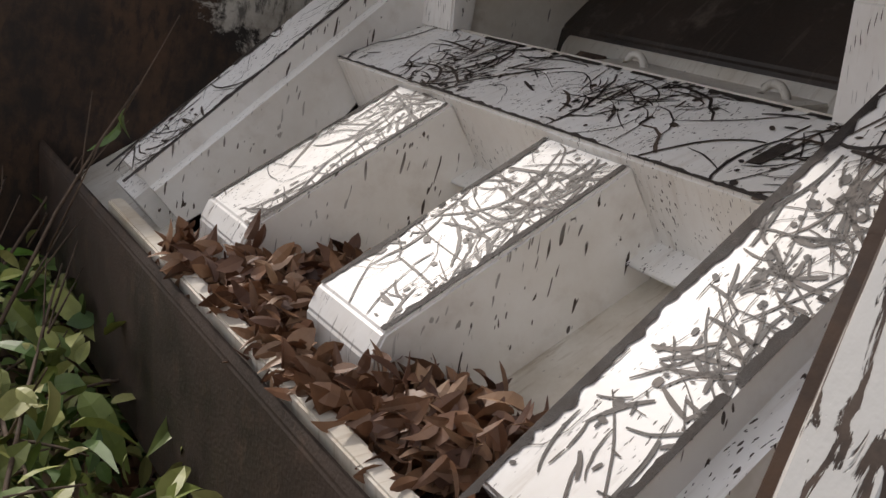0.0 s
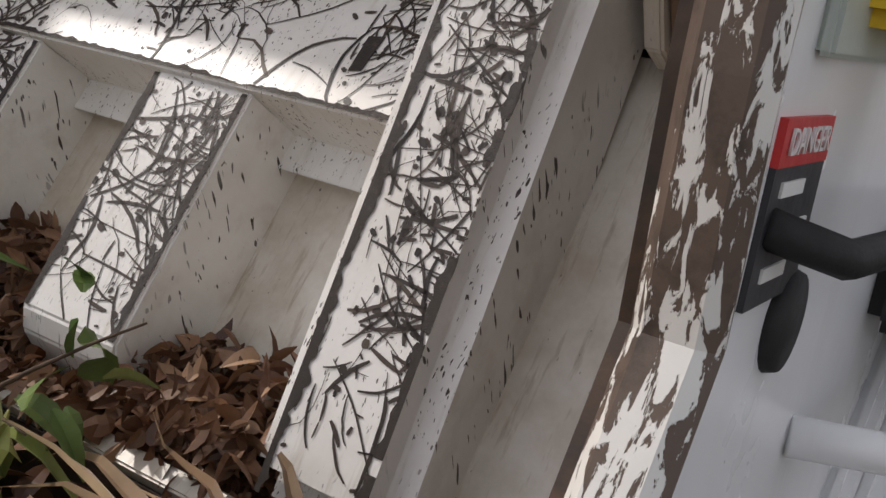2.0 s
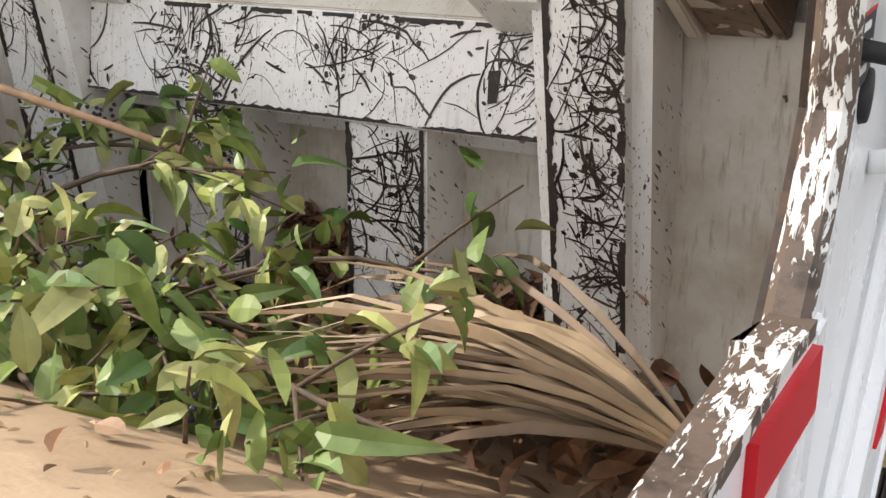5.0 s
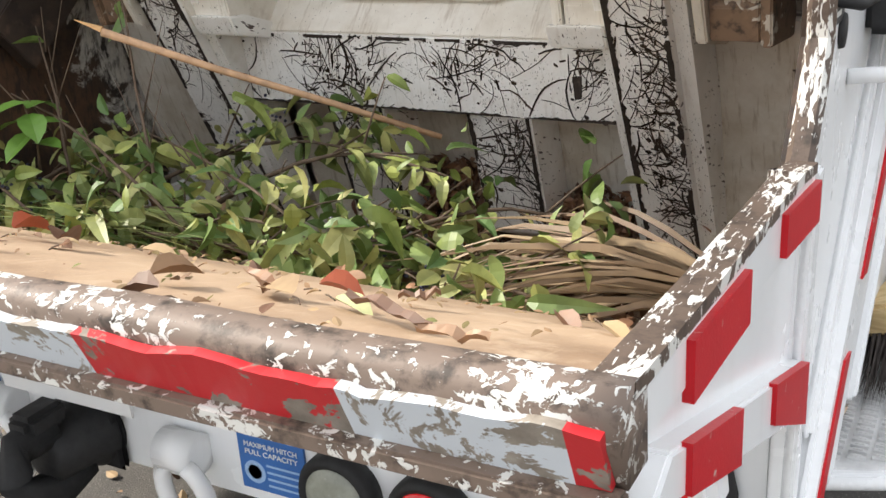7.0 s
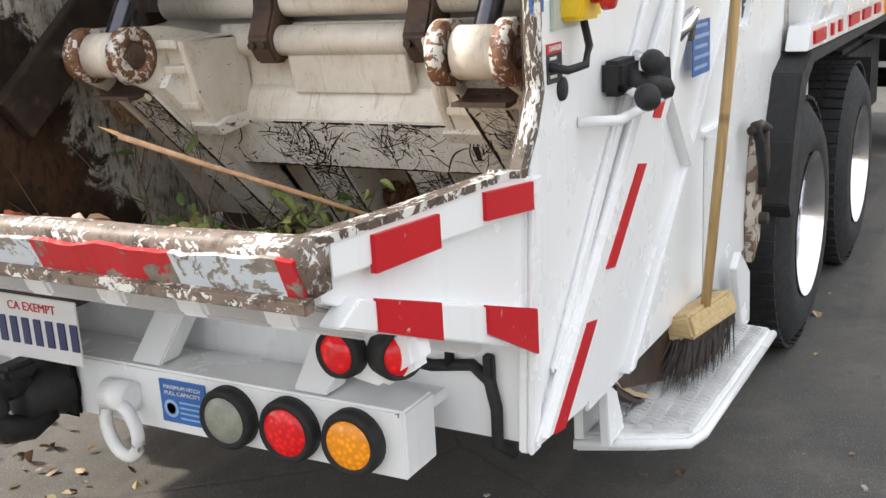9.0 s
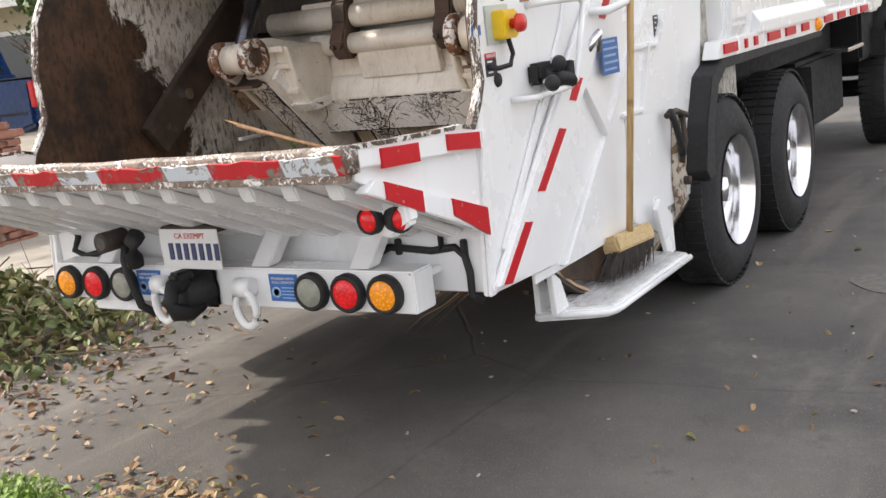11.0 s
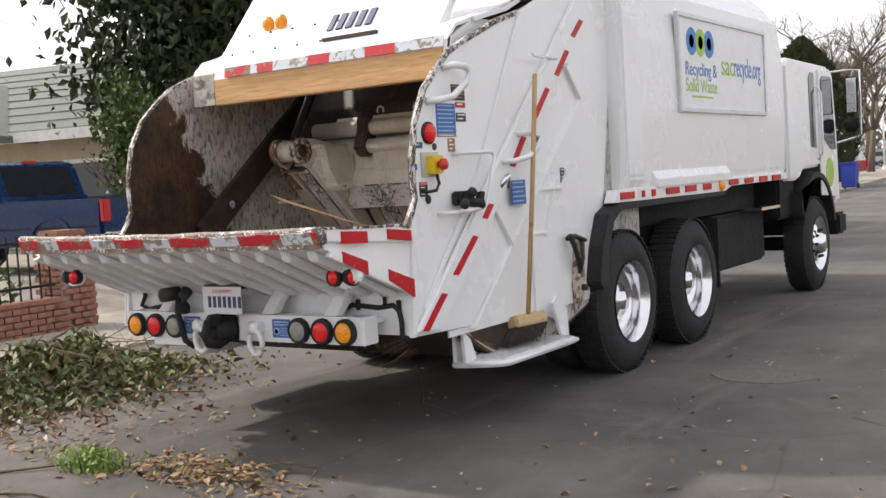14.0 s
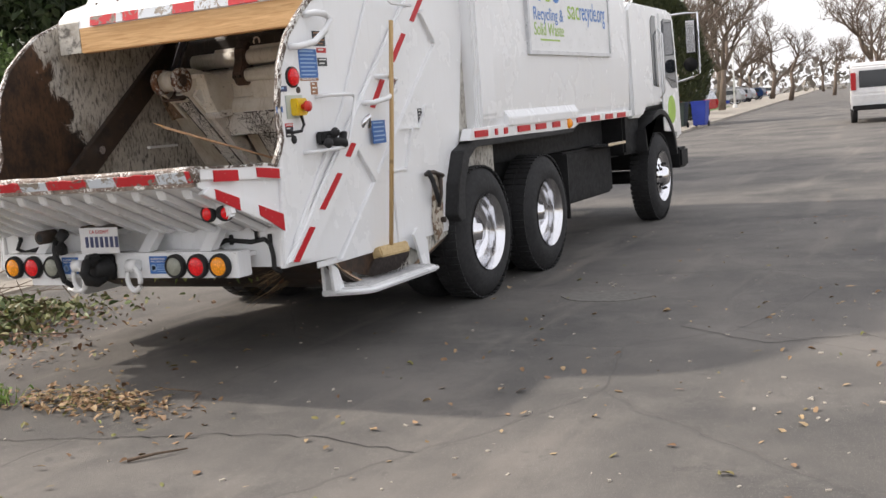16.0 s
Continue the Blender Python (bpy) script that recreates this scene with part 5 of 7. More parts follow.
# ---- ground: one sheet of street, raised pavement on the kerb side ----
TURNED = radians(6.7)


def rd(u, v):
    """Street coordinates: u to the right, v along the street."""
    return (u * math.cos(TURNED) - v * math.sin(TURNED), u * math.sin(TURNED) + v * math.cos(TURNED))


structure("road", prism([(-900, -300), (900, -300), (900, 1500), (-900, 1500)], "z", -0.4, 0.0), ASPHALT, "worn grey asphalt street with fine cracks")
structure("pavement", prism([rd(-60, -40), rd(-3.6, -40), rd(-3.6, 30), rd(-60, 30)], "z", -0.2, 0.035, 0.03), CONCRETE, "tan concrete pavement and driveway beside the street")
yard = structure("front_yard", prism([(-60, -0.2), (-60, 0.40), (-9.2, 0.40), (-6.9, 0.036), (-6.9, -0.2)], "y", -20, 30), CONCRETE, "tan concrete driveway rising to the house")
structure("far_pavement", prism([rd(-5.2, 36), rd(-1.5, 36), rd(-1.5, 400), rd(-7.5, 400), rd(-7.5, 36)], "z", -0.2, 0.10, 0.03), CONCRETE, "pale concrete kerb and pavement far along the street")
LAWNMAT = rusty("lawn_turf", (0.05, 0.10, 0.02), (0.08, 0.15, 0.03), (0.14, 0.20, 0.06), 2.5, 0.9)
structure("lawn", prism([rd(-30, 48), rd(-5.2, 48), rd(-5.2, 95), rd(-30, 95)], "z", -0.2, 0.13), LAWNMAT, "short green lawn")
structure("verge", prism([rd(7.6, -40), rd(40, -40), rd(40, 400), rd(7.6, 400)], "z", -0.2, 0.08, 0.02), rusty("dry_verge", (0.16, 0.12, 0.07), (0.24, 0.19, 0.11), (0.20, 0.22, 0.08), 1.5, 0.9), "dry leaf-strewn verge")
bm = bmesh.new()
rp = random.Random(5)
ring = [(2.15 + 0.36 * math.cos(a) * (1 + 0.1 * math.sin(3 * a)), 4.02 + 0.22 * math.sin(a)) for a in [2 * math.pi * i / 24 for i in range(24)]]
structure("road_patch", prism(ring, "z", -0.02, 0.005), plain("patched_asphalt", (0.15, 0.142, 0.128), 0.9, 0, 0.3, 30), "round grey patch in the asphalt")
cr = bmesh.new()
for path in (((-0.6, -0.02), (0.0, -0.10), (0.5, 0.05), (0.9, 0.18), (1.35, 0.33), (1.9, 0.42), (2.6, 0.3)), ((3.0, 3.0), (3.6, 2.6), (4.1, 2.9), (4.8, 2.4)), ((1.9, 4.9), (3.0, 5.2), (4.2, 5.0))):
    prev = None
    for (x0, y0), (x1, y1) in zip(path, path[1:]):
        for k in range(8):
            x, y = x0 + (x1 - x0) * k / 8 + rp.uniform(-0.015, 0.015), y0 + (y1 - y0) * k / 8 + rp.uniform(-0.02, 0.02)
            w = rp.uniform(0.002, 0.005)
            cur = (cr.verts.new((x, y - w, 0.004)), cr.verts.new((x, y + w, 0.004)))
            if prev:
                cr.faces.new((prev[0], cur[0], cur[1], prev[1]))
            prev = cur
tagged(structure("road_crack", cr, plain("crack_dark", (0.02, 0.019, 0.018), 0.95), "thin dark cracks in the asphalt"), kind="structure")


# ---- leaves ----
def leaf_into(bm, m, length, width, curl=0.3, fold=0.25, notch=False):
    """One leaf: a pointed blade folded along its rib and curled, 8 triangles."""
    rows = []
    n = 4
    for i in range(n + 1):
        t = i / n
        w = width * math.sin(math.pi * min(1, 0.12 + 0.86 * t)) ** 0.8 * (0.5 if i in (0, n) else 1)
        if i == n:
            w = 0.0008
        z = -curl * length * t * t
        rows.append([bm.verts.new(m @ Vector((length * t, -w, z + fold * w))), bm.verts.new(m @ Vector((length * t, 0, z))), bm.verts.new(m @ Vector((length * t, w, z + fold * w)))])
    for a, b in zip(rows, rows[1:]):
        for k in (0, 1):
            bm.faces.new((a[k], a[k + 1], b[k + 1], b[k]))


def turn(rnd, flat=1.0):
    return Matrix.Rotation(rnd.uniform(0, 6.28), 4, "Z") @ Matrix.Rotation(rnd.uniform(-1, 1) * 1.4 * flat, 4, "Y") @ Matrix.Rotation(rnd.uniform(-1, 1) * 1.4 * flat, 4, "X")


def leaf_heap(name, spots, mat, label, size=(0.03, 0.06), seed=1, flat=1.0, curl=(0.1, 0.9), category="leaves"):
    """Loose leaves at given spots, one object of uncountable stuff."""
    rnd = random.Random(seed)
    bm = bmesh.new()
    for p in spots:
        ln = rnd.uniform(*size)
        leaf_into(bm, Matrix.Translation(p) @ turn(rnd, flat), ln, ln * rnd.uniform(0.18, 0.36), rnd.uniform(*curl), rnd.uniform(-0.6, 0.9))
    return tagged(link(name, bm, mat), label, category, kind="stuff")


LEAFMESH = []
rl = random.Random(77)
for k in range(5):
    b = bmesh.new()
    leaf_into(b, Matrix(), 0.066 + 0.007 * k, 0.0150 + 0.0022 * (k % 3), (0.5, 0.9, 1.3, 0.7, 1.6)[k] * 0.85, (0.6, 0.9, 0.4, 1.0, 0.5)[k])
    me = bpy.data.meshes.new("leaf")
    b.to_mesh(me)
    b.free()
    me.materials.append(LEAFGREEN)
    LEAFMESH.append(me)


def branch(label, seed, length=0.7, leaves=26, more=60, droop=0.3, twigs=7, berries=False):
    """A cut branch along +x from its base: stem with side twigs, single leaves as parts, the small ones joined."""
    rnd = random.Random(seed)
    ob = tagged(new("cut_branch"), label, "branch", "cut branches in the hopper")
    stem = [Vector((length * t, 0.05 * math.sin(5 * t + seed), 0.10 * math.sin(2.2 * t) - droop * length * t * t)) for t in [i / 8 for i in range(9)]]
    bm = tube(stem, 0.007, 6, None, 0.003)
    ends = []
    for k in range(twigs):
        t = rnd.uniform(0.15, 1.0)
        p = stem[min(8, int(t * 8))]
        d = Vector((rnd.uniform(0.1, 1), rnd.uniform(-1, 1), rnd.uniform(-0.1, 0.55))).normalized()
        ln = rnd.uniform(0.10, 0.22)
        q = [p + d * ln * s + Vector((0, 0, -0.10 * s * s * ln)) for s in (0, 0.35, 0.7, 1)]
        part("twig", tube(q, 0.0035, 5, None, 0.0015), TWIG, ob, smooth=True)
        ends += [(q[1], d), (q[2], d), (q[3], d), (q[3], d), (q[2], d)]
    part("stem", bm, TWIG, ob, smooth=True)
    for k in range(leaves):
        p, d = rnd.choice(ends)
        lf = new("leaf", rnd.choice(LEAFMESH))
        lf.parent = ob
        a = math.atan2(d.y, d.x) + rnd.uniform(-1.3, 1.3)
        lf.matrix_basis = Matrix.Translation(p + Vector((rnd.uniform(-0.03, 0.03), rnd.uniform(-0.03, 0.03), rnd.uniform(-0.03, 0.03)))) @ Matrix.Rotation(a, 4, "Z") @ Matrix.Rotation(rnd.uniform(-0.6, 1.1), 4, "Y") @ Matrix.Rotation(rnd.uniform(-1.2, 1.2), 4, "X") @ Matrix.Scale(rnd.uniform(0.75, 1.25), 4)
    bm = bmesh.new()
    for k in range(more):
        p, d = rnd.choice(ends)
        ln = rnd.uniform(0.035, 0.07)
        leaf_into(bm, Matrix.Translation(p + Vector([rnd.gauss(0, 0.03) for _ in range(3)])) @ turn(rnd), ln, ln * rnd.uniform(0.2, 0.32), rnd.uniform(0.1, 1.0), rnd.uniform(-0.4, 0.7))
    tagged(part("foliage", bm, LEAFGREEN, ob), kind="stuff")
    if berries:
        bm = bmesh.new()
        for k in range(40):
            p, d = ends[k % 3]
            bmesh.ops.create_icosphere(bm, subdivisions=1, radius=0.005, matrix=Matrix.Translation(p + Vector([rnd.gauss(0, 0.025) for _ in range(3)])))
        tagged(part("berry_cluster", bm, BERRY, ob), kind="stuff")
    return ob


def drift(base, rx, ry, rz, lag=0.0, keep=1.0):
    """Rows for a piece of the load: it lies still, then the sweep drags it down and forwards."""
    rows = []
    for t, dx, dy, dz, tilt in ((0, -0.26, -0.06, -0.12, 0), (1.5, -0.26, -0.06, -0.12, 0), (3.2, -0.14, -0.06, -0.06, 0), (5.3, 0, -0.02, -0.07, 0), (6.0, 0, 0, -0.09, 0), (6.5, 0, 0.04, -0.12, 0), (7.0, 0, 0.10, -0.17, 2), (7.5, 0, 0.18, -0.24, 4), (8.0, 0, 0.28, -0.29, 7), (8.5, 0, 0.40, -0.35, 9), (9.2, 0, 0.54, -0.38, 10), (10.2, 0, 0.62, -0.40, 10), (16, 0, 0.62, -0.40, 10)):
        rows.append((t, pose(base[0] + dx, base[1] + dy * keep, base[2] + dz * keep, rx - (tilt if base[2] > 0.5 else 0), ry, rz)))
    return rows


greens = [((-0.95, 1.53, 1.01), 0, -2.5, 5), ((-0.75, 1.66, 1.01), 10, -3.8, -12), ((-0.45, 1.52, 1.01), -8, -1.9, 14), ((-0.2, 1.59, 0.99), 5, -4.4, -6), ((-0.05, 1.52, 1.01), 0, -3.1, 4), ((0.1, 1.66, 1.03), 12, -2.5, 12), ((-0.6, 1.84, 1.03), -6, -5, 25), ((-0.3, 1.76, 1.05), 8, -7.6, 12), ((-0.98, 1.79, 1.01), 0, -6.3, 10), ((0.28, 1.58, 1.01), 4, -1.3, -10), ((0.05, 1.52, 1.01), 14, 1.3, -20), ((-0.55, 1.52, 1.01), -10, 0.6, -4)]
for i, (p, rx, ry, rz) in enumerate(greens):
    lab = "cut green branch with curling leaves lying in the hopper" if i % 3 else "cut leafy branch with dark berries in the hopper"
    o = branch(lab, 30 + i, 0.50 + 0.05 * (i % 4), 22, 44, 0.10, 8, i % 3 == 0)
    MOVERS.append((o, drift(p, rx, ry, rz)))
# long bare twigs standing out of the load
for i, (a, b) in enumerate((((-0.25, 1.55, 1.02), (-0.62, 1.90, 1.55)), ((-0.55, 1.60, 1.05), (-0.98, 1.95, 1.42)), ((-0.10, 1.50, 1.05), (-0.85, 1.70, 1.30)), ((0.35, 1.50, 1.00), (-0.45, 1.75, 1.22)), ((-0.40, 1.45, 1.02), (-1.0, 1.50, 1.22)))):
    o = tagged(new("bare_twig"), "thin bare brown twig sticking out of the load", "twig", "bare twigs")
    a, b = Vector(a), Vector(b)
    rnd = random.Random(i + 3)
    q = [a + (b - a) * t + Vector((rnd.uniform(-0.02, 0.02), 0, 0.05 * math.sin(3 * t))) for t in (0, 0.25, 0.5, 0.75, 1)]
    tb = tube(q, 0.005, 6, None, 0.002)
    for k in range(5):
        p = a + (b - a) * rnd.uniform(0.3, 1)
        d = (b - a).normalized() + Vector((rnd.uniform(-0.8, 0.8), rnd.uniform(-0.5, 0.5), rnd.uniform(-0.2, 0.9)))
        tube([p, p + d * 0.07, p + d * 0.16], 0.0025, 5, tb, 0.001)
    part("stem", tb, TWIG, o, smooth=True)
    if i < 2:
        for k in range(3):
            lf = new("leaf", LEAFMESH[k % 5])
            lf.parent = o
            lf.matrix_basis = Matrix.Translation(a + (b - a) * rnd.uniform(0.4, 1)) @ turn(rnd) @ Matrix.Scale(0.7, 4)
    MOVERS.append((o, drift((0, 0, 0), 0, 0, 0)))
under = random.Random(8)
spots = [(under.uniform(-1.0, 0.55), under.gauss(1.66, 0.11), 0.90 + abs(under.gauss(0, 0.08))) for _ in range(1000)]
MOVERS.append((leaf_heap("green_clippings", spots, LEAFGREEN, "mass of green leafy clippings in the hopper", (0.035, 0.07), 9, 1.0, category="clippings"), drift((0, 0, 0), 0, 0, 0)))
spots = [(under.uniform(-1.0, 1.0), under.gauss(1.80, 0.10), 0.86 + abs(under.gauss(0, 0.07))) for _ in range(900)]
MOVERS.append((leaf_heap("brown_clippings", spots, LEAFBROWN, "dead brown leaves under the branches in the hopper", (0.035, 0.07), 10, 1.0, category="leaves"), drift((0, 0, 0), 0, 0, 0)))
# long green blades
gb = bmesh.new()
for k in range(26):
    y, z = under.uniform(1.36, 1.50), under.uniform(1.06, 1.10)
    x0 = under.uniform(-1.0, -0.5)
    prev = None
    for i in range(7):
        t = i / 6
        p = Vector((x0 + 0.75 * t, y + 0.05 * math.sin(3 * t + k) + 0.06 * t, z + 0.05 * math.sin(3.1 * t) - 0.02 * t))
        w = 0.006 * (1 - t * 0.8)
        cur = (gb.verts.new(p + Vector((0, -w, 0.002))), gb.verts.new(p + Vector((0, w, 0))))
        if prev:
            gb.faces.new((prev[0], prev[1], cur[1], cur[0]))
        prev = cur
MOVERS.append((tagged(link("long_grass", gb, LEAFGREEN), "long green grass blades lying on the load", "grass", kind="stuff"), drift((0, 0, 0), 0, 0, 0)))

# dry palm frond
frond = tagged(new("palm_frond"), "dry tan palm frond with long folded blades", "palm frond")
rf = random.Random(12)
part("stalk", tube([(0.36, -0.06, -0.10), (0.30, -0.04, -0.05), (0.24, -0.02, -0.02)], 0.016, 8, None, 0.012), STICKWOOD, frond, smooth=True)
for k in range(90):
    bmx = bmesh.new()
    a = rf.gauss(0, 0.22)
    up = rf.uniform(-0.26, 0.26)
    ln = rf.uniform(0.42, 0.72)
    w = rf.choice((0.004, 0.006, 0.009, 0.013))
    tw = rf.uniform(-0.7, 0.7)
    prev = None
    for i in range(8):
        t = i / 7
        p = Vector((0.27 - ln * t, -0.02 + ln * t * math.sin(a) * (1 + 0.3 * t), -0.03 + ln * up * t * 0.8 + 0.06 * math.sin(3 * t) - 0.16 * t * t * ln * rf.uniform(0.7, 1.3)))
        ww = w * (0.5 + 1.2 * t if t < 0.4 else 1.0) * (1 - max(0, t - 0.45) / 0.56)
        c, s = math.cos(tw + t), math.sin(tw + t)
        rowv = [bmx.verts.new(p + Vector((0, -ww * c, ww * (0.7 - s * 0.5)))), bmx.verts.new(p), bmx.verts.new(p + Vector((0, ww * c, ww * (0.7 + s * 0.5))))]
        if prev:
            for j in (0, 1):
                bmx.faces.new((prev[j], prev[j + 1], rowv[j + 1], rowv[j]))
        prev = rowv
    part("blade", bmx, PALM, frond)
MOVERS.append((frond, [(t, pose(x, y, z, rx, ry, rz)) for t, x, y, z, rx, ry, rz in ((0, 0.62, 1.50, 0.98, 0, 8, -8), (1.0, 0.62, 1.52, 0.99, 0, 8, -8), (2.0, 0.74, 1.62, 0.99, 0, 3, -10), (2.5, 0.78, 1.64, 1.02, 0, 6, -14), (3.0, 0.82, 1.66, 1.03, 0, 7, -14), (3.2, 0.82, 1.66, 1.02, 0, 7, -12), (5.3, 0.77, 1.68, 0.98, 0, 6, -4), (6.0, 0.76, 1.70, 0.93, 0, 4, -4), (7.0, 0.79, 1.72, 0.92, 0, 4, 0), (7.5, 0.82, 1.74, 0.93, 0, 2, 4), (8.0, 0.80, 1.86, 0.92, -8, 0, 10), (8.5, 0.76, 2.02, 0.72, -20, 0, 16), (9.2, 0.70, 2.15, 0.55, -30, 0, 20), (16, 0.70, 2.15, 0.55, -30, 0, 20))]))
# pale broken stick
stick = tagged(new("broken_stick"), "long pale broken stick lying across the load", "stick")
part("stem", tube([(-0.40, 1.80, 1.165), (-0.16, 1.90, 1.068), (0.05, 2.0, 0.985), (0.30, 2.11, 0.885)], 0.010, 8, None, 0.007), STICKWOOD, stick, smooth=True)
part("splinter", tube([(-0.40, 1.80, 1.170), (-0.46, 1.78, 1.195)], 0.008, 5, None, 0.001), PINE, stick)
MOVERS.append((stick, [(t, pose(*p)) for t, p in ((0, (-0.27, -0.05, 0.04)), (5.3, (-0.24, -0.03, 0.14)), (7.0, (-0.09, 0.0, 0.135)), (7.5, (-0.06, 0.0, 0.125)), (8.0, (-0.02, 0.0, 0.06)), (8.5, (0.04, 0, 0.04)), (8.7, (0.04, 0, 0.04)), (11, (0.03, 0.07, 0.10)), (12.5, (0, 0.16, 0.17)), (14, (0, 0.28, 0.26)), (16, (0, 0.42, 0.37)))]))

# dead leaves caught in the panel's pockets ride with it
rk = random.Random(21)
spots = []
for k in range(2600):
    if k % 2:
        x = rk.uniform(-0.12, 0.12) if k % 4 == 1 else rk.uniform(0.31, 0.545)
        al, out = rk.uniform(0.24 if x < 0.2 else 0.30, 0.46), rk.uniform(-0.14, -0.03)
        if out > -0.14 + (al - 0.22) * 0.7:
            out = -0.14 + (al - 0.22) * rk.uniform(0.1, 0.75)
    else:
        x, al, out = rk.uniform(-0.28, 0.545), rk.uniform(0.38, 0.47), rk.uniform(-0.13, 0.005)
        if 0.125 < x < 0.308 or x < -0.125:
            al, out = rk.uniform(0.43, 0.475), rk.uniform(-0.10, 0.0)
    p = on(al, out)
    spots.append((x, p[0], p[1]))
pocket_leaves = leaf_heap("pocket_leaves", spots, LEAFBROWN, "crisp brown dead leaves caught in the sweep panel's pockets", (0.018, 0.046), 22)

# crumbs and leaves on the hopper floor and the sill
rk = random.Random(23)


def floor_z(y):
    for (y0, z0), (y1, z1) in zip(FLOOR, FLOOR[1:]):
        if y0 <= y <= y1:
            return z0 + (z1 - z0) * (y - y0) / (y1 - y0)
    return 1.27


spots = []
for k in range(300):
    y = rk.uniform(0.69, 1.32)
    spots.append((rk.uniform(-1.02, 1.0), y, floor_z(y) + rk.uniform(0.006, 0.012)))
leaf_heap("floor_litter", spots, LITTER, "scattered dry leaf scraps on the hopper floor", (0.004, 0.020), 24, 0.12, (0.0, 0.5))
spots = [(rk.gauss(0.05, 0.55), rk.uniform(0.75, 1.3), 0) for k in range(22)]
spots = [(x, y, floor_z(min(max(y, 0.7), 1.3)) + 0.014) for x, y, z in spots if -1 < x < 1]
leaf_heap("fallen_leaf_scraps", spots, LEAFBROWN, "curled brown leaves on the hopper floor", (0.02, 0.055), 25, 0.25, (0.0, 0.5))



def loose_leaf(label, at, length, width, curl, fold, turnz, mat):
    """One large curled leaf lying on the hopper floor, with its stalk."""
    curl *= 0.35
    o = tagged(new("loose_leaf"), label, "leaf", "loose leaves on the hopper floor")
    bm = bmesh.new()
    leaf_into(bm, Matrix.Translation((0, 0, curl * length * 0.45)) @ Matrix.Rotation(radians(4), 4, "Y"), length, width, curl, fold)
    part("blade", bm, mat, o)
    part("stalk", tube([(0, 0, 0), (-0.012, 0.002, 0.002), (-0.022, 0.006, -0.001)], 0.0011, 5), TWIG, o)
    o.matrix_basis = Matrix.Translation((at[0], at[1], floor_z(at[1]) + 0.008)) @ Matrix.Rotation(radians(turnz), 4, "Z")


REDLEAF = leafy("red_brown_leaf", [(0.33, 0.06, 0.02), (0.42, 0.12, 0.04)], 0.5)
loose_leaf("curled red-brown leaf lying on the hopper floor", (0.70, 0.93), 0.055, 0.020, 0.9, 0.8, 20, REDLEAF)
loose_leaf("pale green folded leaf lying on the hopper floor", (0.77, 0.86), 0.060, 0.013, 0.2, 0.9, -15, LEAFGREEN)
loose_leaf("pale pinkish-brown leaf lying on the hopper floor", (0.73, 0.84), 0.062, 0.024, 0.3, 0.5, 160, LITTER)
loose_leaf("dark curled leaf lying by the sill", (0.66, 0.72), 0.055, 0.018, 1.2, 0.9, 200, LEAFBROWN)
loose_leaf("tan curled leaf lying by the sill", (0.57, 0.80), 0.060, 0.024, 0.5, 0.7, 60, LITTER)
loose_leaf("dry brown leaf on the hopper floor beside the load", (0.92, 1.11), 0.055, 0.014, 0.6, 0.8, -40, LEAFBROWN)
loose_leaf("dry tan leaf on the hopper floor beside the wall", (1.00, 1.05), 0.050, 0.013, 0.5, 0.6, -30, LITTER)
loose_leaf("yellow-brown leaf on the hopper floor", (0.28, 1.07), 0.060, 0.014, 0.3, 0.6, 10, LITTER)
loose_leaf("curled red-brown leaf near the load", (0.10, 1.00), 0.060, 0.024, 0.9, 0.9, 80, REDLEAF)
loose_leaf("dry brown leaf on the hopper floor beside the load", (0.25, 0.95), 0.055, 0.022, 1.0, 0.8, 110, LEAFBROWN)
for k, (x, y, ln, rz) in enumerate(((0.86, 0.82, 0.13, -18), (0.97, 0.755, 0.07, 5), (0.66, 0.88, 0.08, -22), (0.80, 0.985, 0.05, 30))):
    o = tagged(new("bark_strip"), "dark curled strip of bark on the hopper floor", "bark", "bark strips")
    n = 9
    rows = []
    bm = bmesh.new()
    for i in range(n):
        t = i / (n - 1) - 0.5
        w = 0.011 * (1 - 1.6 * abs(t) ** 1.5) + 0.003 * noise.noise((t * 9, k, 3))
        z = 0.004 + 0.016 * (0.5 + noise.noise((t * 4, k, 8)))
        rows.append([bm.verts.new((t * ln, -w, z + 0.006)), bm.verts.new((t * ln, 0, z - 0.002)), bm.verts.new((t * ln, w, z + 0.004))])
    for a, b in zip(rows, rows[1:]):
        for j in (0, 1):
            bm.faces.new((a[j], b[j], b[j + 1], a[j + 1]))
    part("strip", bm, LEAFBROWN, o)
    o.matrix_basis = Matrix.Translation((x, y, floor_z(y) + 0.004)) @ Matrix.Rotation(radians(rz), 4, "Z")
# broad-leaved sprig on top of the load
sprig = tagged(new("broad_leaf_sprig"), "sprig of broad bright green leaves on top of the load", "branch")
part("stem", tube([(0, 0, -0.12), (0.01, 0.0, -0.04), (-0.01, 0.0, 0.04)], 0.004, 6, None, 0.002), TWIG, sprig, smooth=True)
for k in range(8):
    bm = bmesh.new()
    leaf_into(bm, Matrix(), 0.085 + 0.01 * (k % 3), 0.030 + 0.003 * (k % 2), 0.25, 0.25)
    lf = part("leaf", bm, BROADLEAF, sprig)
    lf.matrix_basis = Matrix.Translation((0, 0, -0.05 + 0.014 * k)) @ Matrix.Rotation(radians(137 * k), 4, "Z") @ Matrix.Rotation(radians(-10 + 12 * (k % 3)), 4, "Y")
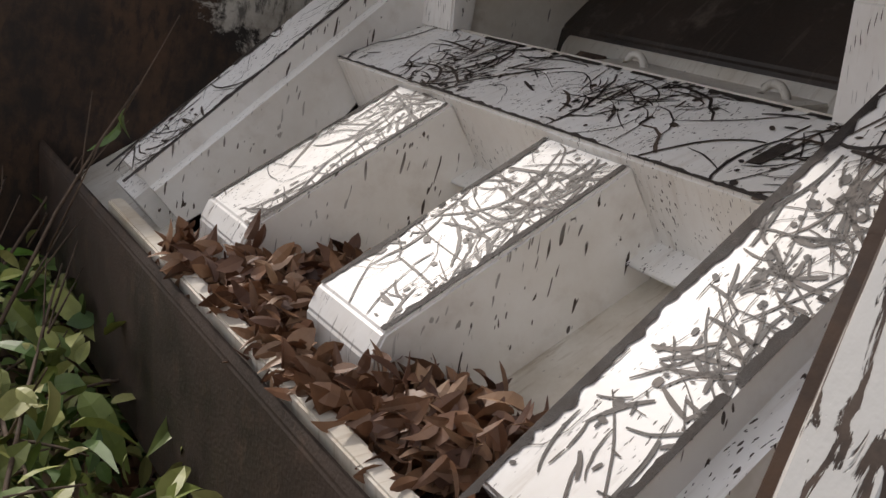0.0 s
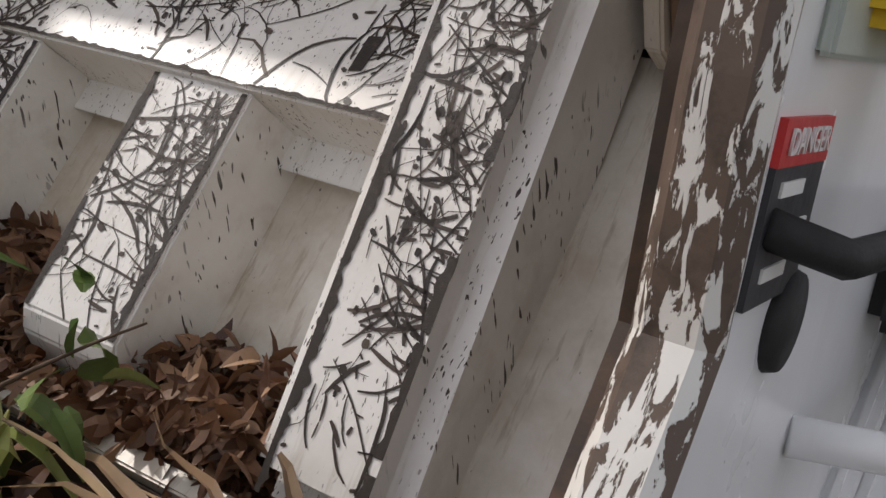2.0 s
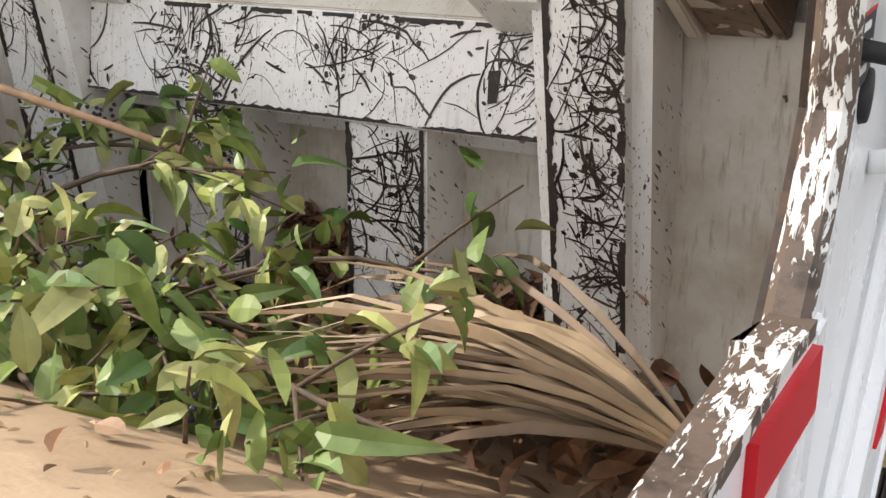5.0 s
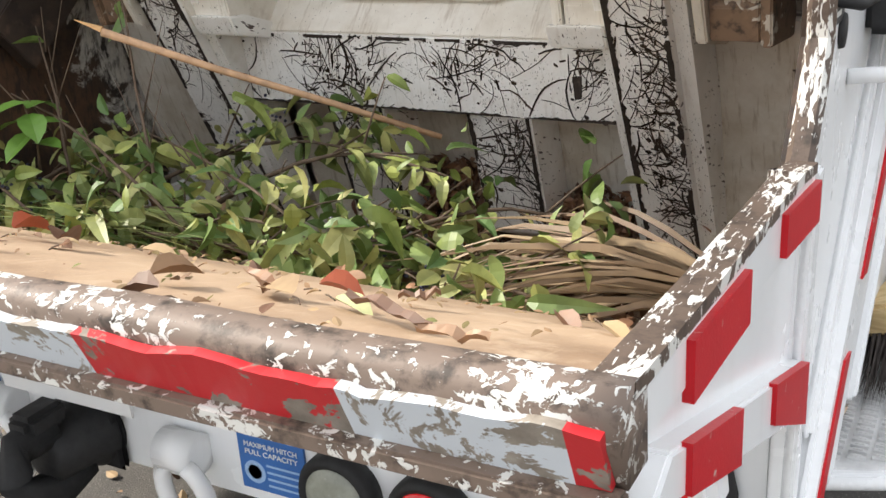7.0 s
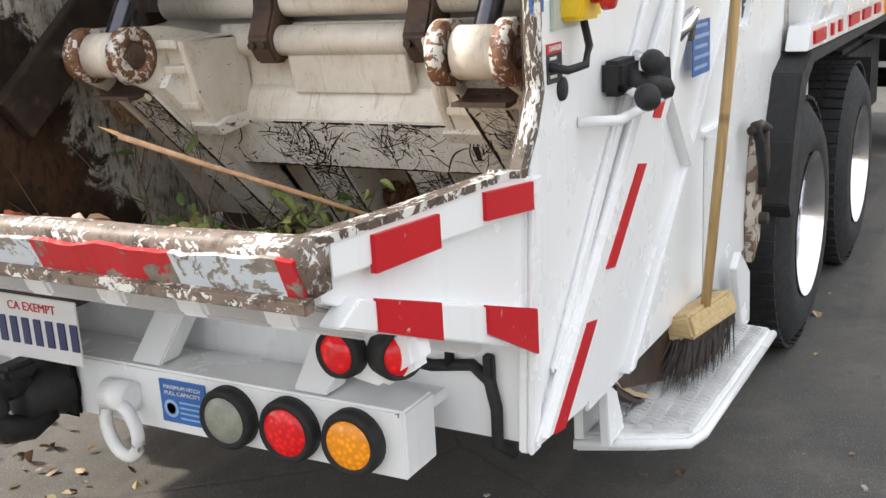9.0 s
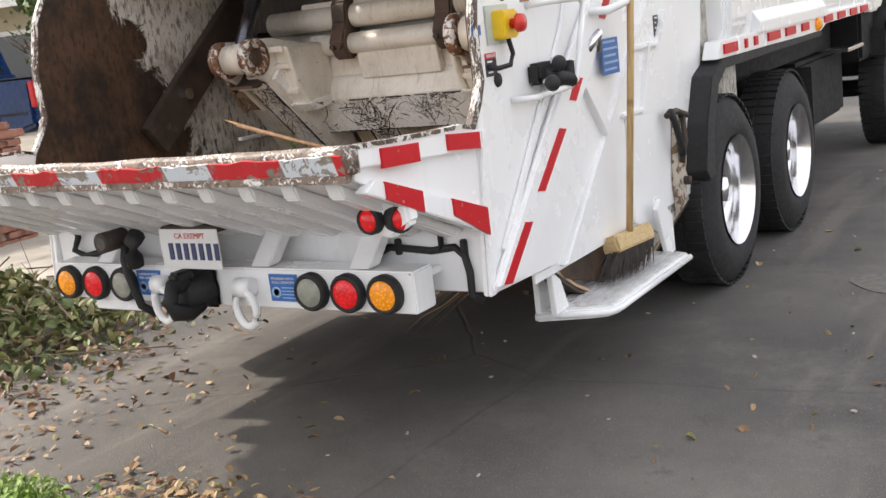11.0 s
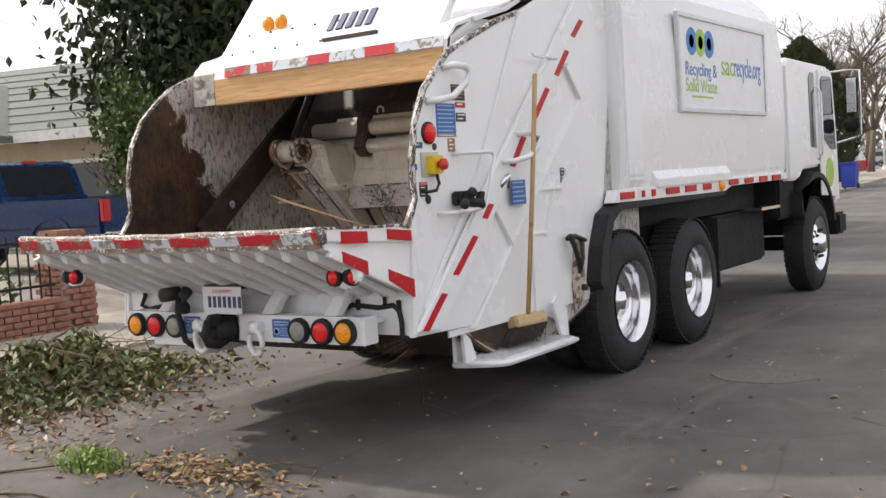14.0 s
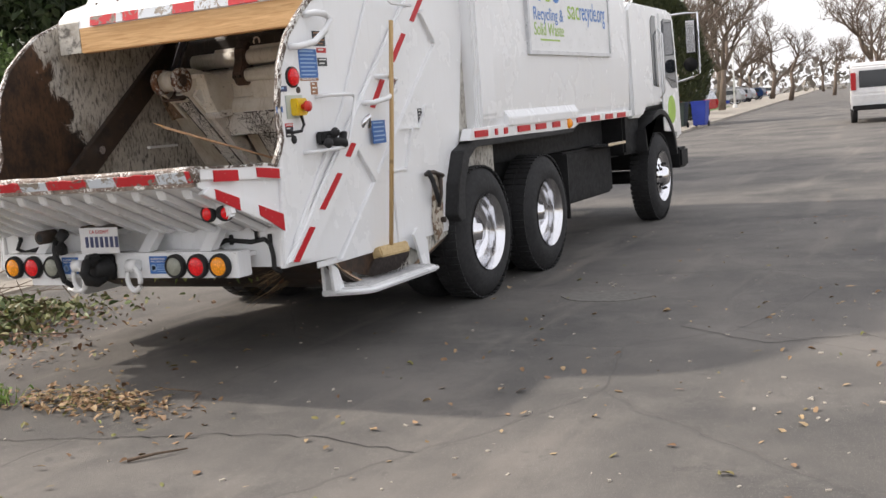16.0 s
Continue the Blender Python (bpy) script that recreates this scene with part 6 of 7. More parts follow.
MOVERS.append((sprig, [(t, pose(*p)) for t, p in ((0, (-0.95, 1.62, 1.02)), (3.2, (-0.90, 1.66, 1.06)), (5.3, (-0.72, 1.70, 1.12)), (7.0, (-0.67, 1.70, 1.10)), (7.5, (-0.67, 1.70, 1.09)), (8.0, (-0.63, 1.70, 0.97)), (8.5, (-0.52, 1.78, 0.95)), (9.2, (-0.50, 1.95, 0.75)), (10.2, (-0.50, 2.05, 0.62)), (16, (-0.50, 2.05, 0.62)))]))

# ---- on the street ----
rk = random.Random(31)
spots = []
for k in range(1500):
    r = rk.random()
    if r < 0.42:
        x, y = rk.gauss(0.22, 0.34), rk.gauss(0.66, 0.13)
    elif r < 0.8:
        x, y = rk.gauss(-1.7, 0.8), rk.gauss(0.9, 0.8)
    else:
        x, y = rk.uniform(-3.5, 6), rk.uniform(-2.5, 4)
    spots.append((x, y, 0.012 + (0.05 * rk.random() if r < 0.42 and abs(x - 0.22) < 0.4 else 0.006 * rk.random())))
leaf_heap("street_leaves", spots, LITTER, "dry leaves and chips scattered over the asphalt", (0.02, 0.06), 32, 0.22, (0.0, 0.5))
chips = bmesh.new()
for k in range(420):
    x, y = (rk.uniform(-3, 6.5), rk.uniform(-2.5, 9)) if k % 3 else (rk.gauss(4.6, 0.7), rk.gauss(2, 2))
    s = rk.uniform(0.004, 0.014)
    bmesh.ops.create_cube(chips, size=1, matrix=Matrix.Translation((x, y, s * 0.3)) @ turn(rk, 0.2) @ Matrix.Diagonal((s * 2, s, s * 0.6, 1)))
tagged(link("street_grit", chips, plain("pale_grit", (0.42, 0.38, 0.32), 0.9)), "pale grit and wood chips on the asphalt", "grit", kind="stuff")
for k, pts in enumerate((((-0.95, 0.20, 0.01), (-0.7, 0.42, 0.02), (-0.45, 0.62, 0.01)), ((1.25, -0.12, 0.012), (1.34, -0.02, 0.02), (1.42, 0.10, 0.012)), ((-0.6, -0.05, 0.01), (-0.35, 0.02, 0.012), (-0.1, 0.0, 0.01)), ((0.45, 0.72, 0.03), (0.62, 0.85, 0.06), (0.82, 0.92, 0.03), (0.86, 0.80, 0.01)))):
    o = tagged(new("ground_stick"), "small broken stick lying on the asphalt", "stick", "sticks on the street")
    part("stem", tube(pts, 0.009 if k < 3 else 0.005, 6, None, 0.004), TWIG, o, smooth=True)
tuft = bmesh.new()
for k in range(240):
    p = Vector((rk.gauss(-0.50, 0.10), rk.gauss(0.50, 0.05), 0.0))
    d = Vector((rk.gauss(0, 0.06), rk.gauss(0, 0.05), rk.uniform(0.05, 0.14)))
    sd = Vector((0.004, 0.003, 0))
    a, b, c = tuft.verts.new(p - sd), tuft.verts.new(p + sd), tuft.verts.new(p + d)
    tuft.faces.new((a, b, c))
    leaf_into(tuft, Matrix.Translation(p + d * 0.8) @ turn(rk, 0.6), 0.03, 0.008, 0.4)
tagged(link("weed_tuft", tuft, GRASS), "bright green weed sprig on the asphalt", "weed", kind="stuff")

# heap of cut branches by the kerb
rk = random.Random(41)
spots = []
for k in range(3600):
    x, y = rk.gauss(-2.75, 0.42), rk.gauss(1.9, 0.70)
    h = 0.52 * math.exp(-((x + 2.8) / 0.55) ** 2 - ((y - 1.95) / 0.85) ** 2) * (0.8 + 0.4 * noise.noise((x * 3, y * 3, 0)))
    spots.append((x, y, 0.02 + max(0, h) * rk.random() ** 0.4))
leaf_heap("brush_heap", spots, HEAPLEAF, "heap of cut green branches piled by the kerb", (0.04, 0.09), 42, 1.0, (0.1, 0.9), "brush heap")
tw = bmesh.new()
for k in range(90):
    p = Vector((rk.gauss(-2.75, 0.35), rk.gauss(1.9, 0.6), rk.uniform(0.03, 0.4)))
    d = Vector((rk.gauss(0, 0.25), rk.gauss(0, 0.25), rk.gauss(0.02, 0.10)))
    tube([p - d, p, p + d * 1.1], 0.006, 5, tw, 0.002)
tagged(link("brush_twigs", tw, TWIG), "brown twigs among the cut branches by the kerb", "twigs", kind="stuff")
spots = [(rk.gauss(-2.3, 0.55), rk.gauss(1.4, 0.9), 0.015 + 0.05 * rk.random()) for k in range(900)]
leaf_heap("kerb_leaves", spots, LEAFBROWN, "brown dead leaves round the brush heap", (0.03, 0.07), 43, 0.4)

# ---- brick pillar, low wall and iron fence ----
def brick_course(owner, x0, x1, y0, y1, z0, rows_, along):
    me = bpy.data.meshes.get("brick_" + along)
    if me is None:
        b = box(-0.095, 0.095, -0.048, 0.048, -0.03, 0.03, 0.004) if along == "x" else box(-0.048, 0.048, -0.095, 0.095, -0.03, 0.03, 0.004)
        me = bpy.data.meshes.new("brick_" + along)
        b.to_mesh(me)
        b.free()
        me.materials.append(BRICK)
    for r in range(rows_):
        z = z0 + 0.036 + r * 0.072
        a, e = (x0, x1) if along == "x" else (y0, y1)
        p = a + (0.10 if r % 2 else 0.0)
        while p < e - 0.05:
            c = min(p + 0.1, e - 0.095)
            o = new("brick", me)
            o.parent = owner
            o.location = (c, y0, z) if along == "x" else (x0, c, z)
            p += 0.205


pillar = tagged(new("brick_pillar"), "square red brick gate pillar with a stepped cap", "pillar")
part("core", box(-6.43, -6.01, 4.39, 4.81, 0, 1.02), MORTAR, pillar)
for y0, al in ((4.38, "x"), (4.82, "x")):
    brick_course(pillar, -6.43, -6.01, y0, y0, 0, 14, "x")
for x0 in (-6.0, -6.44):
    brick_course(pillar, x0, x0, 4.39, 4.81, 0, 14, "y")
part("cap", box(-6.50, -5.94, 4.32, 4.88, 1.02, 1.09, 0.01), BRICK, pillar)
part("cap_top", box(-6.42, -6.02, 4.40, 4.80, 1.09, 1.17, 0.02), BRICK, pillar)
wall = tagged(new("low_wall"), "low red brick garden wall", "wall")
part("core", box(-6.14, -5.98, -6.0, 4.39, 0, 0.36), MORTAR, wall)
brick_course(wall, -5.965, 0, 0.4, 4.39, 0, 5, "y")
part("coping", box(-6.18, -5.94, -6.0, 4.39, 0.36, 0.42, 0.012), BRICK, wall)
fence = tagged(new("iron_fence"), "black iron picket fence on the garden wall", "fence")
for z in (0.55, 1.05):
    part("rail", box(-6.07, -6.04, -6.0, 4.39, z, z + 0.03), BLACKPAINT, fence)
for k in range(62):
    y = 4.28 - k * 0.13
    part("picket", box(-6.063, -6.047, y - 0.008, y + 0.008, 0.42, 1.15), BLACKPAINT, fence)
rk = random.Random(51)
spots = [(rk.gauss(-6.9, 0.35), rk.uniform(-3, 4.2), 0.1 + 0.75 * rk.random() ** 0.7) for k in range(2600)]
leaf_heap("garden_shrubs", spots, SHRUB, "green garden shrubs behind the iron fence", (0.06, 0.13), 52, 1.0, (0.1, 0.8), "shrubs")


# pale scraps and dry leaves along the far side of the street
rk = random.Random(61)
spots = [(rk.gauss(5.6, 1.3), rk.uniform(0.5, 14), 0.008) for k in range(420)] + [(rk.uniform(1.2, 6), rk.uniform(-1, 9), 0.008) for k in range(120)]
leaf_heap("street_scraps", spots, LITTER, "dry leaf scraps scattered on the asphalt", (0.02, 0.07), 62, 0.2, (0.0, 0.5))


# ---- vehicles ----
def car(name, label, at, heading, profile, glass, width, wheels, r, paint, lamps, wheelcat="wheel"):
    """A parked vehicle: side profile drawn across its width, x forwards, with glass, wheels and lamps."""
    ob = tagged(new(name), label, "car", "parked vehicles")
    w = width / 2
    part("body", prism(profile, "y", -w, w, 0.05), paint, ob)
    for q in glass:
        part("side_window", prism(q, "y", -w - 0.012, -w + 0.02, 0.006), GLASS, ob)
        part("side_window", prism(q, "y", w - 0.02, w + 0.012, 0.006), GLASS, ob)
    for x in wheels:
        for s in (1, -1):
            tyre = part("wheel", lathe([(-0.11, r * 0.62), (-0.11, r * 0.92), (-0.06, r), (0.06, r), (0.11, r * 0.92), (0.11, r * 0.62)], (x, s * (w - 0.10), r), "y", 24), TYRE, ob, smooth=True)
            part("rim", lathe([(-0.10, 0.02), (-0.113, r * 0.62), (0.113, r * 0.62), (0.10, 0.02)], (x, s * (w - 0.10), r), "y", 18), ALLOY, tyre)
    for bx in lamps:
        part("tail_lamp", box(*bx[:6], 0.01), bx[6], ob)
    ob.matrix_basis = Matrix.Translation(at) @ Matrix.Rotation(radians(heading), 4, "Z")
    return ob


pk = car("pickup_truck", "dark blue pickup truck parked on the driveway", (-11.05, 7.35, 0.40), 188.6, [(-2.6, 0.55), (-2.62, 1.12), (-0.75, 1.14), (-0.62, 1.16), (-0.42, 1.70), (-0.25, 1.78), (0.75, 1.78), (0.95, 1.72), (1.35, 1.20), (2.35, 1.08), (2.55, 0.95), (2.58, 0.50), (2.1, 0.42), (-2.2, 0.45)],
         [[(-0.42, 1.22), (-0.28, 1.66), (0.18, 1.67), (0.18, 1.22)], [(0.26, 1.22), (0.26, 1.67), (0.72, 1.67), (1.12, 1.22)]], 1.82, (-1.6, 1.65), 0.37, PICKUPBLUE,
         [(-2.66, -2.58, -0.91, -0.76, 0.78, 1.10, REDLENS), (-2.66, -2.58, 0.76, 0.91, 0.78, 1.10, REDLENS)])
part("bed_floor_shadow", box(-2.5, -0.8, -0.78, 0.78, 1.145, 1.15), BLACKPAINT, pk)
part("rear_window", prism([(-0.60, 1.22), (-0.44, 1.68), (-0.42, 1.67), (-0.58, 1.21)], "y", -0.72, 0.72), GLASS, pk)
part("high_brake_lamp", box(-0.33, -0.27, -0.12, 0.12, 1.74, 1.79, 0.005), REDLENS, pk)
part("rear_bumper", box(-2.74, -2.60, -0.88, 0.88, 0.48, 0.62, 0.02), ALLOY, pk)
for s in (1, -1):
    for x in (-1.6, 1.65):
        part("wheel_arch", prism(arc(x, 0.40, 0.50, 0, 180, 14) + arc(x, 0.40, 0.43, 180, 0, 14), "y", s * 0.88, s * 0.935, 0.004), PICKUPBLUE, pk)
    part("door_handle", box(-0.32, -0.16, s * 0.905, s * 0.935, 1.02, 1.06, 0.01), BLACKPAINT, pk)
    part("trim_line", box(-2.5, 2.3, s * 0.905, s * 0.918, 0.70, 0.73), BLACKPAINT, pk)
WHITEPAINT = plain("white_van_paint", (0.76, 0.76, 0.76), 0.25, 0, 0.05)
SILVER = plain("silver_car_paint", (0.45, 0.46, 0.48), 0.25, 0.5, 0.06)
REDPAINT = plain("red_car_paint", (0.42, 0.02, 0.03), 0.2, 0, 0.1)
van = car("passenger_van", "white passenger van standing down the street", (1.05, 38.6, 0.0), 96.7, [(-2.4, 0.45), (-2.42, 1.0), (-2.28, 1.95), (-2.1, 2.08), (1.2, 2.08), (1.5, 1.98), (2.0, 1.2), (2.6, 1.0), (2.65, 0.5), (2.2, 0.40)],
          [[(-2.1, 1.25), (-2.05, 1.82), (-0.3, 1.84), (-0.3, 1.25)], [(-0.15, 1.25), (-0.15, 1.84), (1.0, 1.84), (1.5, 1.25)]], 2.0, (-1.6, 1.6), 0.37, WHITEPAINT,
          [(-2.46, -2.34, -0.99, -0.82, 1.15, 1.75, REDLENS), (-2.46, -2.34, 0.82, 0.99, 1.15, 1.75, REDLENS)])
part("rear_window", box(-2.40, -2.33, -0.72, 0.72, 1.22, 1.80, 0.01), GLASS, van)
part("bumper", box(-2.55, -2.40, -0.95, 0.95, 0.45, 0.62, 0.02), BLACKPAINT, van)
wag = [(-2.2, 0.45), (-2.25, 0.9), (-2.0, 1.42), (-1.7, 1.50), (0.3, 1.50), (1.0, 1.0), (2.1, 0.88), (2.2, 0.45)]
wagw = [[(-1.8, 0.98), (-1.7, 1.38), (-0.6, 1.40), (-0.6, 0.98)], [(-0.5, 0.98), (-0.5, 1.40), (0.2, 1.40), (0.75, 0.98)]]
car("station_wagon", "silver station wagon parked by the lawn", (-13.5, 66, 0.12), 170, wag, wagw, 1.75, (-1.35, 1.35), 0.32, SILVER, [(-2.28, -2.2, -0.8, -0.6, 0.7, 0.9, REDLENS)])
car("red_car", "red pickup parked beyond the bins", (-10.6, 53, 0.12), 170, [(-2.3, 0.5), (-2.32, 1.0), (-0.4, 1.02), (-0.2, 1.5), (0.7, 1.5), (1.1, 1.05), (2.2, 0.95), (2.3, 0.5)], [[(-0.1, 1.05), (0.0, 1.4), (0.6, 1.4), (0.85, 1.05)]], 1.8, (-1.5, 1.5), 0.36, REDPAINT, [(-2.36, -2.28, -0.85, -0.7, 0.7, 0.95, REDLENS)])
for k, (x, y) in enumerate(((-21, 118), (-24, 150), (-23, 135), (-19.5, 105))):
    car("far_car", "small parked car far along the street", (x, y, 0.12), 175, wag, wagw, 1.75, (-1.35, 1.35), 0.32, (SILVER, WHITEPAINT, PICKUPBLUE, SILVER)[k], [(-2.28, -2.2, -0.8, -0.6, 0.7, 0.9, REDLENS)])


def bin_(at, mat, label):
    ob = tagged(new("wheelie_bin"), label, "bin", "wheelie bins")
    part("tub", prism([(-0.24, 0.06), (0.24, 0.06), (0.31, 0.98), (-0.31, 0.98)], "y", -0.33, 0.33, 0.02), mat, ob)
    part("lid", box(-0.34, 0.34, -0.36, 0.38, 0.98, 1.06, 0.025), mat, ob)
    for s in (1, -1):
        part("wheel", lathe([(-0.03, 0.02), (-0.03, 0.11), (0.03, 0.11), (0.03, 0.02)], (s * 0.26, 0.28, 0.11), "x", 16), BLACK, ob)
    ob.location = at
    return ob


bin_((-6.15, 41.3, 0.10), plain("blue_bin_plastic", (0.02, 0.05, 0.36), 0.5), "blue plastic wheelie bin at the kerb")
bin_((-6.95, 41.0, 0.10), plain("dark_green_bin_plastic", (0.025, 0.04, 0.035), 0.5), "dark green plastic wheelie bin at the kerb")
for k, (x, y) in enumerate(((-20.5, 112), (-21.6, 113))):
    bin_((x, y, 0.12), bpy.data.materials["blue_bin_plastic"], "blue plastic wheelie bin far along the street")


def street_lamp(at, h, label):
    ob = tagged(new("street_lamp"), label, "street lamp", "street lamps")
    part("pole", tube([(0, 0, 0), (0, 0, h)], 0.09, 10, None, 0.06), WHITEPAINT, ob, smooth=True)
    part("foot", lathe([(0, 0.2), (0.25, 0.16), (0.3, 0.1)], (0, 0, 0), "z", 12), WHITEPAINT, ob)
    part("arm", tube([(0, 0, h - 0.7), (0.5, -0.2, h - 0.1), (1.2, -0.3, h + 0.05)], 0.035, 8), WHITEPAINT, ob, smooth=True)
    part("head", lathe([(-0.22, 0.16), (-0.1, 0.24), (0.05, 0.2), (0.1, 0.05)], (1.35, -0.3, h), "z", 14), WHITEPAINT, ob)
    ob.location = at


street_lamp((-14.2, 86, 0.1), 5.2, "pale concrete street lamp by the lawn")
street_lamp((-24, 175, 0.1), 5.6, "pale street lamp far along the street")
shed = tagged(new("garden_fence"), "white and grey board fence far along the street", "fence")
for k in range(14):
    part("board", box(-22 - 0.55 * k * 0.12, -21.4 - 0.55 * k * 0.12, 104 + k * 2.0, 105.9 + k * 2.0, 0.1, 1.7 + 0.1 * (k % 3), 0.02), WHITEPAINT if k < 4 else plain("grey_boards", (0.30, 0.30, 0.30), 0.8), shed)

# ---- house ----
house = tagged(new("bungalow"), "beige bungalow with a grey-green shingle roof", "house")
BEIGE = plain("beige_stucco", (0.50, 0.43, 0.31), 0.9, 0, 0.12, 3)
ROOF = rusty("grey_green_shingle", (0.17, 0.195, 0.17), (0.22, 0.245, 0.215), (0.27, 0.285, 0.255), 4, 0.9)
HM = Matrix.Translation((-21, 15.5, 0.4)) @ Matrix.Rotation(radians(14), 4, "Z")
def hp(name, bm, mat, parent=house):
    bmesh.ops.transform(bm, matrix=HM, verts=bm.verts)
    return part(name, bm, mat, parent)
hp("wall", box(-7, 9, -3, 6, 0, 2.7), BEIGE)
hp("roof", prism([(-3.8, 2.62), (1.5, 4.9), (6.8, 2.62), (6.8, 2.78), (1.5, 5.08), (-3.8, 2.78)], "x", -7.6, 9.6), ROOF)
hp("fascia", box(-7.6, 9.6, -3.85, -3.78, 2.55, 2.80), PRINT)
hp("gable", prism([(-4.5, 2.6), (-1.5, 4.1), (1.5, 2.6)], "y", -4.6, -3.0), BEIGE)
hp("gable_roof", prism([(-4.9, 2.55), (-1.5, 4.25), (1.9, 2.55), (1.9, 2.72), (-1.5, 4.42), (-4.9, 2.72)], "y", -5.0, 0.5), ROOF)
for x0, x1 in ((-6, -2), (2.6, 5.2), (6.2, 8.2)):
    fr = hp("window", box(x0, x1, -3.06, -2.98, 0.9, 2.1, 0.01), PRINT)
    hp("pane", box(x0 + 0.1, x1 - 0.1, -3.08, -3.05, 1.0, 2.0), GLASS, fr)
for k in range(9):
    hp("shingle_course", box(-7.6, 9.6, -3.8 + k * 0.58, -3.78 + k * 0.58, 2.80 + k * 0.25, 2.83 + k * 0.25), ROOF)


# ---- trees ----
def limb(bm, p, d, length, r, rnd, depth, tips):
    q = p + d * length
    mid = p + d * length * 0.5 + Vector([rnd.gauss(0, 0.05 * length) for _ in range(3)])
    tube([p, mid, q], r, 5 if depth > 1 else 3, bm, r * 0.62)
    if depth == 0:
        tips.append(q)
        return
    for _ in range(rnd.choice((2, 3, 3)) if depth > 1 else 3):
        nd = (d + Vector((rnd.gauss(0, 0.45), rnd.gauss(0, 0.45), rnd.gauss(0.12, 0.30)))).normalized()
        limb(bm, q if rnd.random() < 0.7 else mid, nd, length * rnd.uniform(0.58, 0.82), r * 0.6, rnd, depth - 1, tips)


def bare_tree(at, h, seed, label, depth=5):
    ob = tagged(new("bare_tree"), label, "tree", "bare street trees")
    rnd = random.Random(seed)
    bm = bmesh.new()
    tips = []
    limb(bm, Vector((0, 0, -0.1)), Vector((rnd.gauss(0, 0.06), rnd.gauss(0, 0.06), 1)).normalized(), h * 0.28, h * 0.028, rnd, depth, tips)
    part("trunk", bm, BARK, ob, smooth=True)
    hz = bmesh.new()
    for p in tips:
        for _ in range(5):
            d = Vector((rnd.gauss(0, 0.5), rnd.gauss(0, 0.5), rnd.gauss(0.2, 0.45)))
            sd = Vector((0.02, 0.012, 0.0))
            a, b, c = hz.verts.new(p - sd), hz.verts.new(p + sd), hz.verts.new(p + d)
            hz.faces.new((a, b, c))
    tagged(part("fine_spray", hz, BARK, ob), kind="stuff")
    ob.location = at
    return ob


b1 = bare_tree((-13.5, 78, 0.1), 11, 1, "bare winter tree with fine grey-brown twigs")
b2 = bare_tree((-17, 92, 0.1), 12, 2, "bare winter tree with fine grey-brown twigs")
b3 = bare_tree((-11.8, 66, 0.1), 9, 3, "bare winter tree with fine grey-brown twigs")
rt = random.Random(6)
for k, (x, y) in enumerate(((-15, 72), (-18.5, 84), (-22, 100), (-20, 108), (-25, 120), (-27, 140), (-30, 165), (-33, 190), (-16, 60), (-20, 70), (-26, 95), (-12, 130), (-10, 160), (-16, 200), (-4, 150), (-24, 210), (2, 130), (6, 110), (-7, 125), (-1, 105), (-14, 112), (3.5, 165), (-20, 135))):
    copy_thing((b1, b2, b3)[k % 3], Matrix.Translation((x, y, 0.1)) @ Matrix.Rotation(rt.uniform(0, 6.28), 4, "Z") @ Matrix.Scale(rt.uniform(0.9, 1.25), 4))
bare_tree((-12.5, 6.0, 0.0), 7.0, 9, "bare twiggy tree in front of the house", 5)


def leafy_tree(name, at, h, r, zc, mat, label, seed, count, size, squash=0.8, trunk=0.25):
    """Trunk, limbs and a crown of leaf clumps with gaps."""
    ob = tagged(new(name), label, "tree")
    rnd = random.Random(seed)
    bm = bmesh.new()
    tips = []
    limb(bm, Vector((0, 0, -0.1)), Vector((0, 0, 1)), zc * 0.6, trunk, rnd, 3, tips)
    part("trunk", bm, BARK, ob, smooth=True)
    clumps = []
    for _ in range(46):
        a, b = rnd.uniform(0, 6.28), rnd.uniform(-1, 1)
        k = r * rnd.uniform(0.45, 1.0)
        clumps.append((Vector((math.cos(a) * math.sqrt(1 - b * b) * k, math.sin(a) * math.sqrt(1 - b * b) * k, zc + b * k * squash)), r * rnd.uniform(0.16, 0.34)))
    cr_ = bmesh.new()
    for _ in range(count):
        c, cr0 = rnd.choice(clumps)
        p = c + Vector([rnd.gauss(0, cr0 * 0.6) for _ in range(3)])
        ln = rnd.uniform(*size)
        m = Matrix.Translation(p) @ turn(rnd)
        w = ln * 0.3
        vs = [cr_.verts.new(m @ Vector(v)) for v in ((0, 0, 0), (ln * 0.5, -w, 0.1 * ln), (ln, 0, -0.1 * ln), (ln * 0.5, w, 0.1 * ln))]
        cr_.faces.new(vs)
    tagged(part("crown", cr_, mat, ob), kind="stuff")
    ob.location = at
    return ob


leafy_tree("evergreen_oak", (-12.2, 14.3, 0), 9, 4.6, 6.6, OAK, "dark evergreen oak overhanging the driveway", 3, 30000, (0.14, 0.34), 0.75, 0.35)
leafy_tree("evergreen_oak", (-8.8, 14.5, 0), 8, 3.6, 6.0, OAK, "dark evergreen oak behind the parked pickup", 4, 20000, (0.14, 0.32), 0.8, 0.3)
leafy_tree("tall_shrub", (-10.9, 10.2, 0.4), 3.4, 1.0, 1.9, SHRUB, "tall bright green shrub by the house", 5, 5000, (0.08, 0.18), 1.5, 0.06)
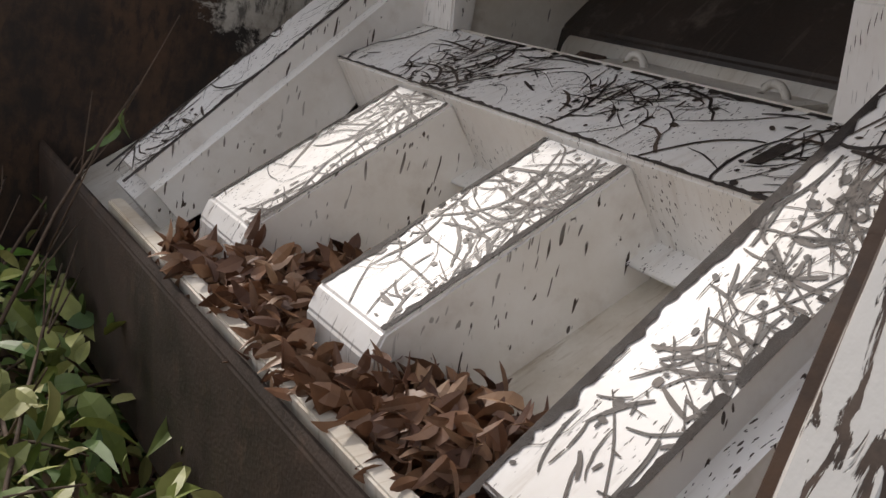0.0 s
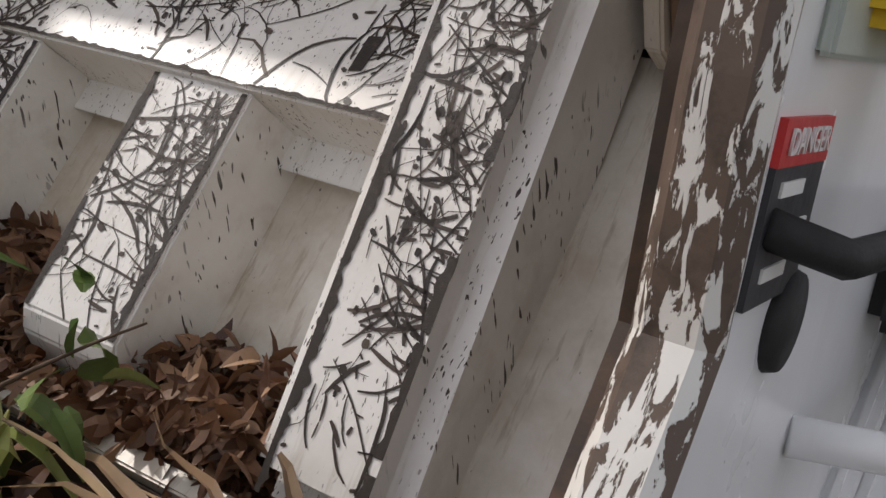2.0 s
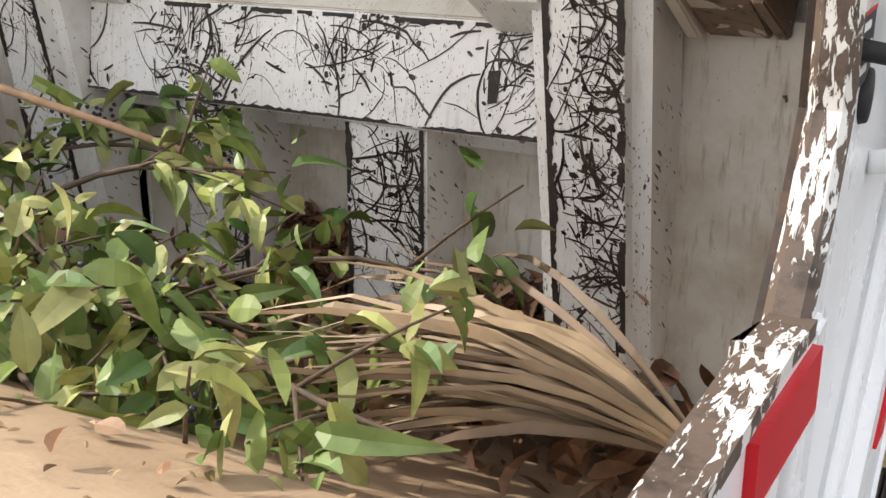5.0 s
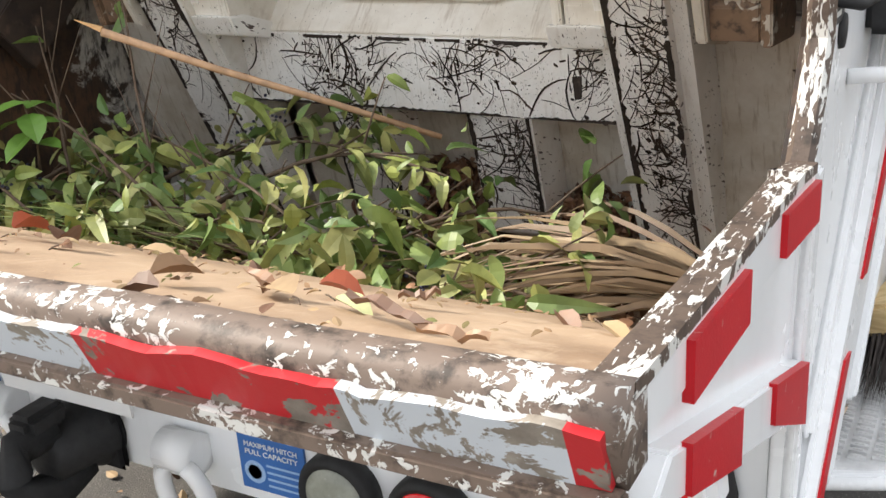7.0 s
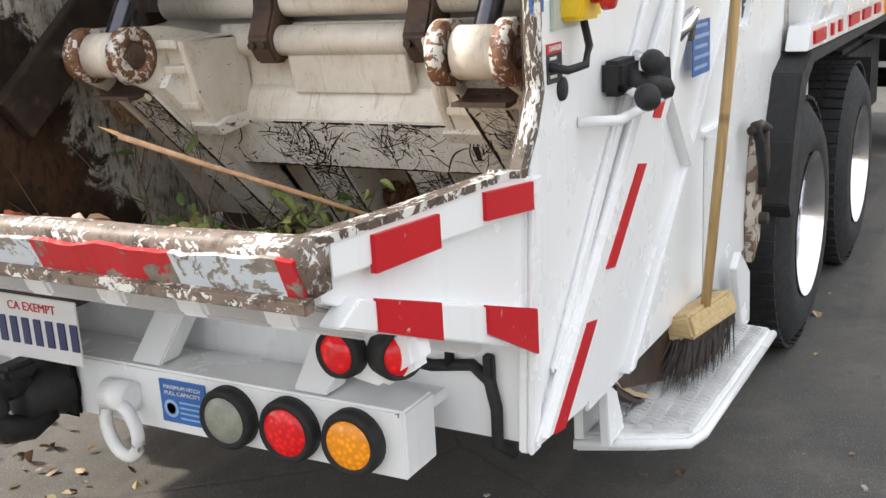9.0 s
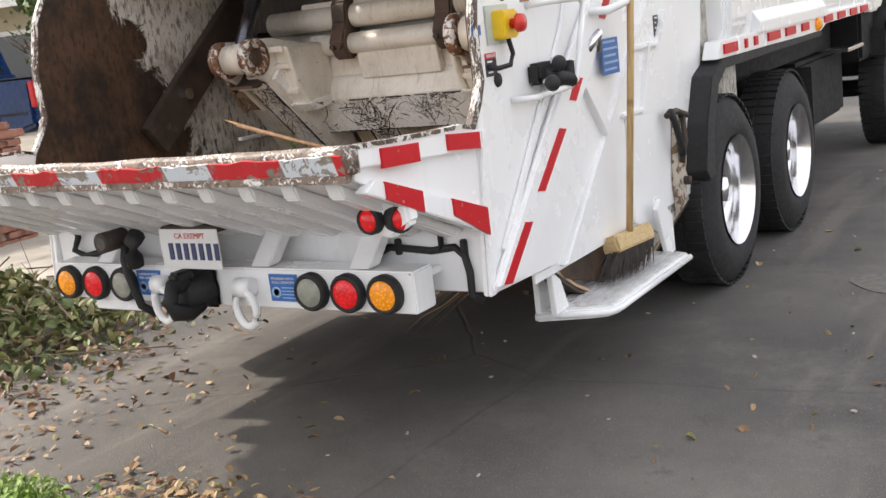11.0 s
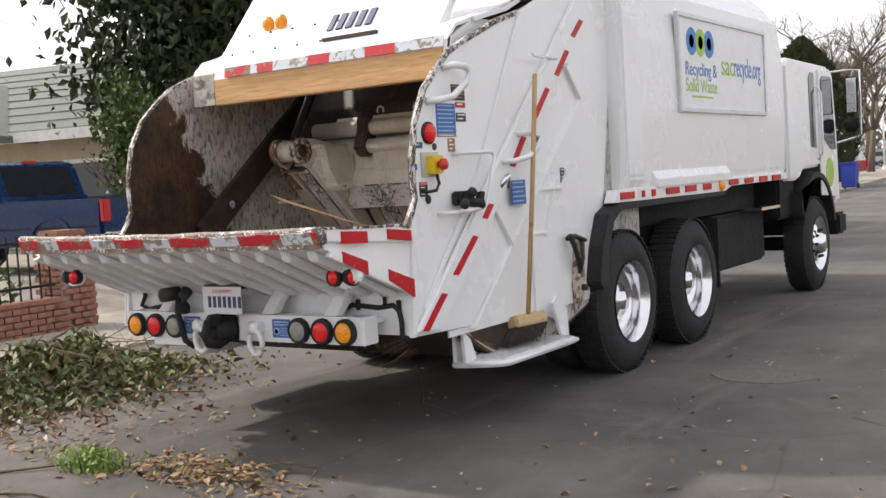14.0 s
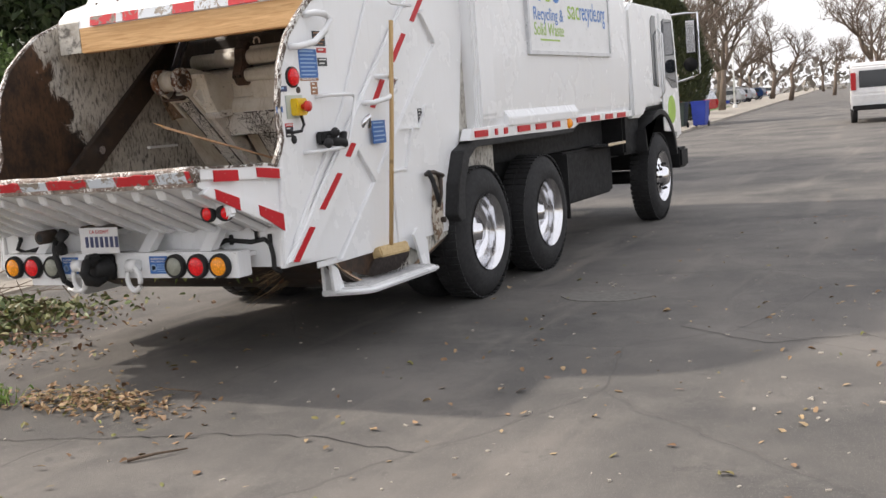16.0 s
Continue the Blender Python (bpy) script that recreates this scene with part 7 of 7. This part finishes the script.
# clipped cypress by the bins
cy = tagged(new("cypress"), "broad dense dark cypress beside the street", "tree")
part("trunk", tube([(0, 0, -0.1), (0, 0, 1.5)], 0.25, 10), BARK, cy)
rc = random.Random(14)
cb = bmesh.new()
for _ in range(16000):
    z = rc.random()
    rr = 2.5 * (math.sin(math.pi * (0.16 + 0.84 * z)) ** 0.75) * (1 - 0.25 * z) * (1 + 0.10 * noise.noise((z * 6, 3, rc.random())))
    a = rc.uniform(0, 6.28)
    rr *= 1 + 0.12 * noise.noise((3 * math.cos(a), 3 * math.sin(a), z * 7))
    p = Vector((rr * math.cos(a) * rc.uniform(0.82, 1.02), rr * math.sin(a) * rc.uniform(0.82, 1.02), 0.2 + 6.4 * z))
    ln = rc.uniform(0.14, 0.32)
    m = Matrix.Translation(p) @ Matrix.Rotation(a, 4, "Z") @ Matrix.Rotation(rc.uniform(-1.5, -0.4), 4, "Y") @ Matrix.Rotation(rc.uniform(-0.8, 0.8), 4, "X")
    vs = [cb.verts.new(m @ Vector(v)) for v in ((0, 0, 0), (ln * 0.5, -ln * 0.25, 0), (ln, 0, 0), (ln * 0.5, ln * 0.25, 0))]
    cb.faces.new(vs)
tagged(part("crown", cb, CYPRESS, cy), kind="stuff")
cy.location = (-9.3, 46.5, 0.1)
# far woods on the skyline
wood = bmesh.new()
rw = random.Random(15)
for _ in range(9000):
    a = rw.uniform(-1.2, 1.35)
    d = rw.uniform(230, 330)
    h = 7 + 5 * noise.noise((a * 9, 2, 1)) + 3 * noise.noise((a * 31, 4, 1))
    p = Vector((-d * math.sin(a), d * math.cos(a), rw.uniform(0, max(3, h))))
    ln = rw.uniform(1.0, 2.6)
    m = Matrix.Translation(p) @ turn(rw)
    vs = [wood.verts.new(m @ Vector(v)) for v in ((0, 0, 0), (ln * 0.5, -ln * 0.3, 0), (ln, 0, 0), (ln * 0.5, ln * 0.3, 0))]
    wood.faces.new(vs)
tagged(link("far_woods", wood, leafy("hazy_wood", [(0.20, 0.18, 0.16), (0.26, 0.24, 0.215), (0.17, 0.165, 0.14)], 0.9, 0.2)), "hazy grey-brown woods on the skyline", "woods", kind="stuff")


# ---- what moves ----
TURN = [(0, -92.9), (0.5, -86.8), (1, -80.7), (1.5, -74.7), (2, -68.7), (2.5, -63.0), (3, -57.2), (3.2, -55.2), (5.3, -37.1), (5.5, -35.4), (6, -31.3), (6.5, -25.4), (7, -20.7), (7.5, -15.5), (8, -9.2), (8.5, -1.0), (8.7, 0.0), (10.8, 0.0), (16, 0.0)]
SHIFT = [(0, 0, 0), (8.6, 0, 0), (10.8, 0.185, 0.148), (11, 0.195, 0.165), (12.5, 0.305, 0.272), (14, 0.440, 0.369), (16, 0.602, 0.486)]


def between(rows, t):
    for a, b in zip(rows, rows[1:]):
        if a[0] <= t <= b[0]:
            k = (t - a[0]) / (b[0] - a[0])
            return [p + (q - p) * k for p, q in zip(a[1:], b[1:])]
    return list(rows[-1][1:])


def sweep_pose(t):
    (th,), (dy, dz) = between(TURN, t), between(SHIFT, t)
    return Matrix.Translation(HINGE + Vector((0, dy, dz))) @ Matrix.Rotation(radians(th), 4, "X")


BEATS = [0, 0.5, 1, 1.5, 2, 2.5, 3, 3.5, 4, 4.5, 5, 5.5, 6, 6.5, 7, 7.5, 8, 8.3, 8.6, 9, 9.5, 10, 10.8, 11.5, 12.5, 14, 15, 16]


def motions():
    walk(sweep, [(t, sweep_pose(t)) for t in BEATS])
    walk(slide, [(t, Matrix.Translation(HINGE + Vector((0, *between(SHIFT, t))))) for t in BEATS])
    for s, rod, barrel in rams:
        rr, bb = [], []
        for t in BEATS:
            pin = sweep_pose(t) @ Vector((s * 0.69, -0.545, -0.085))
            dy, dz = between(SHIFT, t)
            top = Vector((s * 0.69, 2.95 + dy, 2.72 + dz))
            d = (top - pin).normalized()
            q = Matrix.Rotation(math.atan2(-d.y, d.z), 4, "X")
            rr.append((t, Matrix.Translation(pin) @ q))
            bb.append((t, Matrix.Translation(top - d * 0.78) @ q))
        walk(rod, rr)
        walk(barrel, bb)
    walk(pocket_leaves, [(t, sweep_pose(t)) for t in BEATS])
    for ob, rows in MOVERS:
        walk(ob, rows)


motions()
